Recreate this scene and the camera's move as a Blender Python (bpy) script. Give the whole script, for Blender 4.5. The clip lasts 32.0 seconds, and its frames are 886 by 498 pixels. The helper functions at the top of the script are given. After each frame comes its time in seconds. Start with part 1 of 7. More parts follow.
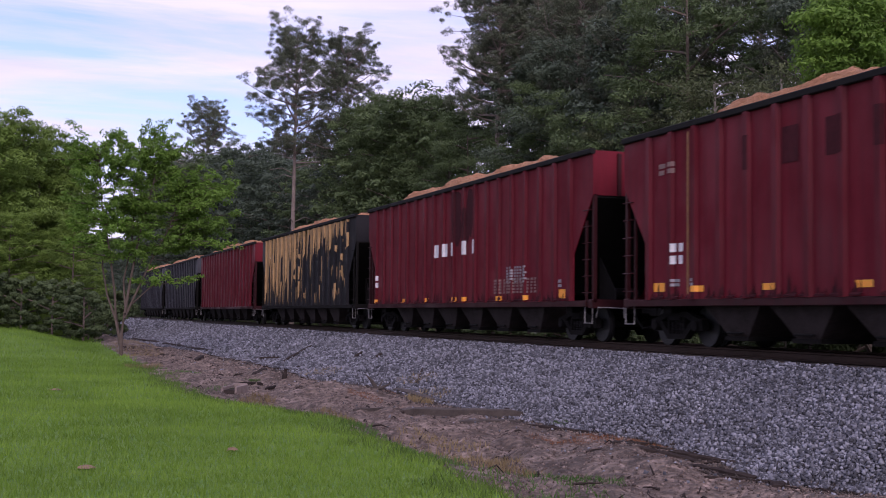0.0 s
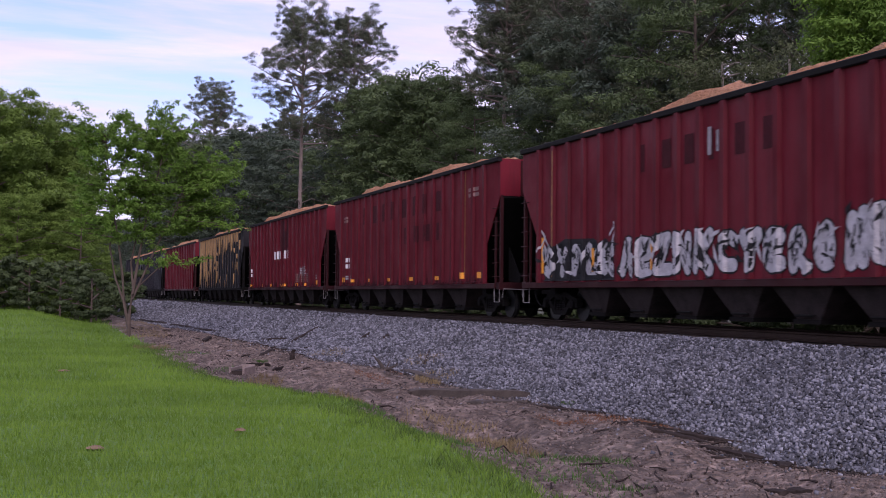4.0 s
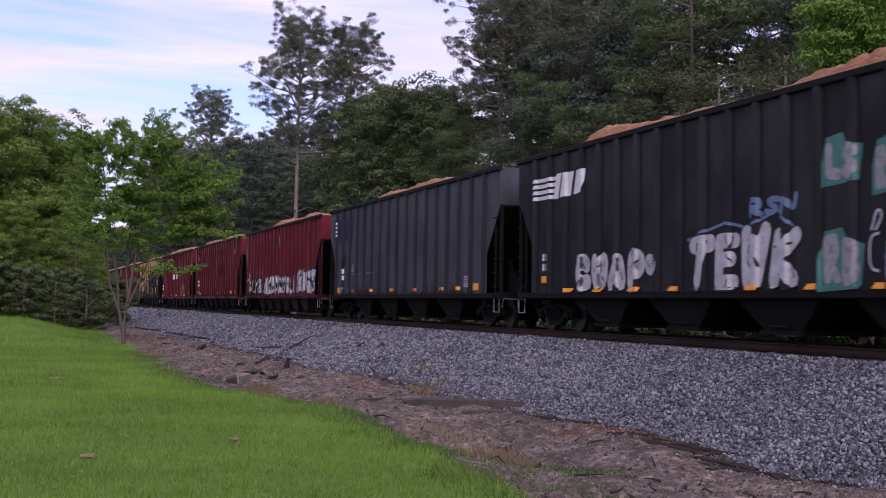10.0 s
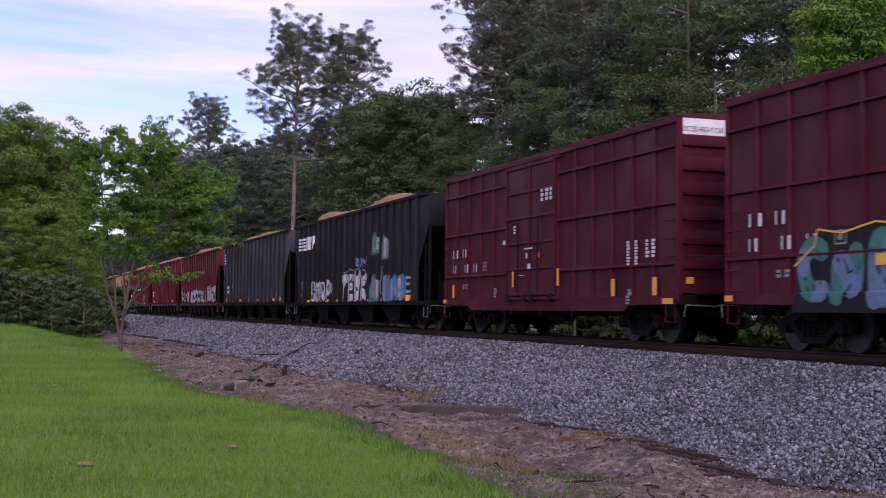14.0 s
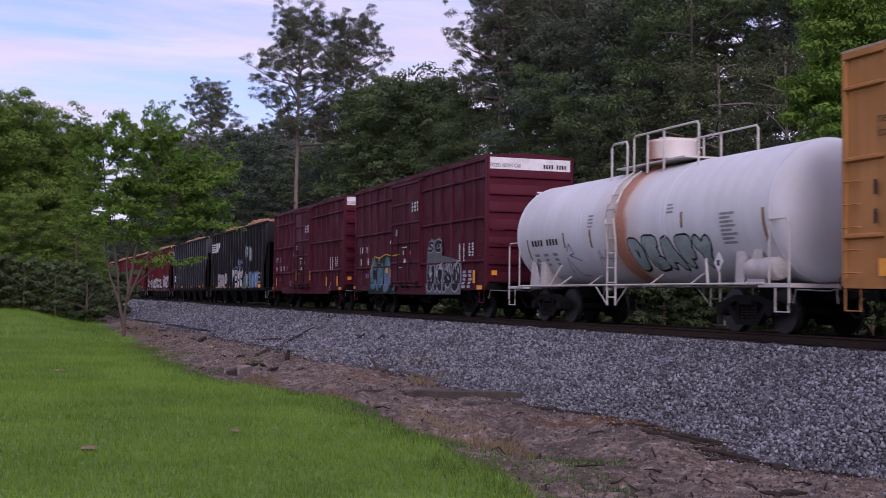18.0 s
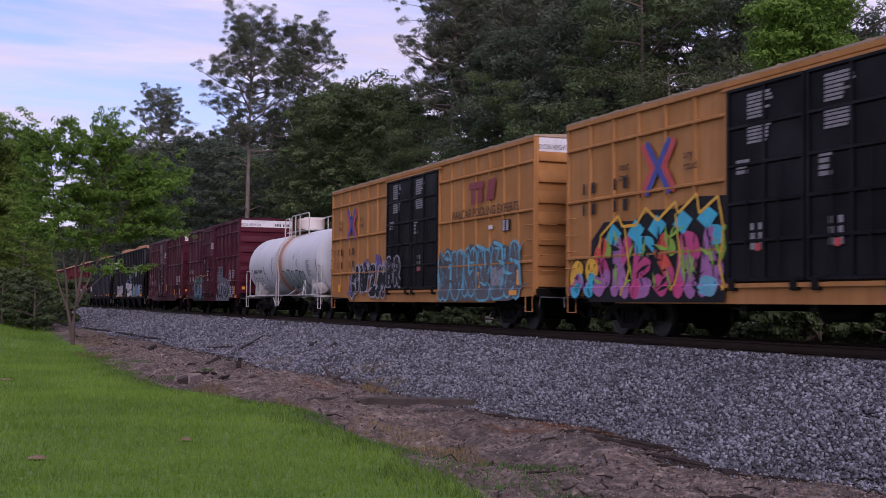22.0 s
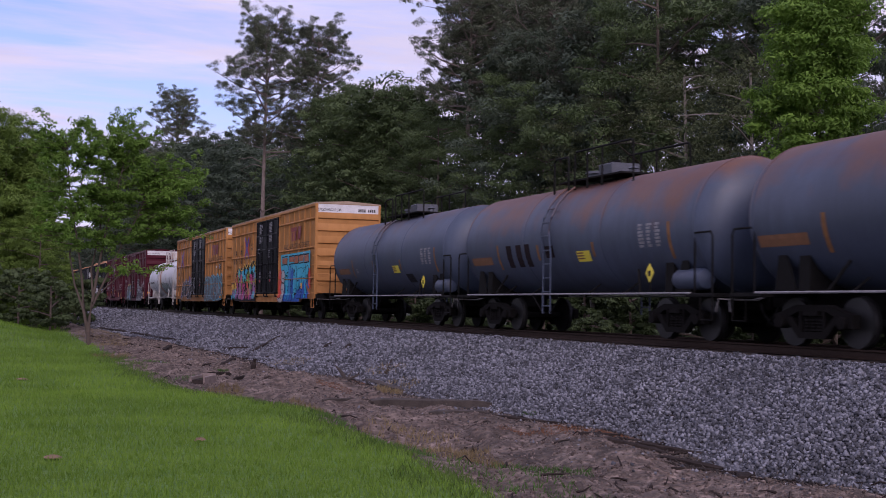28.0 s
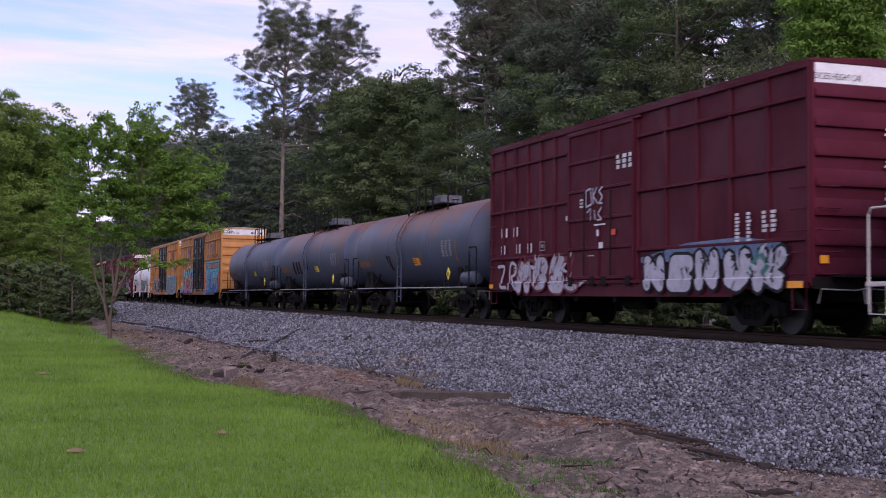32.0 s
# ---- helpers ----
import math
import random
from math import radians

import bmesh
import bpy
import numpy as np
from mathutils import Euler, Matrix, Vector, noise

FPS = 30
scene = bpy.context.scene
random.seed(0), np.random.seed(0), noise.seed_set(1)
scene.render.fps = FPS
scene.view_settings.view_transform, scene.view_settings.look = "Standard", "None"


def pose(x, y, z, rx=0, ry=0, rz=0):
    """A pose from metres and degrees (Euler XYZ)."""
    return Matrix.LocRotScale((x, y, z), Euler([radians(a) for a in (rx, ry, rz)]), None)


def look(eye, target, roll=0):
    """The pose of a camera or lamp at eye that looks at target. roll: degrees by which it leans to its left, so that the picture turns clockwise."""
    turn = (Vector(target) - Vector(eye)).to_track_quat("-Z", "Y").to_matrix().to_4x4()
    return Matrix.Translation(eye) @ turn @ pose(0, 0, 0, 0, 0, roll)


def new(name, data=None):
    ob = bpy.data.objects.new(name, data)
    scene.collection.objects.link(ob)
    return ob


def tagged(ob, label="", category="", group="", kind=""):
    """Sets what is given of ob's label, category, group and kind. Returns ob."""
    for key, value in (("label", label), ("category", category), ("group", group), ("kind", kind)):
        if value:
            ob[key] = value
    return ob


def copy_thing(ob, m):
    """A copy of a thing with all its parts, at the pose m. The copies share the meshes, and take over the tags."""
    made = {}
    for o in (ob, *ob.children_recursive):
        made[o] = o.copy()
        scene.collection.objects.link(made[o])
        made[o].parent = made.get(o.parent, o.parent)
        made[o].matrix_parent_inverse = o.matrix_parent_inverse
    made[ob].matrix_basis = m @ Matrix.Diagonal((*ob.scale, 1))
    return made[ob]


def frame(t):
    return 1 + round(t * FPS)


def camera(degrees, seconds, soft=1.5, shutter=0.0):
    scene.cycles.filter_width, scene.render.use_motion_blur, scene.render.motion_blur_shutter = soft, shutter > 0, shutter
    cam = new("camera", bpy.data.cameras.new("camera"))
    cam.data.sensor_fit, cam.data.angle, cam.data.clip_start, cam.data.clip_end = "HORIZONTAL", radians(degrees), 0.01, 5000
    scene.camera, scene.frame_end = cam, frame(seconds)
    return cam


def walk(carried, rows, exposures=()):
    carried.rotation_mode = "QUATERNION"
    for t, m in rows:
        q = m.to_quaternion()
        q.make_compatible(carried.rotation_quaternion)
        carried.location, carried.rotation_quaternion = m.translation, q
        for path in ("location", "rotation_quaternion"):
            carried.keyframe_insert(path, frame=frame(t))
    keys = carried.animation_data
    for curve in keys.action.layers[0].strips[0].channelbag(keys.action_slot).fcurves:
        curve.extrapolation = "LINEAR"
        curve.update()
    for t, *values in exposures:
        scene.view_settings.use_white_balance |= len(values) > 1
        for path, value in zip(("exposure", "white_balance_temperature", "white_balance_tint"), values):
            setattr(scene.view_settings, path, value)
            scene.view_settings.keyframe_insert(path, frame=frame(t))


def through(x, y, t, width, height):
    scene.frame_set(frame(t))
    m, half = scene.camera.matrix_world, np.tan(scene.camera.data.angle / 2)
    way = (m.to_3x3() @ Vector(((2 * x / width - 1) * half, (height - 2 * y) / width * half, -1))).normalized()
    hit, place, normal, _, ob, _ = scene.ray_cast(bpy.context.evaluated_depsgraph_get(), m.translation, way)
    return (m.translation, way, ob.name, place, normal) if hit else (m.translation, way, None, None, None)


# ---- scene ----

# The track runs along y; z = 0 is the top of the rails; the viewer stands at x = 0, y = 0.
CX = 15.40          # centre of the track
EYE = 0.65
HALF = 1.485        # half the width of a car body

# ---- camera ----
cam = camera(39.18, 32.0, 0.7, 0.4)
PATH = [
    (0.0, -19.32, 3.03, -0.59),
    (0.5, -19.48, 3.27, -0.72),
    (1.0, -19.48, 3.30, -0.72),
    (1.5, -19.56, 3.17, -0.70),
    (2.0, -19.54, 2.39, -0.61),
    (2.5, -19.43, 2.02, -0.56),
    (3.0, -19.42, 1.88, -0.62),
    (3.5, -19.15, 2.02, -0.56),
    (5.5, -18.86, 2.26, -0.55),
    (6.0, -18.79, 2.26, -0.56),
    (6.5, -18.74, 2.33, -0.58),
    (7.0, -18.52, 2.52, -0.55),
    (7.5, -18.47, 2.64, -0.58),
    (8.0, -18.44, 2.72, -0.59),
    (8.5, -18.48, 2.60, -0.62),
    (9.0, -18.86, 2.44, -0.52),
    (9.5, -18.97, 2.35, -0.57),
    (10.0, -19.21, 2.60, -0.91),
    (10.5, -19.31, 2.72, -1.04),
    (11.0, -19.43, 2.81, -0.98),
    (11.5, -19.56, 2.83, -0.95),
    (12.0, -19.41, 2.76, -0.85),
    (12.5, -19.27, 2.81, -0.72),
    (13.0, -19.25, 3.03, -0.77),
    (13.5, -19.21, 3.02, -0.77),
    (14.0, -19.32, 2.91, -0.78),
    (14.5, -19.32, 2.90, -0.75),
    (16.5, -19.40, 2.83, -0.64),
    (17.0, -19.23, 2.40, -0.49),
    (17.5, -19.22, 2.21, -0.60),
    (18.0, -19.20, 2.21, -0.76),
    (18.5, -19.05, 2.18, -0.87),
    (19.0, -18.97, 2.20, -0.91),
    (19.5, -18.98, 2.41, -0.90),
    (20.0, -19.04, 2.39, -0.77),
    (20.5, -19.25, 2.24, -0.67),
    (21.0, -19.85, 2.12, -0.45),
    (21.5, -20.69, 2.18, -0.55),
    (22.0, -21.39, 2.57, -0.65),
    (22.5, -21.36, 2.73, -0.58),
    (23.0, -21.15, 2.45, -0.58),
    (23.5, -20.95, 2.57, -0.55),
    (24.0, -20.84, 2.76, -0.63),
    (24.5, -20.82, 2.90, -0.73),
    (25.0, -20.75, 3.04, -0.73),
    (25.5, -20.88, 3.08, -0.72),
    (27.5, -20.64, 2.67, -0.89),
    (28.0, -20.72, 2.63, -0.88),
    (28.5, -20.60, 2.26, -0.69),
    (29.0, -20.56, 2.01, -0.61),
    (29.5, -20.41, 1.97, -0.68),
    (30.0, -20.30, 1.92, -0.70),
    (30.5, -20.12, 1.93, -0.69),
    (31.0, -19.85, 1.99, -0.72),
    (31.5, -19.84, 2.08, -0.67),
    (32.0, -19.82, 2.26, -0.56),
]
GAIN = [(0, 0.31), (14, 0.31), (17, 0.13), (19, 0.05), (21, 0.01), (25, 0.03), (28, -0.02), (29, 0.12), (30, 0.25), (32, 0.31)]
walk(cam, [(t, pose(0, 0, EYE, 90 + pitch, roll, yaw)) for t, yaw, pitch, roll in PATH], [(t, g, 6000, 31) for t, g in GAIN])

# ---- world and light ----
SUN_AZ, SUN_EL = 186.0, 30.0     # compass from +y, clockwise: behind the viewer


def sky():
    w = bpy.data.worlds.new("sky")
    scene.world = w
    w.use_nodes = True
    nt = w.node_tree
    nt.nodes.clear()
    N, L = nt.nodes.new, nt.links.new
    out = N("ShaderNodeOutputWorld")
    bg = N("ShaderNodeBackground")
    tex = N("ShaderNodeTexSky")
    tex.sky_type = "NISHITA"
    tex.sun_disc = False
    tex.sun_elevation, tex.sun_rotation = radians(SUN_EL), radians(SUN_AZ)
    tex.air_density, tex.dust_density, tex.ozone_density = 1.2, 1.0, 2.5
    co = N("ShaderNodeTexCoord")
    sep = N("ShaderNodeSeparateXYZ")
    L(co.outputs["Generated"], sep.inputs[0])
    up = N("ShaderNodeMath"); up.operation = "MAXIMUM"; up.inputs[1].default_value = 0.0
    L(sep.outputs["Z"], up.inputs[0])
    add = N("ShaderNodeMath"); add.operation = "ADD"; add.inputs[1].default_value = 0.10
    L(up.outputs[0], add.inputs[0])
    dv = N("ShaderNodeVectorMath"); dv.operation = "DIVIDE"
    cmb = N("ShaderNodeCombineXYZ")
    for i in range(3):
        L(add.outputs[0], cmb.inputs[i])
    L(co.outputs["Generated"], dv.inputs[0]); L(cmb.outputs[0], dv.inputs[1])
    mp = N("ShaderNodeMapping")
    mp.inputs["Location"].default_value = (2.3, 0.0, 0.0)
    mp.inputs["Rotation"].default_value = (0, 0, radians(14))
    mp.inputs["Scale"].default_value = (0.62, 1.5, 0.25)
    L(dv.outputs[0], mp.inputs[0])
    n1 = N("ShaderNodeTexNoise")
    n1.inputs["Scale"].default_value = 1.35
    n1.inputs["Detail"].default_value = 9
    n1.inputs["Roughness"].default_value = 0.6
    n1.inputs["Distortion"].default_value = 0.35
    L(mp.outputs[0], n1.inputs["Vector"])
    ramp = N("ShaderNodeValToRGB")
    ramp.color_ramp.elements[0].position = 0.33
    ramp.color_ramp.elements[1].position = 0.56
    L(n1.outputs["Fac"], ramp.inputs[0])
    n2 = N("ShaderNodeTexNoise")
    n2.inputs["Scale"].default_value = 2.6
    n2.inputs["Detail"].default_value = 6
    L(mp.outputs[0], n2.inputs["Vector"])
    cloud = N("ShaderNodeMix"); cloud.data_type = "RGBA"
    cloud.inputs["A"].default_value = (5.9, 5.8, 6.9, 1)
    cloud.inputs["B"].default_value = (8.7, 8.3, 9.2, 1)
    L(n2.outputs["Fac"], cloud.inputs["Factor"])
    gain = N("ShaderNodeMix"); gain.data_type = "RGBA"; gain.blend_type = "MULTIPLY"
    gain.inputs["Factor"].default_value = 1
    gain.inputs["B"].default_value = (1.30, 1.20, 1.48, 1)
    L(tex.outputs[0], gain.inputs["A"])
    mix = N("ShaderNodeMix"); mix.data_type = "RGBA"
    L(ramp.outputs[0], mix.inputs["Factor"])
    L(gain.outputs["Result"], mix.inputs["A"])
    L(cloud.outputs["Result"], mix.inputs["B"])
    L(mix.outputs["Result"], bg.inputs["Color"])
    bg.inputs["Strength"].default_value = 0.10
    L(bg.outputs[0], out.inputs[0])


sky()
lamp = bpy.data.lights.new("sun", "SUN")
lamp.energy, lamp.angle, lamp.color = 1.9, radians(35), (1.0, 0.90, 0.80)
sun = new("sun", lamp)
a, e = radians(SUN_AZ), radians(SUN_EL)
sun.matrix_world = look((0, 0, 30), (-40 * math.sin(a) * math.cos(e), -40 * math.cos(a) * math.cos(e), 30 - 40 * math.sin(e)))


# ---- mesh builder ----
class Shape:
    """A growing list of corners and faces."""

    def __init__(self):
        self.v, self.f = [], []

    def add(self, verts, faces):
        n = len(self.v)
        self.v += [tuple(p) for p in verts]
        self.f += [tuple(i + n for i in q) for q in faces]
        return self

    def box(self, x0, x1, y0, y1, z0, z1):
        return self.add([(x0, y0, z0), (x1, y0, z0), (x1, y1, z0), (x0, y1, z0), (x0, y0, z1), (x1, y0, z1), (x1, y1, z1), (x0, y1, z1)],
                        [(3, 2, 1, 0), (4, 5, 6, 7), (0, 1, 5, 4), (1, 2, 6, 5), (2, 3, 7, 6), (3, 0, 4, 7)])

    def chamfer(self, x0, x1, y0, y1, z0, z1, c=0.015):
        """A box with its long edges (along y) cut."""
        ring = [(x0 + c, z0), (x1 - c, z0), (x1, z0 + c), (x1, z1 - c), (x1 - c, z1), (x0 + c, z1), (x0, z1 - c), (x0, z0 + c)]
        return self.prism_y(ring, y0, y1)

    def prism_y(self, ring, y0, y1):
        n = len(ring)
        return self.add([(x, y0, z) for x, z in ring] + [(x, y1, z) for x, z in ring],
                        [tuple(range(n)), tuple(range(2 * n - 1, n - 1, -1))] + [(i, n + i, n + (i + 1) % n, (i + 1) % n) for i in range(n)])

    def prism_x(self, ring, x0, x1):
        n = len(ring)
        return self.add([(x0, y, z) for y, z in ring] + [(x1, y, z) for y, z in ring],
                        [tuple(range(n - 1, -1, -1)), tuple(range(n, 2 * n))] + [(i, (i + 1) % n, n + (i + 1) % n, n + i) for i in range(n)])

    def prism_z(self, ring, z0, z1):
        n = len(ring)
        return self.add([(x, y, z0) for x, y in ring] + [(x, y, z1) for x, y in ring],
                        [tuple(range(n - 1, -1, -1)), tuple(range(n, 2 * n))] + [(i, (i + 1) % n, n + (i + 1) % n, n + i) for i in range(n)])

    def tube(self, pts, r, n=7, r_end=None):
        """A round bar along a line of points, tapering to r_end."""
        pts = [Vector(p) for p in pts]
        r_end = r if r_end is None else r_end
        rings, m = [], len(pts)
        for i, p in enumerate(pts):
            d = (pts[min(i + 1, m - 1)] - pts[max(i - 1, 0)]).normalized()
            u = d.orthogonal().normalized() if abs(d.z) > 0.99 else d.cross(Vector((0, 0, 1))).normalized()
            w = d.cross(u)
            rr = r + (r_end - r) * i / max(1, m - 1)
            rings += [p + rr * (math.cos(2 * math.pi * k / n) * u + math.sin(2 * math.pi * k / n) * w) for k in range(n)]
        faces = [(i * n + k, i * n + (k + 1) % n, (i + 1) * n + (k + 1) % n, (i + 1) * n + k) for i in range(m - 1) for k in range(n)]
        faces += [tuple(range(n - 1, -1, -1)), tuple(range((m - 1) * n, m * n))]
        return self.add(rings, faces)

    def lathe_y(self, prof, cx, cz, n=48):
        """Turn (y, radius) pairs round an axis along y."""
        v = [(cx + r * math.cos(2 * math.pi * k / n), y, cz + r * math.sin(2 * math.pi * k / n)) for y, r in prof for k in range(n)]
        m = len(prof)
        f = [(i * n + k, (i + 1) * n + k, (i + 1) * n + (k + 1) % n, i * n + (k + 1) % n) for i in range(m - 1) for k in range(n)]
        f += [tuple(range(n)), tuple(range(m * n - 1, (m - 1) * n - 1, -1))]
        return self.add(v, f)

    def lathe_x(self, prof, cy, cz, n=28):
        v = [(x, cy + r * math.cos(2 * math.pi * k / n), cz + r * math.sin(2 * math.pi * k / n)) for x, r in prof for k in range(n)]
        m = len(prof)
        f = [(i * n + k, i * n + (k + 1) % n, (i + 1) * n + (k + 1) % n, (i + 1) * n + k) for i in range(m - 1) for k in range(n)]
        f += [tuple(range(n - 1, -1, -1)), tuple(range((m - 1) * n, m * n))]
        return self.add(v, f)

    def lathe_z(self, prof, cx, cy, n=20):
        v = [(cx + r * math.cos(2 * math.pi * k / n), cy + r * math.sin(2 * math.pi * k / n), z) for z, r in prof for k in range(n)]
        m = len(prof)
        f = [(i * n + k, i * n + (k + 1) % n, (i + 1) * n + (k + 1) % n, (i + 1) * n + k) for i in range(m - 1) for k in range(n)]
        f += [tuple(range(n - 1, -1, -1)), tuple(range((m - 1) * n, m * n))]
        return self.add(v, f)

    def mesh(self, name, angle=35):
        me = bpy.data.meshes.new(name)
        me.from_pydata(self.v, [], self.f)
        me.update()
        if angle:
            me.shade_smooth()
            me.set_sharp_from_angle(angle=radians(angle))
        return me


def part(name, shape, material, parent, label="", angle=35):
    """One mesh object under a thing or a part (or at top level)."""
    me = shape if isinstance(shape, bpy.types.Mesh) else shape.mesh(name, angle)
    if not me.materials:
        me.materials.append(material)
    ob = new(name, me)
    ob.parent = parent
    if label:
        ob["label"] = label
    return ob


def thing(name, m, label, category, group=""):
    ob = new(name)
    ob.empty_display_size = 0.2
    ob.matrix_world = m
    return tagged(ob, label, category, group)


# ---- materials ----
def nodes(name):
    m = bpy.data.materials.new(name)
    m.use_nodes = True
    nt = m.node_tree
    return m, nt, nt.nodes.new, nt.links.new, nt.nodes["Principled BSDF"]


def rgb(c):
    return (*c, 1)


def noise_fac(nt, vec, scale, detail=4, lo=0.35, hi=0.65, stretch=None, rough=0.55):
    N, L = nt.nodes.new, nt.links.new
    if stretch:
        mp = N("ShaderNodeMapping")
        mp.inputs["Scale"].default_value = stretch
        L(vec, mp.inputs[0])
        vec = mp.outputs[0]
    n = N("ShaderNodeTexNoise")
    n.inputs["Scale"].default_value, n.inputs["Detail"].default_value, n.inputs["Roughness"].default_value = scale, detail, rough
    L(vec, n.inputs["Vector"])
    r = N("ShaderNodeMapRange")
    r.inputs["From Min"].default_value, r.inputs["From Max"].default_value = lo, hi
    L(n.outputs["Fac"], r.inputs["Value"])
    return r.outputs["Result"]


def blend(nt, fac, a, b, amount=1.0, mode="MIX"):
    N, L = nt.nodes.new, nt.links.new
    x = N("ShaderNodeMix")
    x.data_type, x.blend_type = "RGBA", mode
    if amount != 1.0:
        k = N("ShaderNodeMath")
        k.operation = "MULTIPLY"
        k.inputs[1].default_value = amount
        L(fac, k.inputs[0])
        fac = k.outputs[0]
    L(fac, x.inputs["Factor"])
    for key, c in (("A", a), ("B", b)):
        if isinstance(c, tuple):
            x.inputs[key].default_value = rgb(c)
        else:
            L(c, x.inputs[key])
    return x.outputs["Result"]


def shifted(nt):
    """Object coordinates, moved by a random amount for each object."""
    N, L = nt.nodes.new, nt.links.new
    co, info, add = N("ShaderNodeTexCoord"), N("ShaderNodeObjectInfo"), N("ShaderNodeVectorMath")
    add.operation = "MULTIPLY_ADD"
    add.inputs[1].default_value = (1, 1, 1)
    sc = N("ShaderNodeMath")
    sc.operation = "MULTIPLY"
    sc.inputs[1].default_value = 37.0
    L(info.outputs["Random"], sc.inputs[0])
    L(co.outputs["Object"], add.inputs[0])
    L(sc.outputs[0], add.inputs[2])
    return add.outputs[0]


def bump(nt, bsdf, height, strength, distance=0.02):
    b = nt.nodes.new("ShaderNodeBump")
    b.inputs["Strength"].default_value, b.inputs["Distance"].default_value = strength, distance
    nt.links.new(height, b.inputs["Height"])
    nt.links.new(b.outputs[0], bsdf.inputs["Normal"])


def paint(name, base, grime, wear, grime_amount=0.55, wear_amount=0.35, rough=0.55, streak=1.0):
    """Weathered coating on steel: dirt in runs down the side, blotches, fine speckle, scuffs."""
    m, nt, N, L, b = nodes(name)
    vec = shifted(nt)
    runs = noise_fac(nt, vec, 1.6, 6, 0.42, 0.72, (2.0, 2.6 * streak, 0.22))
    blot = noise_fac(nt, vec, 0.55, 5, 0.4, 0.7)
    fine = noise_fac(nt, vec, 22, 3, 0.3, 0.7)
    chips = noise_fac(nt, vec, 5.5, 7, 0.62, 0.7, (1, 1, 0.5), 0.7)
    c = blend(nt, runs, base, grime, grime_amount)
    c = blend(nt, blot, c, tuple(0.6 * x for x in base), 0.55)
    c = blend(nt, chips, c, wear, wear_amount)
    c = blend(nt, fine, c, tuple(1.25 * x for x in base), 0.16)
    L(c, b.inputs["Base Color"])
    r = N("ShaderNodeMapRange")
    r.inputs["To Min"].default_value, r.inputs["To Max"].default_value = rough - 0.08, min(1, rough + 0.25)
    L(blot, r.inputs["Value"])
    L(r.outputs["Result"], b.inputs["Roughness"])
    b.inputs["Specular IOR Level"].default_value = 0.13
    bump(nt, b, blot, 0.25, 0.03)
    return m


def plain(name, base, rough=0.6, metal=0.0, var=0.3, scale=6.0):
    m, nt, N, L, b = nodes(name)
    vec = shifted(nt)
    f1, f2 = noise_fac(nt, vec, scale, 5), noise_fac(nt, vec, scale * 7, 3)
    c = blend(nt, f1, base, tuple(x * (1 - var) for x in base))
    c = blend(nt, f2, c, tuple(min(1, x * (1 + var)) for x in base), 0.35)
    L(c, b.inputs["Base Color"])
    b.inputs["Roughness"].default_value, b.inputs["Metallic"].default_value = rough, metal
    if max(base) < 0.05:
        b.inputs["Specular IOR Level"].default_value = 0.12      # near-black bases, hardly any sheen
    bump(nt, b, f2, 0.2, 0.01)
    return m


def leafy(name, dark, light, through=0.3, rough=0.6):
    """Foliage: each leaf its own tone, some light passing through."""
    m, nt, N, L, b = nodes(name)
    geo, info = N("ShaderNodeNewGeometry"), N("ShaderNodeObjectInfo")
    co = N("ShaderNodeTexCoord")
    big = noise_fac(nt, co.outputs["Object"], 0.55, 3, 0.35, 0.65)
    c = blend(nt, geo.outputs["Random Per Island"], tuple(0.72 * a + 0.28 * b_ for a, b_ in zip(dark, light)), light, 0.6)
    c = blend(nt, big, c, tuple(0.7 * x for x in dark), 0.7)
    c = blend(nt, info.outputs["Random"], c, light, 0.22)
    b.inputs["Roughness"].default_value = rough
    b.inputs["Specular IOR Level"].default_value = 0.25
    L(c, b.inputs["Base Color"])
    tr = N("ShaderNodeBsdfTranslucent")
    L(c, tr.inputs["Color"])
    mix = N("ShaderNodeMixShader")
    mix.inputs[0].default_value = through
    L(b.outputs[0], mix.inputs[1])
    L(tr.outputs[0], mix.inputs[2])
    L(mix.outputs[0], nt.nodes["Material Output"].inputs["Surface"])
    return m


def ground_material(name, a, b_, c_, scales=(0.3, 2.5, 18), rough=0.95, strength=0.6, amounts=(0.8, 0.6, 0.5), dist=0.03):
    m, nt, N, L, b = nodes(name)
    co = N("ShaderNodeTexCoord").outputs["Object"]
    f = [noise_fac(nt, co, s, 6, 0.36, 0.64) for s in scales]
    c = blend(nt, f[0], a, b_, amounts[0])
    c = blend(nt, f[1], c, c_, amounts[1])
    c = blend(nt, f[2], c, tuple(0.5 * x for x in b_), amounts[2])
    L(c, b.inputs["Base Color"])
    b.inputs["Roughness"].default_value = rough
    bump(nt, b, f[2], strength, dist)
    return m


LAWN = ground_material("lawn_soil", (0.095, 0.21, 0.02), (0.065, 0.155, 0.015), (0.15, 0.245, 0.03))
BLADE = leafy("grass_blade", (0.078, 0.17, 0.016), (0.23, 0.36, 0.048), 0.38)
DIRT = ground_material("bare_soil", (0.205, 0.148, 0.118), (0.048, 0.035, 0.027), (0.40, 0.31, 0.26), (0.5, 1.5, 8), amounts=(0.95, 0.7, 0.75), strength=1.0, dist=0.08)
BALLAST = ground_material("ballast_bed", (0.075, 0.076, 0.09), (0.032, 0.032, 0.039), (0.13, 0.13, 0.155), (3.0, 17, 34), strength=1.0, dist=0.06)
FOREST = ground_material("forest_soil", (0.045, 0.05, 0.022), (0.03, 0.03, 0.015), (0.06, 0.08, 0.03))


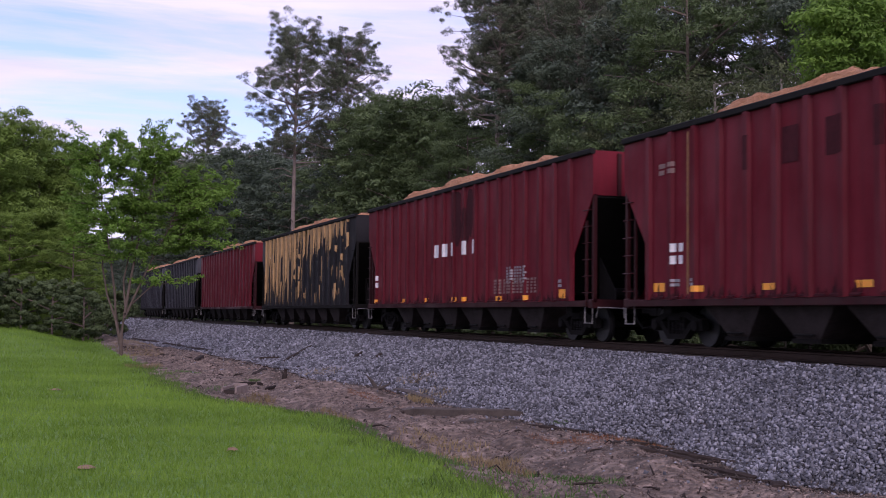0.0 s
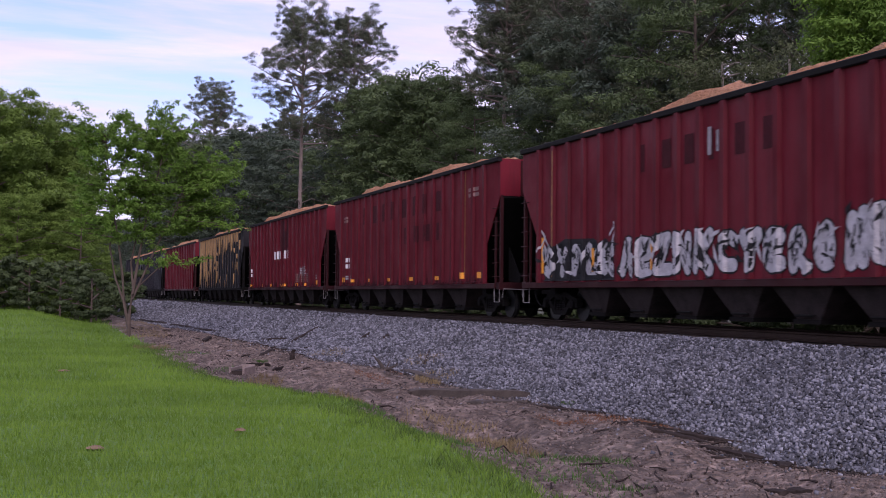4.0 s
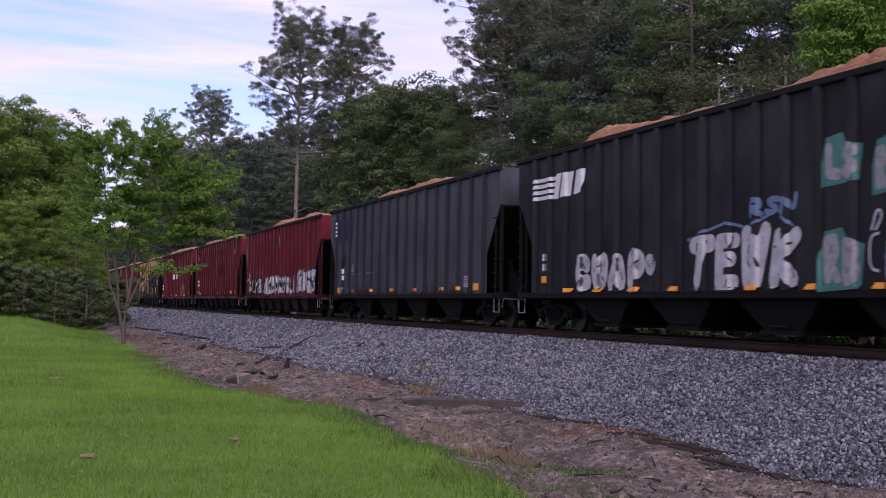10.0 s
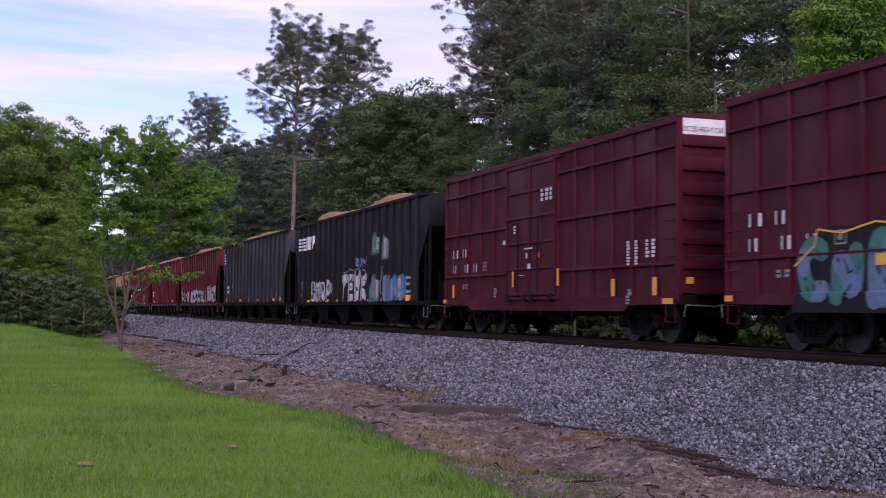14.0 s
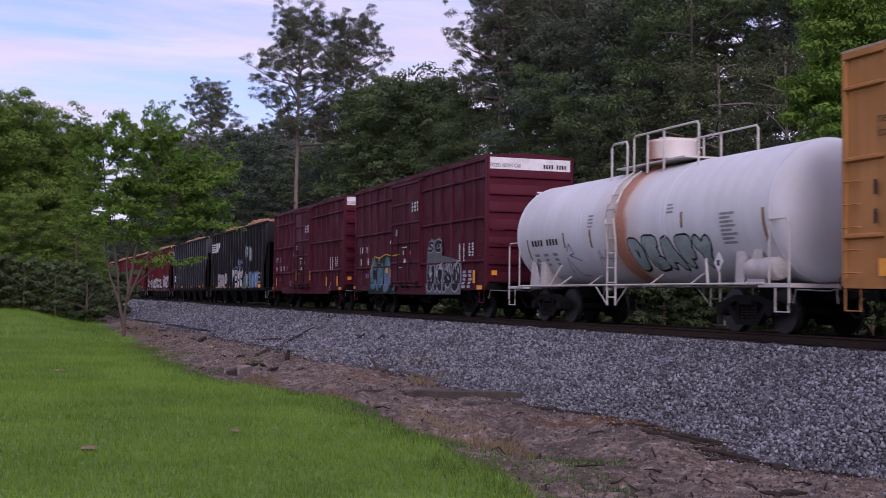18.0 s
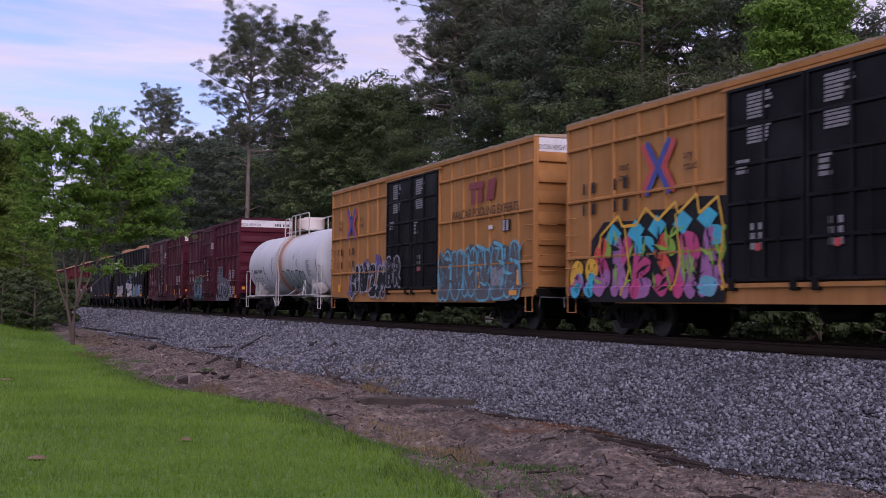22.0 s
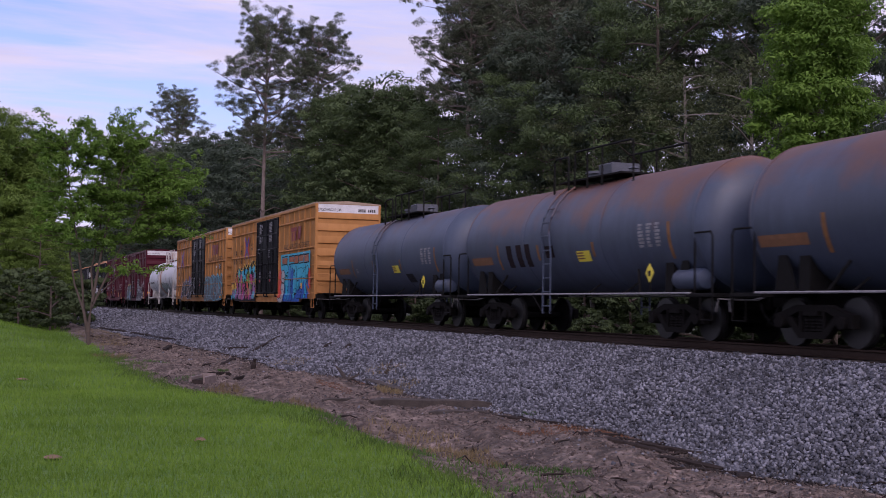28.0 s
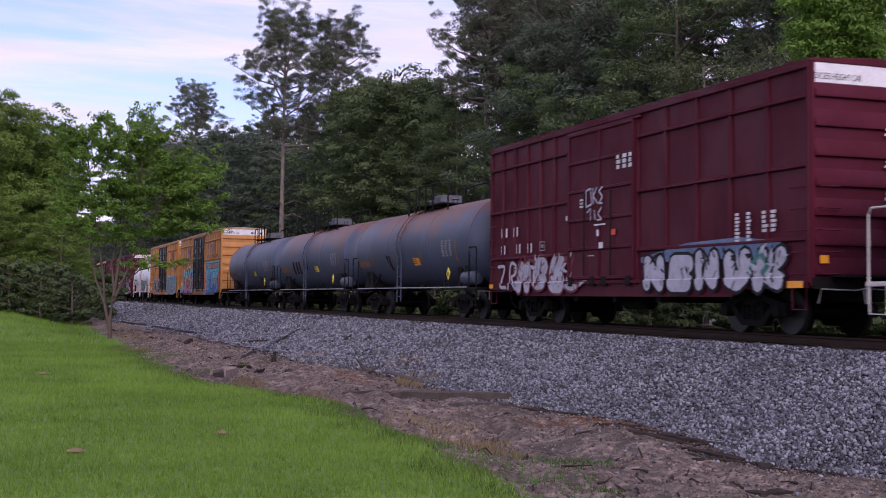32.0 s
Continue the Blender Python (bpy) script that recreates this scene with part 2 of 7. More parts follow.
def crumbs(name, tones):
    """Loose pieces, each its own tone."""
    m, nt, N, L, b = nodes(name)
    geo, ramp = N("ShaderNodeNewGeometry"), N("ShaderNodeValToRGB")
    for i, (p, c) in enumerate(tones):
        el = ramp.color_ramp.elements[i] if i < 2 else ramp.color_ramp.elements.new(p)
        el.position, el.color = p, rgb(c)
    L(geo.outputs["Random Per Island"], ramp.inputs[0])
    co = N("ShaderNodeTexCoord").outputs["Object"]
    L(blend(nt, noise_fac(nt, co, 1.1, 4), ramp.outputs[0], tones[0][1], 0.35), b.inputs["Base Color"])
    b.inputs["Roughness"].default_value = 0.88
    return m


STONE_M = crumbs("crushed_stone", ((0.0, (0.026, 0.027, 0.033)), (0.5, (0.098, 0.102, 0.122)), (1.0, (0.28, 0.286, 0.33))))
CLOD_M = crumbs("soil_crumbs", ((0.0, (0.045, 0.032, 0.027)), (0.7, (0.13, 0.095, 0.08)), (1.0, (0.25, 0.2, 0.175))))

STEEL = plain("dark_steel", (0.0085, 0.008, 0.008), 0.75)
UNDER = plain("black_underframe", (0.0085, 0.0075, 0.0072), 0.9)
RAILSTEEL = plain("rusty_rail", (0.042, 0.028, 0.022), 0.65, 0.3)
BRIGHT = plain("worn_wheel_tread", (0.045, 0.045, 0.047), 0.45, 0.6, 0.15)
TIE = plain("creosoted_wood", (0.05, 0.037, 0.03), 0.9)
BARK = plain("bark", (0.11, 0.085, 0.07), 0.95, 0, 0.45, 3.0)
PALEBARK = plain("pale_bark", (0.26, 0.23, 0.20), 0.95, 0, 0.35, 3.0)
PINEBARK = plain("pine_bark", (0.18, 0.145, 0.13), 0.95, 0, 0.4, 2.0)


# ---- ground ----
def smooth(a, b, x):
    k = min(1.0, max(0.0, (x - a) / (b - a)))
    return k * k * (3 - 2 * k)


def along(table, y):
    """Read a smooth line of (y, value) pairs."""
    for (y0, v0), (y1, v1) in zip(table, table[1:]):
        if y <= y1:
            return v0 + (v1 - v0) * smooth(y0, y1, y)
    return table[-1][1]


LAWN_LINE = [(9.0, 4.0), (11.5, 4.42), (14.5, 4.7), (17.0, 4.72), (19.4, 5.0), (21.0, 4.5), (23.5, 3.8), (27.0, 3.42), (33.0, 3.5), (48.0, 4.1), (97.0, 5.2)]
TOE_LINE = [(12.5, 10.35), (14.2, 9.8), (17.2, 10.45), (19.3, 10.75), (21.0, 10.1), (25.0, 9.7), (30.0, 9.35), (35.0, 8.3), (50.0, 8.0), (64.0, 7.5), (82.0, 7.3)]


def lawn_edge(y):
    return along(LAWN_LINE, y) + 0.13 * noise.noise((0.3, y * 0.7, 2.0))


def toe(y):
    """Foot of the ballast slope: farther from the rails as it runs on."""
    return along(TOE_LINE, y) + 0.16 * noise.noise((4.0, y * 0.5, 0.5))


def ground_z(x, y):
    if x > 19.5:
        return -1.35 + 0.25 * smooth(20, 26, x) + 0.12 * noise.noise((x * 0.3, y * 0.3, 5))
    if x > 17.2:
        return -0.22 - 1.13 * (x - 17.2) / 2.3
    if x > 13.6:
        return -0.22
    te, le = toe(y), lawn_edge(y)
    low = -1.5 + 0.42 * smooth(18, 42, y)
    lawn = -1.0 + 0.62 * smooth(26, 78, y) * (1 - smooth(0.5, 4.0, x)) + 0.03 * noise.noise((x * 0.25, y * 0.2, 9)) + 0.1 * smooth(0, -6, x)
    if x > te:
        return low + (-0.22 - low) * (x - te) / (13.6 - te)
    dirt = low + 0.12 + 0.20 * noise.noise((x * 0.55, y * 0.33, 1)) + 0.14 * noise.noise((x * 1.7, y * 1.0, 3)) + 0.07 * noise.noise((x * 3.1, y * 2.1, 11)) + 0.035 * noise.noise((x * 5, y * 3, 7))
    dirt = dirt + (low - dirt) * smooth(te - 1.6, te, x)
    return lawn + (dirt - lawn) * smooth(le - 0.25, le + 1.3, x)


def sheet(name, xs, ys, zf, material, label, category):
    v = [(x(y) if callable(x) else x, y, 0) for y in ys for x in xs]
    v = [(x, y, zf(x, y)) for x, y, _ in v]
    n = len(xs)
    f = [(j * n + i, j * n + i + 1, (j + 1) * n + i + 1, (j + 1) * n + i) for j in range(len(ys) - 1) for i in range(n - 1)]
    s = Shape()
    s.v, s.f = v, f
    ob = part(name, s, material, None, angle=180)
    return tagged(ob, label, category, kind="structure")


def steps(a, b, n, power=1.0):
    return [a + (b - a) * (i / n) ** power for i in range(n + 1)]


YS = [-400, -150, -60, -25, -10] + steps(0, 60, 400) + steps(61, 140, 120) + [150, 170, 200, 260, 400, 900, 3000]
ground_root = sheet("ground_lawn", [-3000, -600, -120, -40, -20, -12] + steps(-8, 3.4, 38) + [(lambda y, k=k: 3.6 + (lawn_edge(y) + 0.12 - 3.6) * k / 6) for k in range(7)],
                    YS, ground_z, LAWN, "mown green grass lawn sloping to a bare bank", "lawn")
sheet("ground_dirt", [(lambda y, k=k: lawn_edge(y) + 0.12 + (toe(y) - lawn_edge(y) - 0.12) * k / 60) for k in range(61)], YS, ground_z, DIRT,
      "bare brown soil strip with rubble beside the track", "soil")
sheet("ground_ballast", [(lambda y, k=k: toe(y) + (13.6 - toe(y)) * k / 14) for k in range(15)] + [14.5, 15.4, 16.3, 17.2, 18.3, 19.5], YS, ground_z, BALLAST,
      "grey crushed-stone ballast bed under the rails", "ballast")
sheet("ground_forest", [19.5, 20, 21, 22, 23, 24, 26, 28, 32, 40, 60, 120, 600, 3000], YS, ground_z, FOREST, "dark shaded woodland floor behind the track", "ground")


# ---- stones of the ballast ----
def scatter_mesh(name, base_v, base_f, places, material):
    """Join many small turned and scaled copies of one shape; places: array of x, y, z, size."""
    rng = np.random.default_rng(7)
    base_v, base_f = np.array(base_v, float), np.array(base_f, int)
    n, k = len(places), len(base_v)
    q = rng.normal(size=(n, 4))
    q /= np.linalg.norm(q, axis=1)[:, None]
    w, x, y, z = q.T
    R = np.stack([1 - 2 * (y * y + z * z), 2 * (x * y - z * w), 2 * (x * z + y * w), 2 * (x * y + z * w), 1 - 2 * (x * x + z * z), 2 * (y * z - x * w),
                  2 * (x * z - y * w), 2 * (y * z + x * w), 1 - 2 * (x * x + y * y)], -1).reshape(n, 3, 3)
    bv = base_v[None] * rng.uniform(0.65, 1.25, (n, k, 1)) * rng.uniform(0.6, 1.2, (n, 1, 3))
    v = np.einsum("nij,nkj->nki", R, bv) * places[:, 3][:, None, None] + places[:, None, :3]
    f = (base_f[None] + (np.arange(n) * k)[:, None, None]).reshape(-1, base_f.shape[1])
    return joined(name, v.reshape(-1, 3), f, material)


def joined(name, v, f, material):
    me = bpy.data.meshes.new(name)
    me.vertices.add(len(v))
    me.vertices.foreach_set("co", v.astype(np.float32).ravel())
    m = f.shape[1]
    me.loops.add(f.size)
    me.loops.foreach_set("vertex_index", f.astype(np.int32).ravel())
    me.polygons.add(len(f))
    me.polygons.foreach_set("loop_start", np.arange(0, f.size, m, dtype=np.int32))
    me.update()
    me.validate()
    me.materials.append(material)
    return me


OCTA_V = [(1, 0, 0), (-1, 0, 0), (0, 1, 0), (0, -1, 0), (0, 0, 1), (0, 0, -1)]
OCTA_F = [(0, 2, 4), (2, 1, 4), (1, 3, 4), (3, 0, 4), (2, 0, 5), (1, 2, 5), (3, 1, 5), (0, 3, 5)]


def ballast_stones():
    rng = np.random.default_rng(3)
    rows = []
    for y0, y1, count, size in ((9, 16, 24000, 0.036), (16, 28, 36000, 0.037), (28, 48, 38000, 0.043), (48, 95, 34000, 0.058), (95, 230, 22000, 0.10)):
        for _ in range(count):
            y = rng.uniform(y0, y1)
            x = toe(y) - 0.25 + (14.05 - toe(y)) * rng.uniform(0, 1)
            s = size * rng.uniform(0.6, 1.35)
            rows.append((x, y, ground_z(x, y) + rng.uniform(-0.3, 1.0) * s, s))
    for _ in range(800):      # strays in the soil
        y = 8 + 40 * rng.uniform(0, 1) ** 1.3
        x = toe(y) - 0.2 - abs(rng.normal(0, 1.3))
        if x > lawn_edge(y) + 0.3:
            s = 0.03 * rng.uniform(0.4, 1.3)
            rows.append((x, y, ground_z(x, y) + 0.3 * s, s))
    me = scatter_mesh("ballast_stones", OCTA_V, OCTA_F, np.array(rows), STONE_M)
    tagged(new("ballast_stones", me), "loose grey angular crushed stones on the slope", "gravel", kind="stuff")


ballast_stones()


# ---- grass ----
def grass():
    rng = np.random.default_rng(5)
    V, F = [], []
    n = 0
    for y0, y1, count, h in ((8, 14, 34000, 0.05), (14, 24, 34000, 0.06), (24, 42, 24000, 0.08), (42, 85, 16000, 0.12)):
        y = rng.uniform(y0, y1, count)
        left = -1.2 - 0.035 * y
        edge = np.array([lawn_edge(t) + 0.3 * noise.noise((7.0, t * 1.3, 4.0)) for t in y]) + 0.22 * rng.normal(size=count)
        x = left + (edge - left) * rng.uniform(0, 1, count)
        z = np.array([ground_z(p, q) for p, q in zip(x, y)])
        a = rng.uniform(0, 2 * np.pi, count)
        hh = h * rng.uniform(0.5, 1.4, count)
        w = 0.11 * h + 0.002
        lean = rng.normal(0, 0.45, (count, 2)) * hh[:, None]
        b0 = np.stack([x - w * np.cos(a), y - w * np.sin(a), z - 0.01], -1)
        b1 = np.stack([x + w * np.cos(a), y + w * np.sin(a), z - 0.01], -1)
        tip = np.stack([x + lean[:, 0], y + lean[:, 1], z + hh], -1)
        V.append(np.stack([b0, b1, tip], 1).reshape(-1, 3))
        F.append(np.arange(n, n + 3 * count).reshape(-1, 3))
        n += 3 * count
    me = joined("grass", np.concatenate(V), np.concatenate(F), BLADE)
    tagged(new("grass", me), "short bright green mown grass blades", "grass", kind="stuff")


grass()


# ---- track ----
def track():
    root = thing("railway_track", pose(CX, 0, 0), "rusty steel rails on dark wooden sleepers in grey ballast", "railway track")
    ring = [(-0.07, -0.17), (0.07, -0.17), (0.07, -0.155), (0.012, -0.13), (0.012, -0.045), (0.036, -0.03), (0.036, -0.004), (0.03, 0.0), (-0.03, 0.0), (-0.036, -0.004), (-0.036, -0.03), (-0.012, -0.045), (-0.012, -0.13), (-0.07, -0.155)]
    for side in (-1, 1):
        s = Shape().prism_y([(side * 0.753 + x, z) for x, z in ring], -120, 700)
        part("rail", s, RAILSTEEL, root, "rust-brown steel rail")
    tie = Shape().chamfer(-1.3, 1.3, -0.11, 0.11, -0.36, -0.178, 0.012).mesh("sleeper")
    tie.materials.append(TIE)
    for i in range(230):
        ob = part("sleeper", tie, TIE, root)
        ob.location = (random.uniform(-0.04, 0.04), 2 + i * 0.53, random.uniform(-0.015, 0.0))
    return root


track()


# ---- rolling stock ----
RED = paint("oxide_red_paint", (0.128, 0.0085, 0.0175), (0.036, 0.007, 0.010), (0.065, 0.02, 0.022))
BLACK = paint("faded_black_paint", (0.060, 0.061, 0.075), (0.022, 0.021, 0.026), (0.07, 0.066, 0.078), 0.6, 0.25)
DEEPBLACK = paint("black_paint", (0.014, 0.013, 0.016), (0.008, 0.007, 0.009), (0.035, 0.033, 0.037), 0.6, 0.25)
TANBLACK = plain("peeling_tan_paint", (0.36, 0.215, 0.09), 0.75, 0, 0.35, 3)
MAROON = paint("maroon_paint", (0.074, 0.0085, 0.0195), (0.036, 0.0055, 0.0115), (0.075, 0.02, 0.028), 0.5, 0.15)
YELLOW = paint("boxcar_yellow_paint", (0.43, 0.20, 0.066), (0.22, 0.10, 0.037), (0.34, 0.17, 0.08), 0.42, 0.2)
DOORBLACK = paint("door_black_paint", (0.0055, 0.0055, 0.0085), (0.005, 0.005, 0.006), (0.03, 0.03, 0.03), 0.5, 0.2)
ROOF_Y = paint("roof_paint", (0.36, 0.27, 0.2), (0.2, 0.12, 0.07), (0.3, 0.2, 0.15))
WHITE = plain("white_stencil_paint", (0.62, 0.61, 0.63), 0.6, 0, 0.22, 3.0)
CREAM = plain("grubby_white_steel", (0.52, 0.49, 0.47), 0.6, 0, 0.3, 2.5)
DULLWHITE = plain("dull_white_steel", (0.2, 0.19, 0.19), 0.7, 0, 0.4, 5)
GREYBAR = plain("faded_lettering", (0.27, 0.26, 0.28), 0.7, 0, 0.5, 8)
DIMBAR = plain("worn_lettering", (0.20, 0.12, 0.11), 0.7, 0, 0.5, 8)
ORANGE = plain("reflective_yellow_tape", (0.82, 0.33, 0.02), 0.45, 0, 0.12, 9)
DARKBAR = plain("black_stencil_paint", (0.03, 0.026, 0.026), 0.6, 0, 0.4, 8)


def chip_material():
    m, nt, N, L, b = nodes("wood_chips")
    co = N("ShaderNodeTexCoord").outputs["Object"]
    f1, f2, f3 = noise_fac(nt, co, 1.2, 4), noise_fac(nt, co, 14, 5), noise_fac(nt, co, 45, 2, 0.3, 0.7)
    c = blend(nt, f1, (0.60, 0.24, 0.10), (0.68, 0.34, 0.17))
    c = blend(nt, f2, c, (0.20, 0.07, 0.03), 0.65)
    c = blend(nt, f3, c, (0.62, 0.38, 0.24), 0.45)
    L(c, b.inputs["Base Color"])
    b.inputs["Roughness"].default_value = 0.95
    bump(nt, b, f2, 1.0, 0.12)
    return m


CHIPS = chip_material()
POCKET = plain("dark_outlet_steel", (0.034, 0.027, 0.026), 0.9, 0, 0.5, 3)
# rib coats: body paints darkened to stand in for shade on the rib sides
RIBCOAT = {RED: paint("shaded_red_paint", (0.098, 0.0075, 0.0145), (0.032, 0.006, 0.009), (0.06, 0.02, 0.02)), BLACK: paint("shaded_black_paint", (0.019, 0.018, 0.024), (0.010, 0.009, 0.012), (0.04, 0.038, 0.046))}
DARKCOAT = {RED: paint("blackish_red_paint", (0.034, 0.0065, 0.0085), (0.012, 0.007, 0.008), (0.05, 0.015, 0.017))}
KEYED, SPUN = [], []        # things that run along the track; wheelsets that turn with them


def wheel_mesh():
    r = 0.457
    s = Shape()
    for k in (-1, 1):
        prof = [(0.60, 0.10), (0.645, 0.12), (0.66, 0.30), (0.64, 0.385), (0.64, r + 0.028), (0.672, r + 0.028), (0.69, r), (0.785, r - 0.006), (0.785, 0.385), (0.735, 0.36), (0.72, 0.14), (0.79, 0.11), (0.79, 0.075)]
        s.lathe_x([(k * x, q) for x, q in prof], 0, 0, 26)
    s.tube([(-1.08, 0, 0), (1.08, 0, 0)], 0.075, 10)
    return s.mesh("wheelset")


WHEEL = wheel_mesh()
WHEEL.materials.append(STEEL)
TREADS = []
for _k in (-1, 1):
    TREADS.append(Shape().lathe_x([(_k * 0.70, 0.40), (_k * 0.70, 0.460), (_k * 0.785, 0.4545), (_k * 0.786, 0.44)], 0, 0, 26).mesh("tread"))
    TREADS[-1].materials.append(BRIGHT)


def frame_mesh():
    s = Shape()
    x0, x1 = -0.085, 0.085
    s.prism_x([(-1.13, 0.36), (-1.13, 0.60), (-0.85, 0.66), (-0.45, 0.78), (0.45, 0.78), (0.85, 0.66), (1.13, 0.60), (1.13, 0.36), (1.0, 0.36), (0.98, 0.52), (0.70, 0.54), (0.40, 0.66), (-0.40, 0.66), (-0.70, 0.54), (-0.98, 0.52), (-1.0, 0.36)], x0, x1)
    s.prism_x([(-0.78, 0.52), (-0.62, 0.56), (-0.30, 0.28), (0.30, 0.28), (0.62, 0.56), (0.78, 0.52), (0.38, 0.16), (-0.38, 0.16)], x0, x1)
    for y in (-0.36, 0.30):
        s.box(x0, x1, y, y + 0.06, 0.24, 0.70)
    for y in (-0.19, 0.0, 0.19):
        s.lathe_z([(0.28 + 0.03 * i, 0.085 if i % 2 else 0.065) for i in range(10)], 0, y, 10)
    for y in (-0.89, 0.89):
        s.lathe_x([(-0.16, 0.05), (-0.15, 0.115), (0.05, 0.125), (0.06, 0.1)], y, 0.457, 14)
        s.box(-0.10, 0.10, y - 0.16, y + 0.16, 0.50, 0.60)
    s.box(-0.11, 0.11, -0.22, 0.22, 0.58, 0.67)
    return s.mesh("side_frame")


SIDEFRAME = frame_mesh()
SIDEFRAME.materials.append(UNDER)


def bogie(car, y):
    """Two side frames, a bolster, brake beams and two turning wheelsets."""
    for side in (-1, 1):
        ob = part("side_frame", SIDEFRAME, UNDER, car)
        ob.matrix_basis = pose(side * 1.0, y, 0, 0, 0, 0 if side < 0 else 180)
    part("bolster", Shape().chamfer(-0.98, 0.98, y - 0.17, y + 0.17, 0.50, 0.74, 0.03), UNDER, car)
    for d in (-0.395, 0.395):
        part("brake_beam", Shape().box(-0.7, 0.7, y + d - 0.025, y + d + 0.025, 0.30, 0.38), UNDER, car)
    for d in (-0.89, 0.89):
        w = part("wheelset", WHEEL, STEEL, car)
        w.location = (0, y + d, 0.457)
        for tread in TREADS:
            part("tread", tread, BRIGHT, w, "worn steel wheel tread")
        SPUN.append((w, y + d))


def coupler(car, y, out):
    """Drawbar and knuckle at an end; out is the way it points."""
    s = Shape()
    s.box(-0.09, 0.09, min(y, y + out * 0.62), max(y, y + out * 0.62), 0.74, 0.92)
    s.prism_z([(-0.16, y + out * 0.55), (0.17, y + out * 0.55), (0.2, y + out * 0.75), (0.06, y + out * 0.86), (-0.12, y + out * 0.82)][::int(out)], 0.68, 0.98)
    part("coupler", s, UNDER, car)
    part("air_hose", Shape().tube([(-0.3, y, 0.8), (-0.32, y + out * 0.2, 0.55), (-0.28, y + out * 0.45, 0.36), (-0.12, y + out * 0.62, 0.42), (-0.05, y + out * 0.75, 0.5)], 0.025, 6), STEEL, car)
    part("cut_lever", Shape().tube([(-1.42, y + out * 0.1, 0.62), (-1.40, y + out * 0.16, 0.88), (-0.7, y + out * 0.22, 0.86), (-0.1, y + out * 0.5, 1.02)], 0.014, 5), DULLWHITE, car, "pale steel uncoupling rod")


def stirrup(car, x, y0, y1, z0, z1, material):
    part("sill_step", Shape().tube([(x, y0, z1), (x, y0, z0), (x, y1, z0), (x, y1, z1)], 0.018, 6), material, car)


def ladder(car, x, y0, y1, zs, material, out=-1, posts=True):
    if posts:
        for y in (y0, y1):
            part("ladder_post", Shape().box(min(x, x + out * 0.06), max(x, x + out * 0.06), y - 0.03, y + 0.03, min(zs) - 0.15, max(zs) + 0.15), material, car)
    rung = Shape().tube([(x, y0, 0), (x + out * 0.07, y0, 0), (x + out * 0.07, y1, 0), (x, y1, 0)], 0.014, 5).mesh("ladder_rung")
    for z in zs:
        part("ladder_rung", rung, material, car).location = (0, 0, z)


# flat marks that follow the ribs of a side
def flat_mark(name, polys, material, parent, depth, cuts, lift, label="", half=HALF):
    """Thin coloured shapes on the near side. polys: lists of (y, z); depth(y): how far the side stands out there."""
    bm = bmesh.new()
    for i, poly in enumerate(polys):
        vs = [bm.verts.new((-0.0003 * (i % 12), y, z)) for y, z in poly]
        bm.faces.new(vs)
    if bm.verts:
        lo, hi = min(v.co.y for v in bm.verts), max(v.co.y for v in bm.verts)
        for c in cuts:
            if lo < c < hi:
                bmesh.ops.bisect_plane(bm, geom=bm.verts[:] + bm.edges[:] + bm.faces[:], dist=1e-5, plane_co=(0, c, 0), plane_no=(0, 1, 0))
    if half == HALF:
        for zc in (1.09, 1.12):
            bmesh.ops.bisect_plane(bm, geom=bm.verts[:] + bm.edges[:] + bm.faces[:], dist=1e-5, plane_co=(0, 0, zc), plane_no=(0, 0, 1))
    for v in bm.verts:
        d = max(depth(v.co.y), 0.05 * (half == HALF and v.co.z < 1.095))
        v.co.x += -(half + d + lift)
    bmesh.ops.recalc_face_normals(bm, faces=bm.faces[:])
    me = bpy.data.meshes.new(name)
    bm.to_mesh(me)
    bm.free()
    me.materials.append(material)
    ob = new(name, me)
    ob.parent = parent
    if label:
        ob["label"] = label
    if len(polys) > 1:
        ob["kind"] = "stuff"
    return ob


def bars(y0, y1, z0, z1, rows=1, cols=1, gap=0.3, rng=None):
    """Plain bars standing for writing: rows of short blocks within a rectangle (y0 is the end read first)."""
    out = []
    dy, dz = (y1 - y0) / cols, (z1 - z0) / rows
    for r in range(rows):
        for c in range(cols):
            k = 1 if rng is None else rng.uniform(0.55, 1.0)
            a, b = y0 + c * dy, y0 + c * dy + dy * (1 - gap) * k
            zz = z0 + r * dz
            out.append([(a, zz), (b, zz), (b, zz + dz * (1 - gap)), (a, zz + dz * (1 - gap))])
    return out


def rect(y0, y1, z0, z1):
    return [(y0, z0), (y1, z0), (y1, z1), (y0, z1)]


def stroke(pts, w):
    """A line of points drawn with a broad round pen."""
    out = []
    for (a, b), (c, d) in zip(pts, pts[1:]):
        n = math.hypot(c - a, d - b) or 1
        px, pz = -(d - b) / n * w / 2, (c - a) / n * w / 2
        out.append([(a + px, b + pz), (c + px, d + pz), (c - px, d - pz), (a - px, b - pz)])
    if w > 0.09:
        for y, z in pts:
            out.append([(y + w / 2 * math.cos(k * 0.7854), z + w / 2 * math.sin(k * 0.7854)) for k in range(8)])
    return out


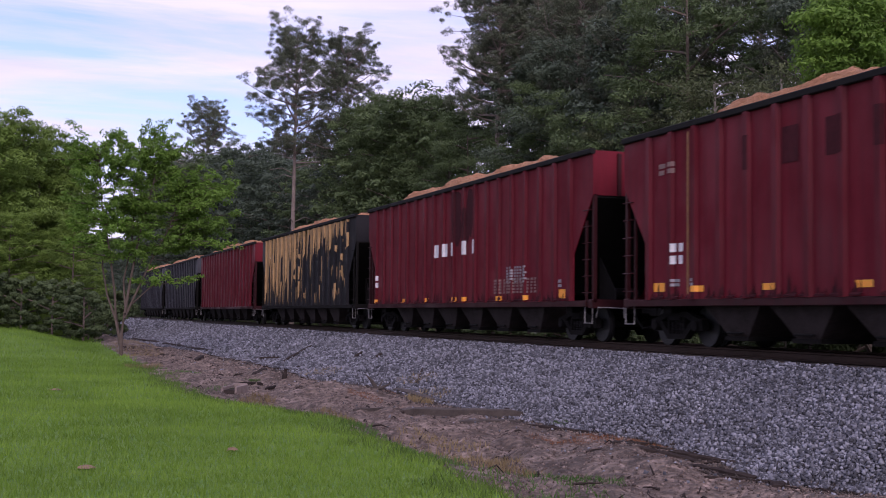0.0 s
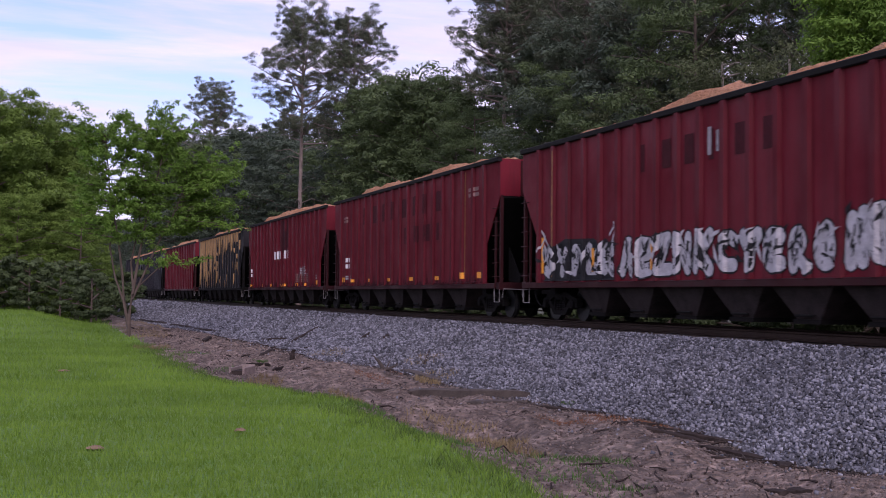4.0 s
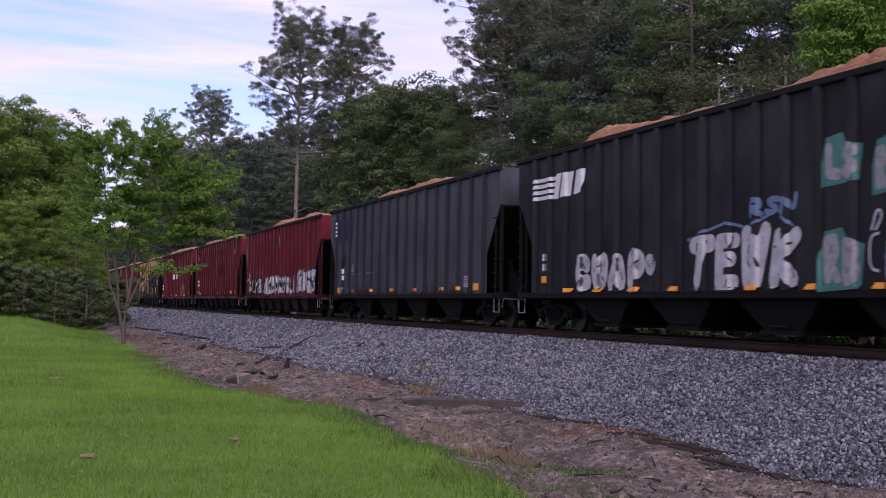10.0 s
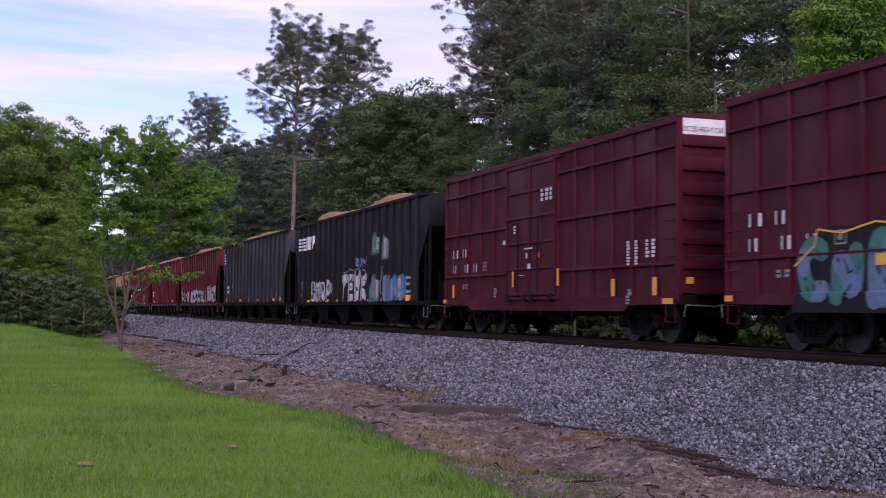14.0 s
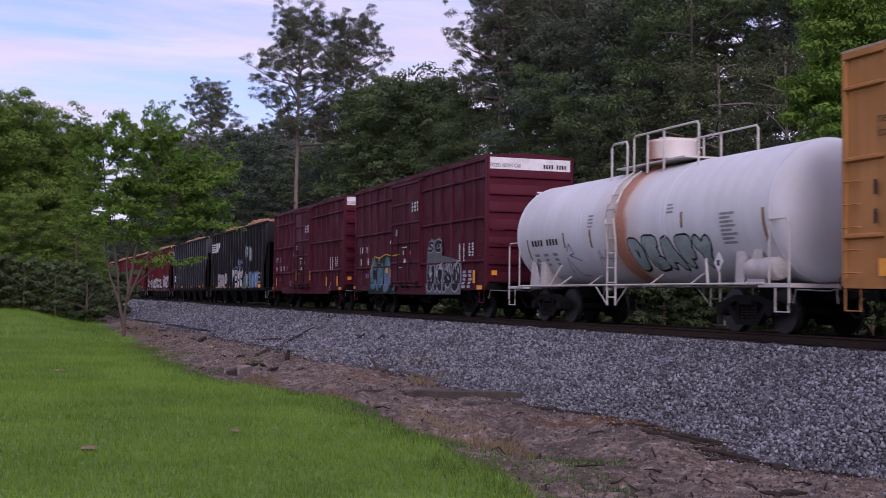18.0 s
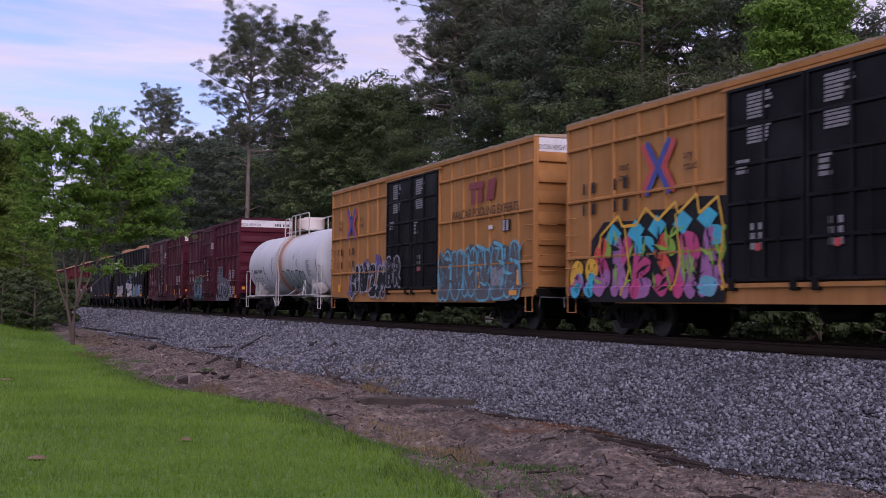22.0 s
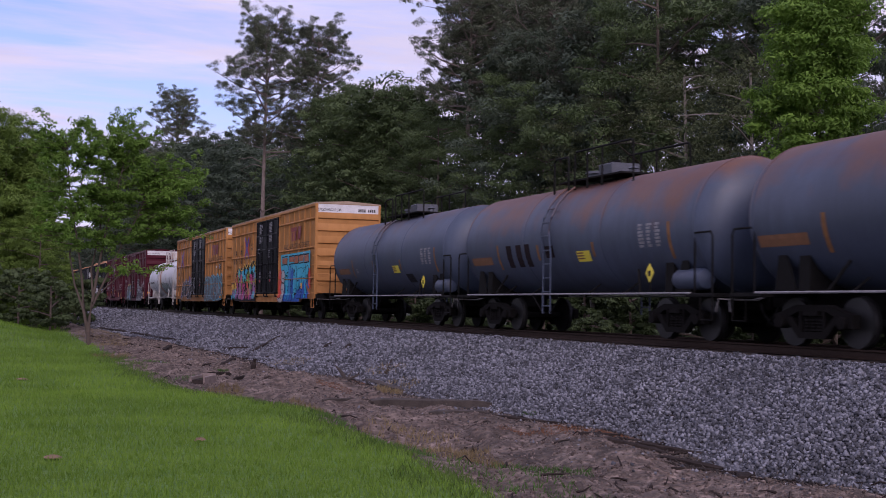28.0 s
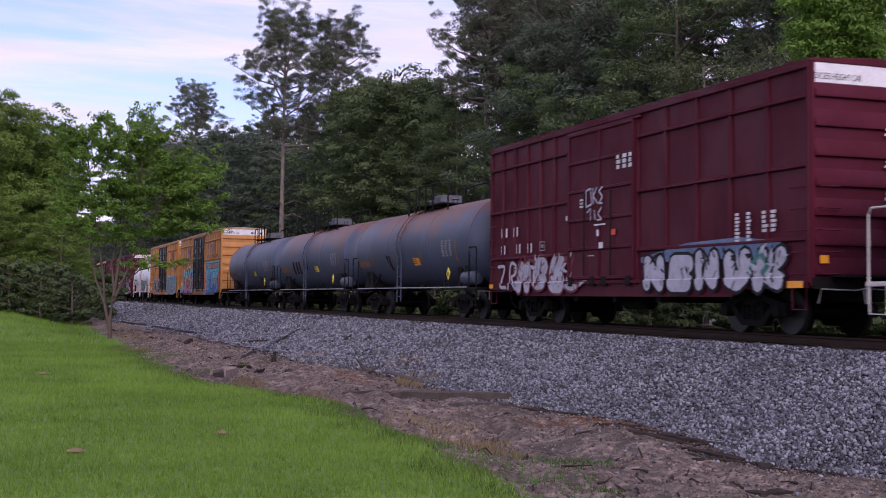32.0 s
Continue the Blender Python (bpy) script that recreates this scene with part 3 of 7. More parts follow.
# pen lines of sprayed characters, in a box one wide and one high
PEN = {
    "A": [[(0.05, 0), (0.38, 1), (0.62, 1), (0.95, 0)], [(0.25, 0.34), (0.75, 0.34)]],
    "B": [[(0.15, 0), (0.15, 1), (0.7, 0.98), (0.85, 0.75), (0.6, 0.54), (0.2, 0.52)], [(0.6, 0.54), (0.92, 0.3), (0.7, 0.02), (0.15, 0)]],
    "C": [[(0.92, 0.8), (0.6, 1), (0.18, 0.82), (0.08, 0.4), (0.3, 0.03), (0.9, 0.1)]],
    "D": [[(0.15, 0), (0.15, 1), (0.65, 0.95), (0.92, 0.55), (0.65, 0.05), (0.15, 0)]],
    "E": [[(0.95, 0.95), (0.15, 1), (0.12, 0), (0.95, 0.04)], [(0.15, 0.5), (0.78, 0.54)]],
    "F": [[(0.98, 0.97), (0.15, 1), (0.2, 0)], [(0.16, 0.52), (0.8, 0.5)]],
    "G": [[(0.9, 0.85), (0.5, 1), (0.1, 0.7), (0.12, 0.25), (0.5, 0), (0.9, 0.15), (0.9, 0.48), (0.52, 0.45)]],
    "H": [[(0.15, 1), (0.12, 0)], [(0.88, 1), (0.86, 0)], [(0.12, 0.5), (0.88, 0.55)]],
    "K": [[(0.15, 1), (0.12, 0)], [(0.92, 1), (0.24, 0.48), (0.98, 0)]],
    "L": [[(0.15, 1), (0.12, 0.04), (0.95, 0)]],
    "M": [[(0.06, 0), (0.12, 1), (0.5, 0.35), (0.88, 1), (0.94, 0)]],
    "N": [[(0.1, 0), (0.14, 1), (0.84, 0), (0.9, 1)]],
    "O": [[(0.5, 1), (0.12, 0.8), (0.1, 0.2), (0.5, 0), (0.9, 0.2), (0.88, 0.8), (0.5, 1)]],
    "P": [[(0.15, 0), (0.15, 1), (0.7, 1), (0.95, 0.72), (0.7, 0.42), (0.18, 0.42)]],
    "R": [[(0.14, 0), (0.15, 1), (0.7, 1), (0.9, 0.75), (0.66, 0.5), (0.2, 0.48), (0.95, 0)]],
    "S": [[(0.9, 0.85), (0.5, 1), (0.12, 0.78), (0.45, 0.52), (0.9, 0.28), (0.5, 0), (0.08, 0.14)]],
    "T": [[(0, 0.94), (1, 1)], [(0.52, 0.97), (0.46, 0)]],
    "U": [[(0.12, 1), (0.12, 0.25), (0.5, 0), (0.88, 0.25), (0.9, 1)]],
    "V": [[(0.08, 1), (0.46, 0), (0.92, 1)]],
    "W": [[(0, 1), (0.24, 0), (0.5, 0.75), (0.76, 0), (1, 1)]],
    "Y": [[(0.05, 1), (0.5, 0.5), (0.95, 1)], [(0.5, 0.5), (0.45, 0)]],
    "Z": [[(0.06, 0.96), (0.94, 1), (0.1, 0.03), (0.96, 0)]],
    "8": [[(0.5, 1), (0.14, 0.78), (0.5, 0.54), (0.86, 0.78), (0.5, 1)], [(0.5, 0.54), (0.1, 0.25), (0.5, 0), (0.9, 0.25), (0.5, 0.54)]],
    ">": [[(0.1, 0.95), (0.9, 0.5), (0.1, 0.05), (0.1, 0.95)]],
}


def rounded(pts, times=2):
    """Cut the corners of a line, as a swung arm does."""
    for _ in range(times):
        out = [pts[0]]
        for (a, b), (c, d) in zip(pts, pts[1:]):
            out += [(0.75 * a + 0.25 * c, 0.75 * b + 0.25 * d), (0.25 * a + 0.75 * c, 0.25 * b + 0.75 * d)]
        pts = out + [pts[-1]]
    return pts


def throwup(c, letters, y0, y1, z0, z1, fills, edge, seed, pen=0.27, rim=0.05, lean=0.0, label="", soft=True, half=HALF, scuffs=8, level=0.0, jumble=0, draw=None):
    """Swollen sprayed letters that crowd one another: a dark rim, a filled body and thin inner lines.
    fills: one paint, or (height share, paints) bands from the bottom up. draw: puts flat shapes on the side."""
    car, depth, cuts = c[:3]
    if draw is None:
        def draw(polys, material, lift, text=""):
            flat_mark("graffiti", polys, material, car, depth, cuts, lift + level, text, half=half)
    rng = random.Random(seed)
    n = len(letters)
    dy, H = (y1 - y0) / n, z1 - z0
    bands = fills if isinstance(fills, list) else [(9.0, (fills,))]
    body, rims, inner = {}, [], []
    for i, ch in enumerate(letters):
        w = pen * min(abs(dy), H) * rng.uniform(0.9, 1.12)
        m = w / 2 + rim
        a, b = y0 + i * dy + math.copysign(m * 0.72, dy), y0 + (i + 1) * dy - math.copysign(m * 0.72, dy)
        lo, hi = z0 + m + rng.uniform(0, 0.05) * H, z1 - m - rng.uniform(0.0, 0.13) * H
        tilt = lean + rng.uniform(-0.12, 0.12)
        for k, line in enumerate(PEN[ch]):
            pts = [(a + (b - a) * u + tilt * (v - 0.5) * abs(dy) * 0.6 + rng.uniform(-0.03, 0.03) * dy, lo + (hi - lo) * v + rng.uniform(-0.03, 0.03) * H) for u, v in line]
            if soft and len(pts) > 2:
                pts = rounded(pts)
            if edge:
                rims += stroke(pts, w + 2 * rim)
            for j, (q, r) in enumerate(zip(pts, pts[1:])):
                h = ((q[1] + r[1]) / 2 - z0) / H + rng.uniform(-0.05, 0.05)
                paints = next((ps for lim, ps in bands if h < lim), bands[-1][1])
                body.setdefault(paints[(i + j // 4) % len(paints)], []).extend(stroke([q, r], w))
        for _ in range(scuffs):
            y, z = rng.uniform(a, b), rng.uniform(lo, hi)
            inner += stroke([(y, z), (y + rng.uniform(-0.14, 0.14) * abs(dy), z + rng.uniform(-0.18, 0.18) * H)], rng.uniform(0.02, 0.048))
    slash, flash = [], []
    for _ in range(jumble):      # arrows, bars and cuts that knit the letters into one another
        y, z = rng.uniform(y0, y1), rng.uniform(z0 + 0.12 * H, z1 - 0.2 * H)
        a = rng.choice((0.3, 1.2, 1.6, 2.0, 2.7)) + rng.uniform(-0.25, 0.25)
        ln, w = rng.uniform(0.25, 0.6) * min(H, 1.2), rng.uniform(0.05, 0.11)
        q = (y + ln * math.cos(a), min(z1 - 0.05, max(z0 + 0.05, z + ln * math.sin(a))))
        m = ((y + q[0]) / 2 + w * math.sin(a), (z + q[1]) / 2 - w * math.cos(a))
        (slash if rng.random() < 0.6 else flash).append([(y, z), m, q, ((y + q[0]) / 2 - 0.3 * w * math.sin(a), (z + q[1]) / 2 + 0.3 * w * math.cos(a))])
    if slash and edge:
        draw(slash, edge, 0.023)
    if flash:
        draw(flash, bands[0][1][0], 0.027)
    if edge:
        draw(rims, edge, 0.004)
    for k, (paint_, polys) in enumerate(body.items()):
        draw(polys, paint_, 0.009 + 0.002 * k, label if k == 0 else "")
    if inner and edge:
        draw(inner, edge, 0.020)


def lettering(text, size, material, parent, y, z, depth=0.0, half=HALF, name="lettering", width=None):
    """Words in the built-in font on the near side, starting at y and read towards -y."""
    cu = bpy.data.curves.new(name, "FONT")
    cu.body, cu.size = text, size
    tmp = bpy.data.objects.new(name, cu)
    scene.collection.objects.link(tmp)
    bpy.context.view_layer.update()
    me = bpy.data.meshes.new_from_object(tmp.evaluated_get(bpy.context.evaluated_depsgraph_get()))
    bpy.data.objects.remove(tmp)
    me.materials.clear()
    me.materials.append(material)
    ob = new(name, me)
    ob.parent = parent
    sx = 1.0
    if width:
        xs = [v.co.x for v in me.vertices]
        sx = width / (max(xs) - min(xs))
    ob.matrix_basis = Matrix.Translation((-(half + depth + 0.006), y, z)) @ pose(0, 0, 0, 90, 0, -90) @ Matrix.Diagonal((sx, 1, 1, 1))
    return ob


def rib_depth(ribs, w, d):
    """How far the side stands out at y, and where its edges run."""
    cuts = sorted(c for r in ribs for c in (r - w / 2, r - w * 0.32, r + w * 0.32, r + w / 2))

    def depth(y):
        for r in ribs:
            k = abs(y - r)
            if k < w * 0.32:
                return d
            if k < w / 2:
                return d * (w / 2 - k) / (w * 0.18)
        return 0.0
    return depth, cuts


def hopper(front, back, coat, label, ribs=18, pockets=6, load=True, seed=0, wide_outlets=False):
    """An open-topped hopper wagon heaped with wood chips. front, back: where its ends are at the start."""
    L = front - back
    car = thing("hopper_wagon", pose(CX, (front + back) / 2, 0), label, "hopper wagon", "wagons of the freight train")
    e, H, z0, top = L / 2, HALF, 1.02, 4.86
    dim = DARKCOAT.get(coat, UNDER)      # darker coat for end frames, posts, ladders and side sills
    notch = 1.12
    for side in (-1, 1):
        x = side * (H - 0.005)
        ring = [(-e, top), (-e, 3.72), (-e + notch, 2.25), (-e + notch, z0), (e - notch, z0), (e - notch, 2.25), (e, 3.72), (e, top)]
        part("side_sheet", Shape().prism_x(ring, min(x, x - side * 0.03), max(x, x - side * 0.03)), coat, car)
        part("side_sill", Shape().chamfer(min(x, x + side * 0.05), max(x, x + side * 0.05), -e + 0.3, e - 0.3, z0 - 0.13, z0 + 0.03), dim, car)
        part("top_chord", Shape().chamfer(min(x - side * 0.06, x + side * 0.085), max(x - side * 0.06, x + side * 0.085), -e - 0.02, e + 0.02, top - 0.09, top + 0.05, 0.02), STEEL, car, "dark rolled steel top edge")
    span = 2 * e - 2 * notch - 0.3
    pos = [-e + notch + 0.15 + span * i / (ribs - 1) for i in range(ribs)]
    w, d = 0.25, 0.075
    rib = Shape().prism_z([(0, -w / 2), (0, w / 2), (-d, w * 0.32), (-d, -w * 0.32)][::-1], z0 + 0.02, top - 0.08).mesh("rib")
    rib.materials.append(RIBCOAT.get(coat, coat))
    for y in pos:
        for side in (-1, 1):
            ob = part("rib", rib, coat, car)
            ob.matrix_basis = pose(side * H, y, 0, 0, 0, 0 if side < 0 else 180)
    depth, cuts = rib_depth(pos, w, d)
    for k in (-1, 1):
        y = k * e
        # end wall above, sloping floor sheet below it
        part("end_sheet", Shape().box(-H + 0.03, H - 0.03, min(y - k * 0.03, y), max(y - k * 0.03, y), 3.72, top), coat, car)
        part("slope_sheet", Shape().prism_x([(y - k * 0.03, 3.74), (y - k * 0.03, 3.66), (y - k * 2.9, 1.25), (y - k * 2.9, 1.33)][::-k], -H + 0.035, H - 0.035), UNDER, car, "near-black sloping floor plate")
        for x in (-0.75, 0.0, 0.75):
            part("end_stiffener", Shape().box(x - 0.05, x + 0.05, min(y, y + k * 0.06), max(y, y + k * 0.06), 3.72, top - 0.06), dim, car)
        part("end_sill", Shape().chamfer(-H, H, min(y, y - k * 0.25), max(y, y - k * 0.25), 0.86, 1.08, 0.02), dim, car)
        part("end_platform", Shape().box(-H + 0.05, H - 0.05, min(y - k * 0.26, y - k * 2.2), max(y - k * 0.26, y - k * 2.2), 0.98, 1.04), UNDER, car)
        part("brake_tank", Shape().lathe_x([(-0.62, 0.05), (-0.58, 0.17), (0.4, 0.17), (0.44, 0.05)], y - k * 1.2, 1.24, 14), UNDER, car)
        for side in (-1, 1):
            x = side * (H - 0.04)
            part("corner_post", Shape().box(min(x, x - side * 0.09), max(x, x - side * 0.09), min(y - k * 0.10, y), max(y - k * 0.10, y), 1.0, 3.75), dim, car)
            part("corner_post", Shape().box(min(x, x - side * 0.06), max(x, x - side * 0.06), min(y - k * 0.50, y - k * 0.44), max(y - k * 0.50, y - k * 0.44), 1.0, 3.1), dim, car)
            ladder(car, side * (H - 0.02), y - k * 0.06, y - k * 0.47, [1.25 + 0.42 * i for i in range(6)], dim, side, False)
            part("gusset", Shape().prism_x([(y - k * 1.12, 1.05), (y - k * 0.2, 1.05), (y - k * 0.2, 1.3), (y - k * 1.12, 2.2)][::-k], min(x - side * 0.75, x - side * 0.72), max(x - side * 0.75, x - side * 0.72)), UNDER, car)
            stirrup(car, side * (H - 0.03), y - k * 0.05, y - k * 0.48, 0.48, 0.9, DULLWHITE)
        coupler(car, y, k)
    # discharge hoppers under the sill
    first, last = -e + 3.2, e - 3.2
    for i in range(pockets):
        y = first + (last - first) * (i + 0.5) / pockets
        a, b = ((last - first) / pockets * 0.48, 0.36) if not wide_outlets else (1.55, 0.62)
        v = [(-1.32, y - a, 1.0), (1.32, y - a, 1.0), (1.32, y + a, 1.0), (-1.32, y + a, 1.0), (-1.12, y - b, 0.26), (1.12, y - b, 0.26), (1.12, y + b, 0.26), (-1.12, y + b, 0.26)]
        s = Shape().add(v, [(0, 1, 2, 3), (7, 6, 5, 4), (0, 4, 5, 1), (1, 5, 6, 2), (2, 6, 7, 3), (3, 7, 4, 0)])
        part("discharge_hopper", s, UNDER if wide_outlets else POCKET, car, "dark steel discharge hopper")
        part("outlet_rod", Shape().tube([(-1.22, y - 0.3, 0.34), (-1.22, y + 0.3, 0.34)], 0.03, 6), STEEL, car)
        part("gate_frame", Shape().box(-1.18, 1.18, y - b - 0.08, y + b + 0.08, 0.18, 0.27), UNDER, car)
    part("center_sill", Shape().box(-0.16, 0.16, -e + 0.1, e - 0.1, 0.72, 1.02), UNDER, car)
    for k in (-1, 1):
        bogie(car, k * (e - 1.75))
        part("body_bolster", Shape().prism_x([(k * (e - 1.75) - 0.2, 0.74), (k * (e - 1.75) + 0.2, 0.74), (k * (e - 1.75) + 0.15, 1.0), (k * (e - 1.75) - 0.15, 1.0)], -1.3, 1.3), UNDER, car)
    if load:
        nx, ny = 18, 220
        v, f = [], []
        for j in range(ny + 1):
            y = -e + 0.06 + (2 * e - 0.12) * j / ny
            t = (y + e) / (2 * e)
            hump = smooth(0.03, 0.15, t) * smooth(0.95, 0.78, t) if seed % 3 else smooth(0.03, 0.2, t) * smooth(0.97, 0.84, t)
            lobes = 0.5 + 0.5 * math.sin(t * math.pi * 2 * (3 + seed % 2) + seed)
            for i in range(nx + 1):
                x = (-1 + 2 * i / nx) * (H - 0.07)
                u = 1 - (x / H) ** 2
                z = top - 0.30 + hump * (0.52 + 0.10 * lobes + 0.20 * noise.noise((0.3, y * 0.45, seed * 3.1))) * (0.56 + 0.56 * u ** 0.5) + 0.10 * noise.noise((x * 1.3, y * 0.9 + seed * 9, seed)) + 0.10 * noise.noise((x * 4, y * 3.2, seed)) + 0.05 * noise.noise((x * 9, y * 7, seed)) + 0.025 * noise.noise((x * 9, y * 9, seed))
                v.append((x, y, top - 0.25 if i in (0, nx) else z))
        for j in range(ny):
            for i in range(nx):
                a = j * (nx + 1) + i
                f.append((a, a + 1, a + nx + 2, a + nx + 1))
        s = Shape()
        s.v, s.f = v, f
        ob = part("wood_chip_load", s, CHIPS, None, angle=180)
        ob.matrix_world = pose(CX, (front + back) / 2, 0)
        tagged(ob, "heaped orange-brown wood chips filling a hopper wagon", "wood chips", "loads of the hopper wagons")
        KEYED.append((ob, (front + back) / 2))
    KEYED.append((car, (front + back) / 2))
    return car, depth, cuts, e


def reflectors(car, e, depth, cuts, places, z=1.12, h=0.16, material=None):
    for y, w in places:
        flat_mark("reflector", [rect(y, y - w, z, z + h)], material or ORANGE, car, depth, cuts, 0.005, "yellow reflective patch")


def boxcar(front, back, coat, roof_coat, door0, door1, label, posts_a, posts_b, doors=1, door_coat=None, seed=0):
    """A high-cube boxcar. door0, door1: the doorway's distances from the front end."""
    L = front - back
    car = thing("boxcar", pose(CX, (front + back) / 2, 0), label, "boxcar", "wagons of the freight train")
    e, H, z0, top = L / 2, HALF - 0.05, 0.98, 5.08
    part("body", Shape().box(-H, H, -e, e, z0, top), coat, car)
    part("roof", Shape().prism_y([(-H - 0.06, top - 0.02), (H + 0.06, top - 0.02), (H + 0.06, top + 0.03), (0, top + 0.12), (-H - 0.06, top + 0.03)], -e - 0.03, e + 0.03), roof_coat, car, "dull sheet-metal roof with ridges")
    for i in range(int(L / 1.2)):
        y = -e + 0.6 + i * 1.2
        part("roof_rib", Shape().prism_y([(-H - 0.03, top + 0.03), (0, top + 0.12), (H + 0.03, top + 0.03), (H + 0.03, top + 0.06), (0, top + 0.15), (-H - 0.03, top + 0.06)], y - 0.03, y + 0.03), roof_coat, car)
    ya, yb = e - door0, e - door1
    d = 0.055
    pos = [e - 0.04] + [e - 0.04 - (door0 - 0.12) * (i + 1) / posts_a for i in range(posts_a)]
    rear = yb - (-e)
    pos += [yb - 0.04 - (rear - 0.08) * i / posts_b for i in range(posts_b + 1)]
    post = Shape().prism_z([(0, -0.055), (0, 0.055), (-d, 0.04), (-d, -0.04)][::-1], z0 + 0.02, top - 0.03).mesh("side_post")
    post.materials.append(coat)
    for side in (-1, 1):
        for y in pos:
            ob = part("side_post", post, coat, car)
            ob.matrix_basis = pose(side * H, y, 0, 0, 0, 0 if side < 0 else 180)
        hh = top - z0
        for fz in (0.20, 0.53, 0.84):
            for a, b in ((ya + 0.1, e - 0.05), (-e + 0.05, yb - 0.1)):
                z = z0 + hh * fz
                x = side * H
                part("side_ledge", Shape().prism_y([(x, z - 0.05), (x + side * d * 1.3, z - 0.02), (x + side * d * 1.3, z + 0.02), (x, z + 0.06)][::-side], a, b), coat, car)
        x = side * H
        part("top_rail", Shape().chamfer(min(x, x + side * 0.07), max(x, x + side * 0.07), -e, e, top - 0.14, top - 0.022), coat, car)
        part("side_sill", Shape().prism_x([(-e + 0.05, z0 + 0.1), (-e + 0.05, z0 - 0.08), (-e + 2.3, z0 - 0.11), (-e + 2.5, z0 - 0.25), (e - 2.5, z0 - 0.25), (e - 2.3, z0 - 0.11), (e - 0.05, z0 - 0.08), (e - 0.05, z0 + 0.1)], min(x, x + side * 0.05), max(x, x + side * 0.05)), coat, car)
        # doors slide on rails above and below
        dw = (ya - yb) / doors
        for k in range(doors):
            a, b = yb + k * dw + 0.02, yb + (k + 1) * dw - 0.02
            dc = door_coat or coat
            door = part("door", Shape().chamfer(min(x + side * 0.01, x + side * 0.075), max(x + side * 0.01, x + side * 0.075), a, b, z0 + 0.16, top - 0.2, 0.01), dc, car, "sliding side door")
            nb = 5
            for i in range(nb + 1):
                z = z0 + 0.2 + (top - 0.45 - z0) * i / nb
                part("door_rib", Shape().prism_y([(x + side * 0.075, z - 0.05), (x + side * 0.115, z - 0.02), (x + side * 0.115, z + 0.03), (x + side * 0.075, z + 0.05)][::-side], a + 0.03, b - 0.03), dc, door)
            for y in (a + 0.05, (a + b) / 2, b - 0.05):
                part("door_post", Shape().box(min(x + side * 0.07, x + side * 0.11), max(x + side * 0.07, x + side * 0.11), y - 0.04, y + 0.04, z0 + 0.2, top - 0.24), dc, door)
            for y in (a + dw * 0.3, a + dw * 0.7):
                part("lock_rod", Shape().tube([(x + side * 0.135, y, z0 + 0.25), (x + side * 0.135, y, z0 + 2.3)], 0.02, 6), STEEL, door)
        for y in (yb + 0.25, (ya + yb) / 2 - 0.3, (ya + yb) / 2 + 0.3, ya - 0.25):
            part("door_roller", Shape().chamfer(min(x, x + side * 0.15), max(x, x + side * 0.15), y - 0.09, y + 0.09, z0 + 0.0, z0 + 0.24, 0.02), STEEL, car, "dark steel door roller")
        part("door_rail", Shape().box(min(x, x + side * 0.1), max(x, x + side * 0.1), yb - 0.25, ya + 0.15, top - 0.22, top - 0.16), coat, car)
        part("door_rail", Shape().box(min(x, x + side * 0.12), max(x, x + side * 0.12), yb - 0.25, ya + 0.15, z0 + 0.06, z0 + 0.14), coat, car)
    for k in (-1, 1):
        y = k * e
        n = 7
        for i in range(n):
            z = z0 + 0.18 + (top - 0.72 - z0 - 0.1) * i / (n - 1)
            part("end_rib", Shape().prism_x([(y, z - 0.04), (y + k * 0.075, z - 0.02), (y + k * 0.085, z + 0.03), (y, z + 0.30)][::-k], -H + 0.06, H - 0.06), coat, car)
        part("end_panel", Shape().box(-H + 0.02, H - 0.02, min(y, y + k * 0.02), max(y, y + k * 0.02), top - 0.60, top - 0.04), WHITE, car, "white warning band across the end")
        for side in (-1, 1):
            part("corner_post", Shape().chamfer(min(side * (H - 0.06), side * (H + 0.02)), max(side * (H - 0.06), side * (H + 0.02)), min(y, y + k * 0.045), max(y, y + k * 0.045), z0 - 0.05, top - 0.03), coat, car)
            xs = side * (H + 0.04)
            ladder(car, xs, y - k * 0.08, y - k * 0.5, [z0 + 0.18 + 0.4 * i for i in range(5)], coat, side, False)
            ladder_x = side * (H - 0.12)
            rung = Shape().tube([(ladder_x, y + k * 0.03, 0), (ladder_x, y + k * 0.15, 0), (ladder_x - side * 0.42, y + k * 0.15, 0), (ladder_x - side * 0.42, y + k * 0.03, 0)], 0.014, 5).mesh("end_rung")
            for i in range(5):
                part("end_rung", rung, coat, car).location = (0, 0, z0 + 0.18 + 0.4 * i)
            stirrup(car, xs, y - k * 0.08, y - k * 0.5, 0.5, z0, coat)
        part("end_sill", Shape().chamfer(-H, H, min(y, y + k * 0.12), max(y, y + k * 0.12), z0 - 0.1, z0 + 0.12), UNDER, car)
        part("walkway", Shape().box(-1.1, 1.1, min(y + k * 0.1, y + k * 0.42), max(y + k * 0.1, y + k * 0.42), z0 + 0.12, z0 + 0.16), STEEL, car)
        coupler(car, y + k * 0.1, k)
        bogie(car, k * (e - 2.4))
    # brake wheel and gear on the rear end
    s = Shape().lathe_y([(-e - 0.16, 0.24), (-e - 0.18, 0.27), (-e - 0.2, 0.24)], 0.55, 2.1, 20)
    part("brake_wheel", s, STEEL, car)
    part("brake_gear", Shape().chamfer(0.35, 0.75, -e - 0.15, -e, 1.75, 2.35, 0.03), UNDER, car)
    part("center_sill", Shape().box(-0.2, 0.2, -e, e, 0.66, z0 - 0.02), UNDER, car)
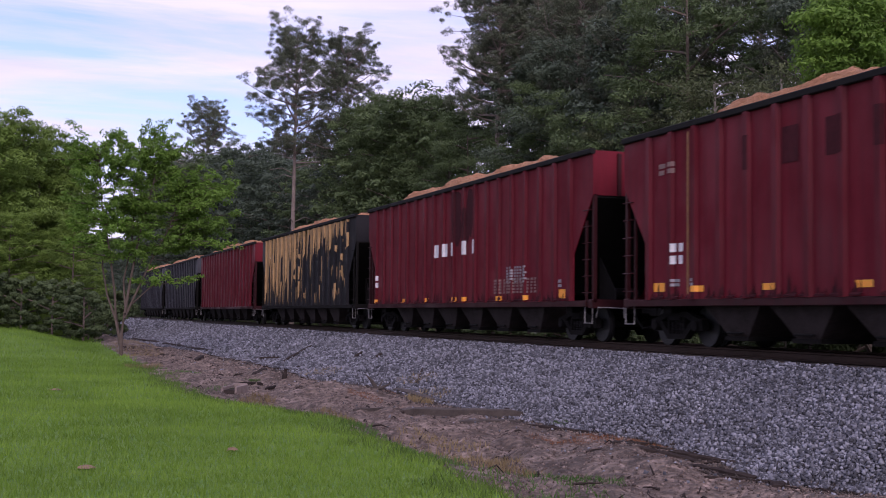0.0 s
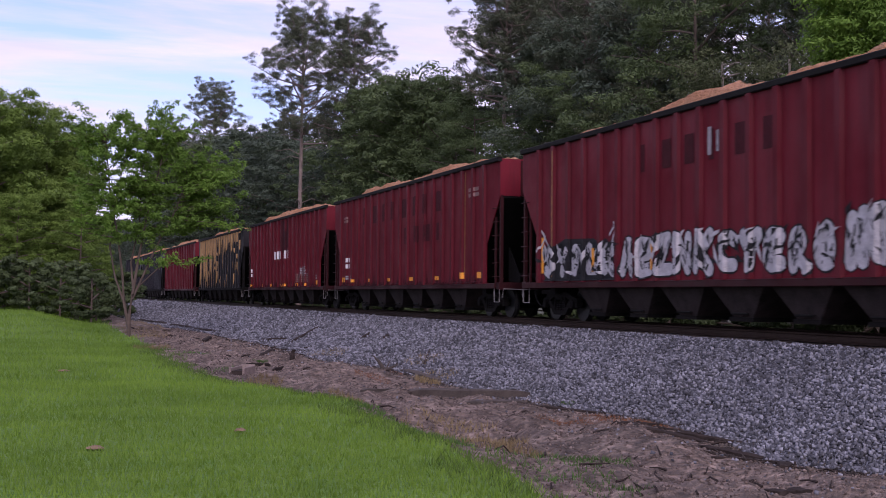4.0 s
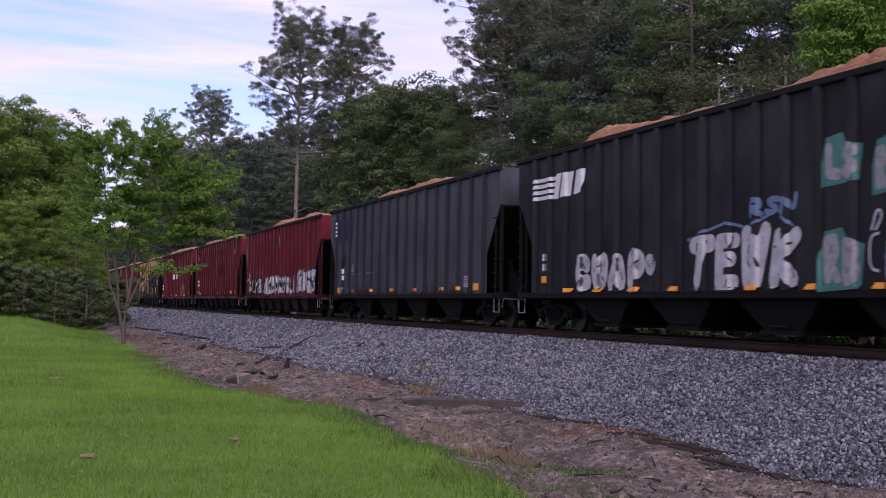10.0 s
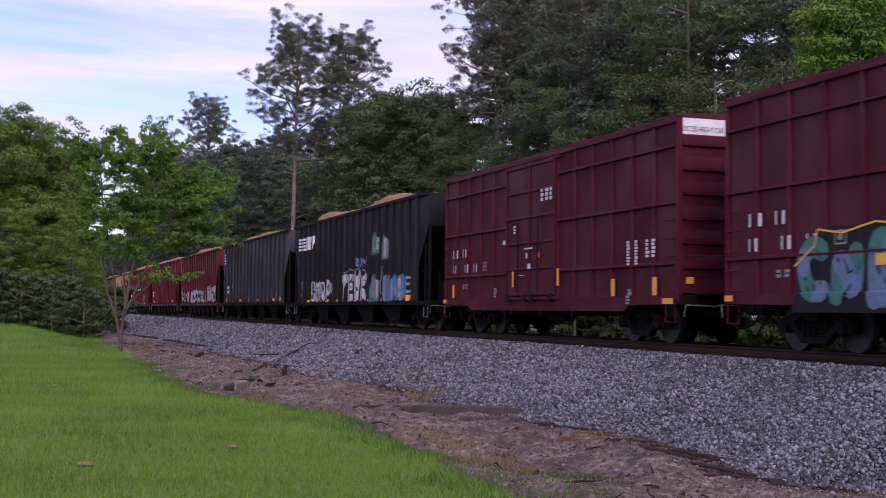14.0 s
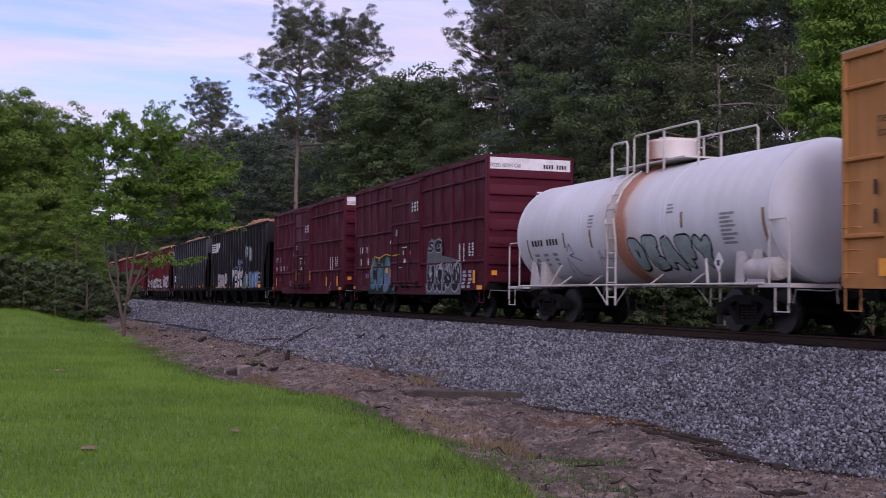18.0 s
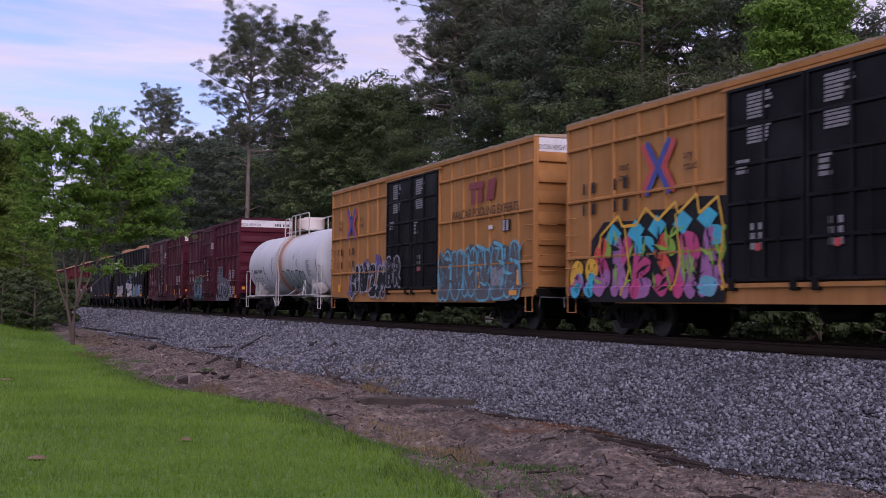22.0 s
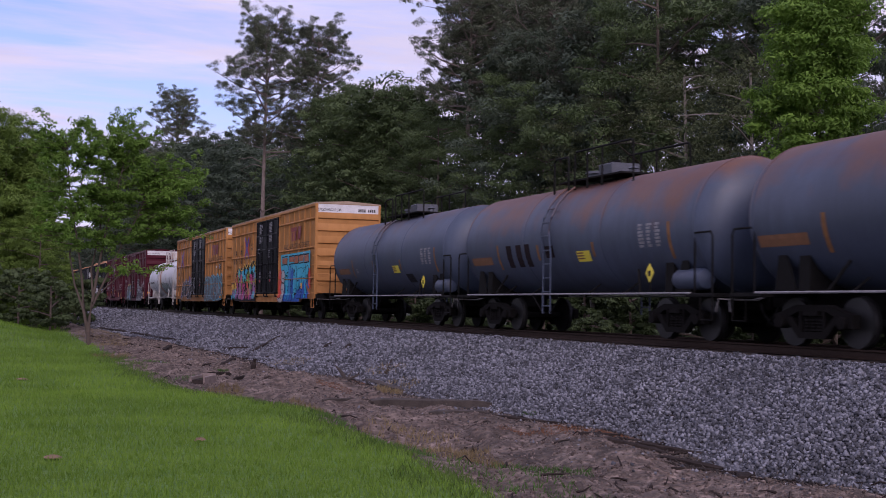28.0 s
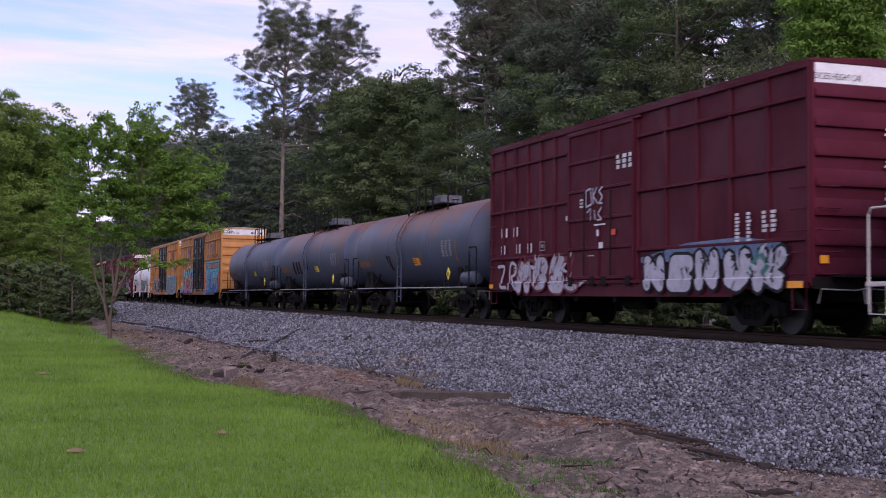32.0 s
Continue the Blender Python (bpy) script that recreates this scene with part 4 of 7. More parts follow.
    part("brake_cylinder", Shape().lathe_y([(-0.6, 0.08), (-0.55, 0.2), (0.5, 0.2), (0.55, 0.08)], -0.7, 0.62, 14), UNDER, car)
    for y in (-2.1, 0, 2.1):
        part("cross_bearer", Shape().box(-H + 0.05, H - 0.05, y - 0.1, y + 0.1, 0.6, z0 - 0.02), UNDER, car)
    KEYED.append((car, (front + back) / 2))
    depth, cuts = rib_depth(pos, 0.11, d)
    return car, (lambda y: depth(y) - 0.05), cuts, e


def door_depth(y):
    return 0.04


def tank_material(name, base, dark, rust, top_z, ring=False):
    """Coated tank plate: dust, runs, rust along the crown, or spilled round the middle."""
    m, nt, N, L, b = nodes(name)
    co = N("ShaderNodeTexCoord").outputs["Object"]
    vec = shifted(nt)
    sep = N("ShaderNodeSeparateXYZ")
    L(co, sep.inputs[0])
    blot, fine = noise_fac(nt, vec, 0.7, 6), noise_fac(nt, vec, 12, 4)
    runs = noise_fac(nt, vec, 1.5, 5, 0.42, 0.7, (1, 2.4, 0.3))
    c = blend(nt, blot, base, dark, 0.55)
    c = blend(nt, runs, c, dark, 0.5)
    wob = N("ShaderNodeTexNoise")
    wob.inputs["Scale"].default_value = 0.8
    wob.inputs["Detail"].default_value = 6
    L(vec, wob.inputs["Vector"])
    amp = N("ShaderNodeMath")
    amp.operation = "MULTIPLY_ADD"
    r = N("ShaderNodeMapRange")
    if ring:
        ab = N("ShaderNodeMath")
        ab.operation = "ABSOLUTE"
        L(sep.outputs["Y"], ab.inputs[0])
        amp.inputs[1].default_value, amp.inputs[2].default_value = 1.1, -0.52
        L(wob.outputs["Fac"], amp.inputs[0])
        s = N("ShaderNodeMath")
        s.operation = "ADD"
        L(ab.outputs[0], s.inputs[0])
        L(amp.outputs[0], s.inputs[1])
        r.inputs["From Min"].default_value, r.inputs["From Max"].default_value = 0.46, 0.24
        L(s.outputs[0], r.inputs["Value"])
        wash = N("ShaderNodeMapRange")      # a paler run of rust on both sides of the spill
        wash.inputs["From Min"].default_value, wash.inputs["From Max"].default_value = 1.25, 0.35
        L(s.outputs[0], wash.inputs["Value"])
        c = blend(nt, wash.outputs["Result"], c, (0.50, 0.33, 0.20), 0.6)
    else:
        amp.inputs[1].default_value, amp.inputs[2].default_value = 3.4, -1.7
        L(wob.outputs["Fac"], amp.inputs[0])
        s = N("ShaderNodeMath")
        s.operation = "ADD"
        L(sep.outputs["Z"], s.inputs[0])
        L(amp.outputs[0], s.inputs[1])
        r.inputs["From Min"].default_value, r.inputs["From Max"].default_value = top_z - 0.5, top_z + 0.3
        L(s.outputs[0], r.inputs["Value"])
    c = blend(nt, r.outputs["Result"], c, rust, 0.92)
    c = blend(nt, fine, c, dark, 0.2)
    L(c, b.inputs["Base Color"])
    b.inputs["Roughness"].default_value = 0.5
    bump(nt, b, blot, 0.15, 0.03)
    return m


TANKWHITE = tank_material("white_tank_coat", (0.64, 0.66, 0.70), (0.50, 0.50, 0.51), (0.36, 0.105, 0.03), 3.9, True)
TANKGREY = tank_material("grey_blue_tank_coat", (0.056, 0.076, 0.126), (0.032, 0.042, 0.068), (0.085, 0.047, 0.038), 3.85)
TANKGREY2 = tank_material("grey_blue_tank_coat_rusted", (0.058, 0.078, 0.128), (0.030, 0.038, 0.062), (0.135, 0.055, 0.030), 3.25)
GREYSTEEL = plain("grey_valve_paint", (0.07, 0.075, 0.095), 0.6)
PLACARD = plain("yellow_placard", (0.75, 0.62, 0.05), 0.5, 0, 0.1)


def tank_car(centre, coat, trim, label, white=False):
    car = thing("tank_wagon", pose(CX, centre, 0), label, "tank wagon", "wagons of the freight train")
    R, ax, half = 1.46, 2.47, 6.95
    rungs = trim if white else coat
    LY = 0.35 if white else 0.7      # middle ladder
    prof = []
    head = 0.62
    for i in range(9):
        t = i / 8 * math.pi / 2
        prof.append((-half + head - head * math.cos(t), max(0.02, R * math.sin(t))))
    body = [(y, R) for y in (-4.2, -2.1, 0, 2.1, 4.2)]
    prof = prof + body + [(-y, r) for y, r in reversed(prof)]
    part("tank_shell", Shape().lathe_y(prof, 0, ax, 64), coat, car, angle=50)
    for y in (-half + head, -2.2, 2.2, half - head):
        part("seam_band", Shape().lathe_y([(y - 0.04, R + 0.001), (y - 0.03, R + 0.007), (y + 0.03, R + 0.007), (y + 0.04, R + 0.001)], 0, ax, 64), coat, car)
    for k in (-1, 1):
        yb = k * 5.0
        # saddle, stub sill, end platform
        part("saddle", Shape().prism_y([(-1.25, 0.98), (1.25, 0.98), (1.22, 1.75), (0.8, 1.28), (0, 1.06), (-0.8, 1.28), (-1.22, 1.75)], yb - 0.16, yb + 0.16), trim, car)
        part("stub_sill", Shape().box(-0.18, 0.18, min(k * 4.1, k * 6.9), max(k * 4.1, k * 6.9), 0.68, 1.0), UNDER, car)
        part("end_platform", Shape().chamfer(-1.46, 1.46, min(k * 6.0, k * 7.05), max(k * 6.0, k * 7.05), 0.92, 1.0, 0.01), trim, car)
        coupler(car, k * 7.0, k)
        bogie(car, yb)
        for side in (-1, 1):
            x = side * 1.44
            part("handrail", Shape().tube([(x, k * 7.0, 0.62), (x, k * 7.0, 2.15), (x, k * 6.93, 2.25), (x, k * 6.35, 2.25), (x * 0.98, k * 6.3, 2.2), (x * 0.98, k * 6.3, 1.0)], 0.022, 6), trim, car)
            stirrup(car, x, k * 6.98, k * 6.55, 0.45, 0.95, trim)
            part("brace", Shape().tube([(x, yb - 0.9 * k, 0.98), (side * 1.25, yb - 1.3 * k, 1.55)], 0.03, 6), trim, car)
            part("wedge_plate", Shape().prism_x([(k * 5.9, 0.98), (k * 5.2, 0.98), (k * 5.55, 1.75), (k * 5.75, 1.85)][::-k], min(x * 0.86, x * 0.84), max(x * 0.86, x * 0.84)), trim, car)
    for side in (-1, 1):
        x = side * 1.46
        part("side_rail", Shape().tube([(x, -6.2, 1.0), (x, 6.2, 1.0)], 0.026, 6), trim if white else GREYBAR, car, "pale worn side handrail")
        for y in (-3.4, -1.6, 1.6, 3.4):
            part("rail_bracket", Shape().tube([(x, y, 1.0), (side * 1.1, y, 1.25)], 0.02, 5), trim, car)
        # middle ladder up to the walkway
        for y in (LY - 0.22, LY + 0.22):
            arc = [(x, 0.5), (x, 2.0)] + [(side * (R + 0.08) * math.cos(t), ax + (R + 0.08) * math.sin(t)) for t in (0.1, 0.35, 0.6, 0.85, 1.05)]
            part("ladder_post", Shape().tube([(px, y, pz) for px, pz in arc], 0.028, 5), rungs, car)
        for i in range(8):
            z = 0.7 + i * 0.36
            t = math.asin(max(-1, min(1, (z - ax) / (R + 0.08)))) if z > ax else 0
            px = side * (R + 0.08) * math.cos(t) if z > ax else x
            part("ladder_rung", Shape().tube([(px, LY - 0.22, z), (px, LY + 0.22, z)], 0.02, 5), rungs, car)
        for k in (-1, 1):
            part("step_brace", Shape().tube([(x, LY + k * 0.22, 0.52), (x, LY + k * 0.9, 1.0)], 0.018, 5), trim, car)
    # manway, dome and walkway with rails
    zt = ax + R
    part("walkway", Shape().box(-0.75, 0.75, -1.9, 1.5, zt + 0.03, zt + 0.07), trim, car)
    if white:
        part("dome_neck", Shape().lathe_z([(zt - 0.1, 0.52), (zt + 0.03, 0.5), (zt + 0.165, 0.47)], 0, 0, 24), plain("rusted_neck", (0.25, 0.10, 0.05), 0.8, 0, 0.5, 5), car, "rust-streaked dome neck")
        part("valve_dome", Shape().lathe_z([(zt + 0.165, 0.4), (zt + 0.17, 0.62), (zt + 0.60, 0.62), (zt + 0.66, 0.56), (zt + 0.68, 0.1)], 0, 0, 26), coat, car)
        part("dome_lid", Shape().box(-0.3, 0.66, -0.1, 0.1, zt + 0.67, zt + 0.74), trim, car)
    else:
        part("manway_box", Shape().chamfer(-0.4, 0.4, -0.8, -0.1, zt, zt + 0.42, 0.03), GREYSTEEL, car)
        part("manway_lid", Shape().lathe_z([(zt - 0.05, 0.33), (zt + 0.24, 0.33), (zt + 0.25, 0.38), (zt + 0.32, 0.36), (zt + 0.34, 0.1)], 0, 0.6, 18), GREYSTEEL, car)
        part("valve", Shape().lathe_z([(zt - 0.05, 0.1), (zt + 0.22, 0.1), (zt + 0.24, 0.14), (zt + 0.3, 0.05)], 0, -1.2, 12), GREYSTEEL, car)
    for side in (-1, 1):
        x = side * 0.78
        zr = zt + 0.78
        part("top_rail", Shape().tube([(x, 1.7, zt - 0.25), (x, 1.7, zr - 0.15), (x, 1.6, zr - 0.08), (x, 0.9, zr - 0.08), (x, 0.85, zr - 0.2), (x, 0.85, zt - 0.25)], 0.03, 6), trim, car)
        part("top_rail", Shape().tube([(x, 0.5, zt - 0.2), (x, 0.5, zr - 0.05), (x, 0.4, zr), (x, -2.5, zr), (x, -2.58, zr - 0.08), (x, -2.58, zt - 0.25)], 0.026, 6), trim, car)
        for y in (-1.0, -0.2):
            part("rail_post", Shape().tube([(x, y, zt - 0.2), (x, y, zr)], 0.028, 6), trim, car)
    # equipment on the near rear
    part("air_reservoir", Shape().lathe_y([(-6.35, 0.04), (-6.3, 0.2), (-6.2, 0.235), (-5.35, 0.235), (-5.25, 0.2), (-5.2, 0.04)], -1.12, 1.3, 20), coat if not white else CREAM, car)
    d = 0.21
    part("placard", Shape().prism_x([(-4.55, 1.24), (-4.55 - d * 0.85, 1.24 + d), (-4.55, 1.24 + 2 * d), (-4.55 + d * 0.85, 1.24 + d)], -1.47, -1.455), PLACARD if not white else WHITE, car, "diamond hazard placard")
    part("placard_holder", Shape().tube([(-1.44, -4.55, 0.98), (-1.44, -4.55, 1.25)], 0.02, 5), trim, car)
    part("placard_mark", Shape().prism_x([(-4.60, 1.38), (-4.50, 1.38), (-4.50, 1.5), (-4.60, 1.5)], -1.477, -1.4705), DARKBAR, car)
    KEYED.append((car, centre))
    return car


def tank_mark(car, polys, material, name="stencil", label="", lift=0.006):
    """Marks that lie on the near curve of a tank."""
    R, ax = 1.46, 2.47
    bm = bmesh.new()
    for poly in polys:
        vs = [bm.verts.new((0, y, z)) for y, z in poly]
        try:
            bm.faces.new(vs)
        except ValueError:
            pass
    lo, hi = min(v.co.z for v in bm.verts), max(v.co.z for v in bm.verts)
    z = math.floor(lo * 6) / 6
    while z < hi:
        z += 1 / 6
        bmesh.ops.bisect_plane(bm, geom=bm.verts[:] + bm.edges[:] + bm.faces[:], dist=1e-5, plane_co=(0, 0, z), plane_no=(0, 0, 1))
    for v in bm.verts:
        k = max(-0.99, min(0.99, (v.co.z - ax) / (R + lift)))
        v.co.x = -(R + lift) * math.sqrt(1 - k * k)
    bmesh.ops.recalc_face_normals(bm, faces=bm.faces[:])
    me = bpy.data.meshes.new(name)
    bm.to_mesh(me)
    bm.free()
    me.materials.append(material)
    ob = new(name, me)
    ob.parent = car
    if label:
        ob["label"] = label
    if len(polys) > 1:
        ob["kind"] = "stuff"
    return ob


# the train, from its far end back
RG = "rust-red open hopper wagon heaped with wood chips"
BG = "faded black open hopper wagon heaped with wood chips"
PH5 = hopper(140.0, 119.6, BLACK, BG, seed=8)
PH4 = hopper(118.0, 97.4, BLACK, BG, seed=2)
PH3 = hopper(95.4, 73.6, RED, RG, seed=4)
PH2 = hopper(71.3, 50.9, DEEPBLACK, "hopper wagon with tan paint peeling over black", seed=5)
CAR_A = hopper(48.9, 28.3, RED, "rust-red hopper wagon with white stencilled marks", ribs=19, seed=1)
CAR_B = hopper(26.6, 6.0, RED, RG, ribs=19, seed=2)
CAR_C = hopper(4.2, -15.65, RED, "rust-red hopper wagon with white sprayed graffiti", ribs=19, seed=4)
CAR_D = hopper(-17.6, -38.6, BLACK, "faded black hopper wagon heaped with wood chips", ribs=17, pockets=4, seed=5, wide_outlets=True)
CAR_E = hopper(-40.05, -61.5, DEEPBLACK, "black hopper wagon with white and blue graffiti", ribs=20, pockets=4, seed=7, wide_outlets=True)
CAR_F = boxcar(-63.3, -78.7, MAROON, MAROON, 5.5, 9.0, "maroon high-cube boxcar with a single sliding door", 5, 6)
CAR_G = boxcar(-80.65, -96.1, MAROON, MAROON, 5.5, 9.0, "maroon high-cube boxcar with green and white graffiti", 5, 6)
CAR_H = tank_car(-105.0, TANKWHITE, CREAM, "white tank wagon with a rust ring and graffiti", True)
CAR_I = boxcar(-113.65, -132.25, YELLOW, ROOF_Y, 6.85, 11.72, "yellow boxcar with black doors and blue-white graffiti", 6, 7, 2, DOORBLACK)
CAR_J = boxcar(-134.1, -152.7, YELLOW, ROOF_Y, 6.85, 11.72, "yellow boxcar with black doors and rainbow graffiti", 6, 7, 2, DOORBLACK)
CAR_K = tank_car(-162.1, TANKGREY, STEEL, "grey-blue tank wagon with yellow placards")
CAR_L = tank_car(-176.8, TANKGREY2, STEEL, "grey-blue tank wagon heavily rusted along its crown")
CAR_M = tank_car(-191.5, TANKGREY2, STEEL, "grey-blue tank wagon rusted along its crown")
CAR_N = boxcar(-199.75, -215.2, MAROON, MAROON, 5.4, 8.95, "maroon high-cube boxcar with white graffiti", 6, 5)
CAR_O = tank_car(-223.8, TANKGREY, CREAM, "tank wagon with pale steel handrails")


# ---- marks on the wagons ----
LAV = plain("lavender_spray_paint", (0.40, 0.40, 0.47), 0.5, 0, 0.3, 4)
PALE = plain("pale_spray_paint", (0.43, 0.42, 0.45), 0.5, 0, 0.4, 5)
INK = plain("black_spray_paint", (0.012, 0.012, 0.015), 0.5)
TEAL = plain("teal_spray_paint", (0.02, 0.15, 0.13), 0.5, 0, 0.4, 4)
SKYB = plain("light_blue_spray_paint", (0.13, 0.42, 0.55), 0.5, 0, 0.3, 4)
DUSTB = plain("dusty_blue_spray_paint", (0.10, 0.16, 0.28), 0.5, 0, 0.4, 4)
CYAN = plain("cyan_spray_paint", (0.02, 0.42, 0.60), 0.45, 0, 0.25, 3)
BLUE = plain("blue_spray_paint", (0.012, 0.10, 0.48), 0.45, 0, 0.3, 3)
PINK = plain("pink_spray_paint", (0.55, 0.04, 0.19), 0.45, 0, 0.3, 4)
CORAL = plain("coral_spray_paint", (0.68, 0.07, 0.04), 0.45, 0, 0.3, 4)
LIME = plain("lime_spray_paint", (0.24, 0.45, 0.03), 0.45, 0, 0.3, 4)
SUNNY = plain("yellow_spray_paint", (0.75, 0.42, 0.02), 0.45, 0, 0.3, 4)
MIDBLUE = plain("mid_blue_spray_paint", (0.015, 0.22, 0.54), 0.45, 0, 0.3, 3)
SLATE = plain("slate_spray_paint", (0.10, 0.10, 0.115), 0.5, 0, 0.4, 4)
LILAC = plain("lilac_spray_paint", (0.36, 0.13, 0.34), 0.5, 0, 0.3, 4)
TERRA = plain("orange_brown_spray_paint", (0.36, 0.11, 0.045), 0.5, 0, 0.3, 4)
PURPLE = plain("purple_spray_paint", (0.11, 0.06, 0.26), 0.5, 0, 0.3, 4)
WINE = plain("wine_red_spray_paint", (0.13, 0.008, 0.022), 0.5, 0, 0.3, 4)
REDMARK = plain("dark_red_paint", (0.22, 0.02, 0.03), 0.5, 0, 0.2)
CROSSRED = plain("red_emblem_paint", (0.50, 0.05, 0.05), 0.5, 0, 0.2)
CROSSBLUE = plain("blue_emblem_paint", (0.03, 0.05, 0.30), 0.5, 0, 0.2)
NAVY = plain("navy_overpaint", (0.022, 0.022, 0.045), 0.6, 0, 0.3)
CONSPIC = plain("faded_yellow_stripe", (0.24, 0.10, 0.025), 0.6, 0, 0.5, 9)
GHOST = plain("faded_old_lettering", (0.049, 0.0065, 0.011), 0.7, 0, 0.4, 6)
SOOT = plain("black_grime", (0.02, 0.012, 0.014), 0.8, 0, 0.4, 2)
REDGRIME = plain("dark_red_grime", (0.045, 0.009, 0.013), 0.8, 0, 0.4, 2)


def stencil(c, y0, y1, z0, z1, rows, cols, material=None, seed=1, label=""):
    car, depth, cuts = c[:3]
    flat_mark("stencil", bars(y0, y1, z0, z1, rows, cols, 0.3, random.Random(seed)), material or GREYBAR, car, depth, cuts, 0.006, label)


def digits(c, y0, y1, z0, z1, n, material, drop=()):
    """A row of upright plain bars, one for each character that was there."""
    car, depth, cuts = c[:3]
    w = (y1 - y0) / n
    polys = []
    for i in range(n):
        if i in drop:
            continue
        a, b = y0 + i * w, y0 + (i + (0.4 if i % 3 else 0.2)) * w
        polys.append(rect(a, b, z0, z1))
    flat_mark("stencil", polys, material, car, depth, cuts, 0.006, "plain white stencil marks")


def smear(c, y0, y1, z0, z1, n, material, seed, size=(0.25, 0.5)):
    """Ragged blots: grime, peeled paint, overpainting."""
    car, depth, cuts = c[:3]
    rng = random.Random(seed)
    polys = []
    for _ in range(n):
        cy, cz = rng.uniform(y1, y0), rng.uniform(z0, z1)
        ry, rz = rng.uniform(*size), rng.uniform(*size) * rng.uniform(0.7, 1.8)
        polys.append([(cy + ry * math.cos(k * 0.628) * rng.uniform(0.6, 1), max(z0, min(4.7, cz + rz * math.sin(k * 0.628) * rng.uniform(0.6, 1)))) for k in range(10)])
    flat_mark("paint_blot", polys, material, car, depth, cuts, 0.004)


def splashes(c, y0, y1, z0, n, material, seed):
    """Thin uneven splashes of dirt thrown up from the sill."""
    car, depth, cuts = c[:3]
    rng = random.Random(seed)
    polys = []
    for _ in range(n):
        y, h, w = rng.uniform(y1, y0), rng.uniform(0.06, 0.2) + 0.35 * rng.random() ** 4, rng.uniform(0.02, 0.07)
        lean = rng.uniform(-0.04, 0.04)
        polys.append([(y - w, z0), (y + w, z0), (y + w * 0.6 + lean, z0 + 0.6 * h), (y + lean, z0 + h), (y - w * 0.5 + lean, z0 + 0.5 * h)])
    flat_mark("dirt_splash", polys, material, car, depth, cuts, 0.004)


def marks():
    # tan hopper: peeling runs and a pale emblem
    c = PH2
    stencil(c, 9.0, 6.6, 3.5, 4.0, 3, 1, WHITE, 3)
    rng = random.Random(5)
    runs = []
    for i in range(430):
        y = 9.3 - 18.4 * rng.random() ** 1.35
        top = 4.74 if rng.random() < 0.7 else rng.uniform(1.6, 4.4)
        ln = rng.uniform(0.3, 3.4) * (1.0 if y > 2 else 0.45 if y > -6 else 0.25)
        w = rng.uniform(0.03, 0.13)
        low = max(1.12, top - ln)
        runs.append([(y - w, top), (y + w, top), (y + w * 0.9, low + 0.35 * (top - low)), (y + 0.2 * w, low), (y - w * 0.6, low + 0.2 * (top - low))])
    flat_mark("peeled_paint", runs, TANBLACK, c[0], c[1], c[2], 0.005, "ragged strips of tan paint left over black")
    # red hopper with numerals
    c = CAR_A
    digits(c, 2.8, -2.6, 2.6, 3.04, 6, WHITE, (0,))
    stencil(c, 8.98, 8.6, 1.7, 2.25, 2, 1, WHITE, 4)
    stencil(c, -3.6, -6.9, 1.3, 1.75, 5, 13, DIMBAR, 21, "faint worn white scribble")
    stencil(c, -4.6, -6.2, 1.6, 2.1, 6, 8, GREYBAR, 22)
    smear(c, 0.4, -1.6, 2.4, 4.4, 5, REDGRIME, 3, (0.3, 0.6))
    splashes(c, 9, -9, 1.06, 150, REDGRIME, 31)
    reflectors(c[0], c[3], c[1], c[2], [(9.2, 0.35), (5.6, 0.3), (2.9, 0.32), (0.0, 0.3), (-0.95, 0.3), (-3.9, 0.35), (-5.9, 0.33)], 1.09, 0.14)
    reflectors(c[0], c[3], c[1], c[2], [(-8.3, 0.4)], 1.12, 0.24)
    stencil(c, -8.25, -8.65, 1.42, 1.66, 2, 1, GREYBAR, 9)
    # plain red hopper
    c = CAR_B
    flat_mark("stripe", [rect(7.37, 7.29, 1.15, 4.7), rect(-7.2, -7.28, 1.35, 4.7)], CONSPIC, c[0], c[1], c[2], 0.006, "narrow faded yellow stripe")
    stencil(c, 7.98, 7.45, 1.82, 2.36, 2, 2, WHITE, 5)
    stencil(c, 7.97, 7.5, 1.33, 1.52, 2, 1, GREYBAR, 6)
    stencil(c, 7.2, 6.8, 1.33, 1.52, 2, 1, GREYBAR, 7)
    stencil(c, 8.6, 7.6, 3.85, 4.15, 2, 2, DIMBAR, 7)
    stencil(c, -7.54, -8.7, 3.85, 4.2, 2, 2, DIMBAR, 8)
    digits(c, 5.2, -5.6, 3.6, 4.3, 8, GHOST)
    digits(c, -0.5, -5.6, 2.6, 3.2, 4, GHOST)
    splashes(c, 9, -9, 1.06, 170, REDGRIME, 32)
    reflectors(c[0], c[3], c[1], c[2], [(8.83, 0.5), (-6.8, 0.42), (-8.38, 0.42)], 1.22, 0.2)
    reflectors(c[0], c[3], c[1], c[2], [(7.1, 0.42), (4.5, 0.5), (1.7, 0.48), (-1.2, 0.46), (-4.2, 0.42)], 1.2, 0.13)
    # red hopper with graffiti
    c = CAR_C
    flat_mark("graffiti", [[(8.3, 1.08), (8.1, 1.9), (7.0, 2.2), (5.2, 2.15), (4.0, 1.7), (3.9, 1.08)]], INK, c[0], c[1], c[2], 0.002)
    throwup(c, "SYPLK", 8.4, 3.9, 1.08, 2.15, PALE, INK, 41, 0.34, 0.07, label="white and black sprayed lettering, not legible", soft=False, jumble=55, scuffs=14)
    throwup(c, "AEZNK", 3.75, -0.55, 1.08, 2.22, PALE, INK, 42, 0.36, 0.04, soft=False, jumble=34, scuffs=12)
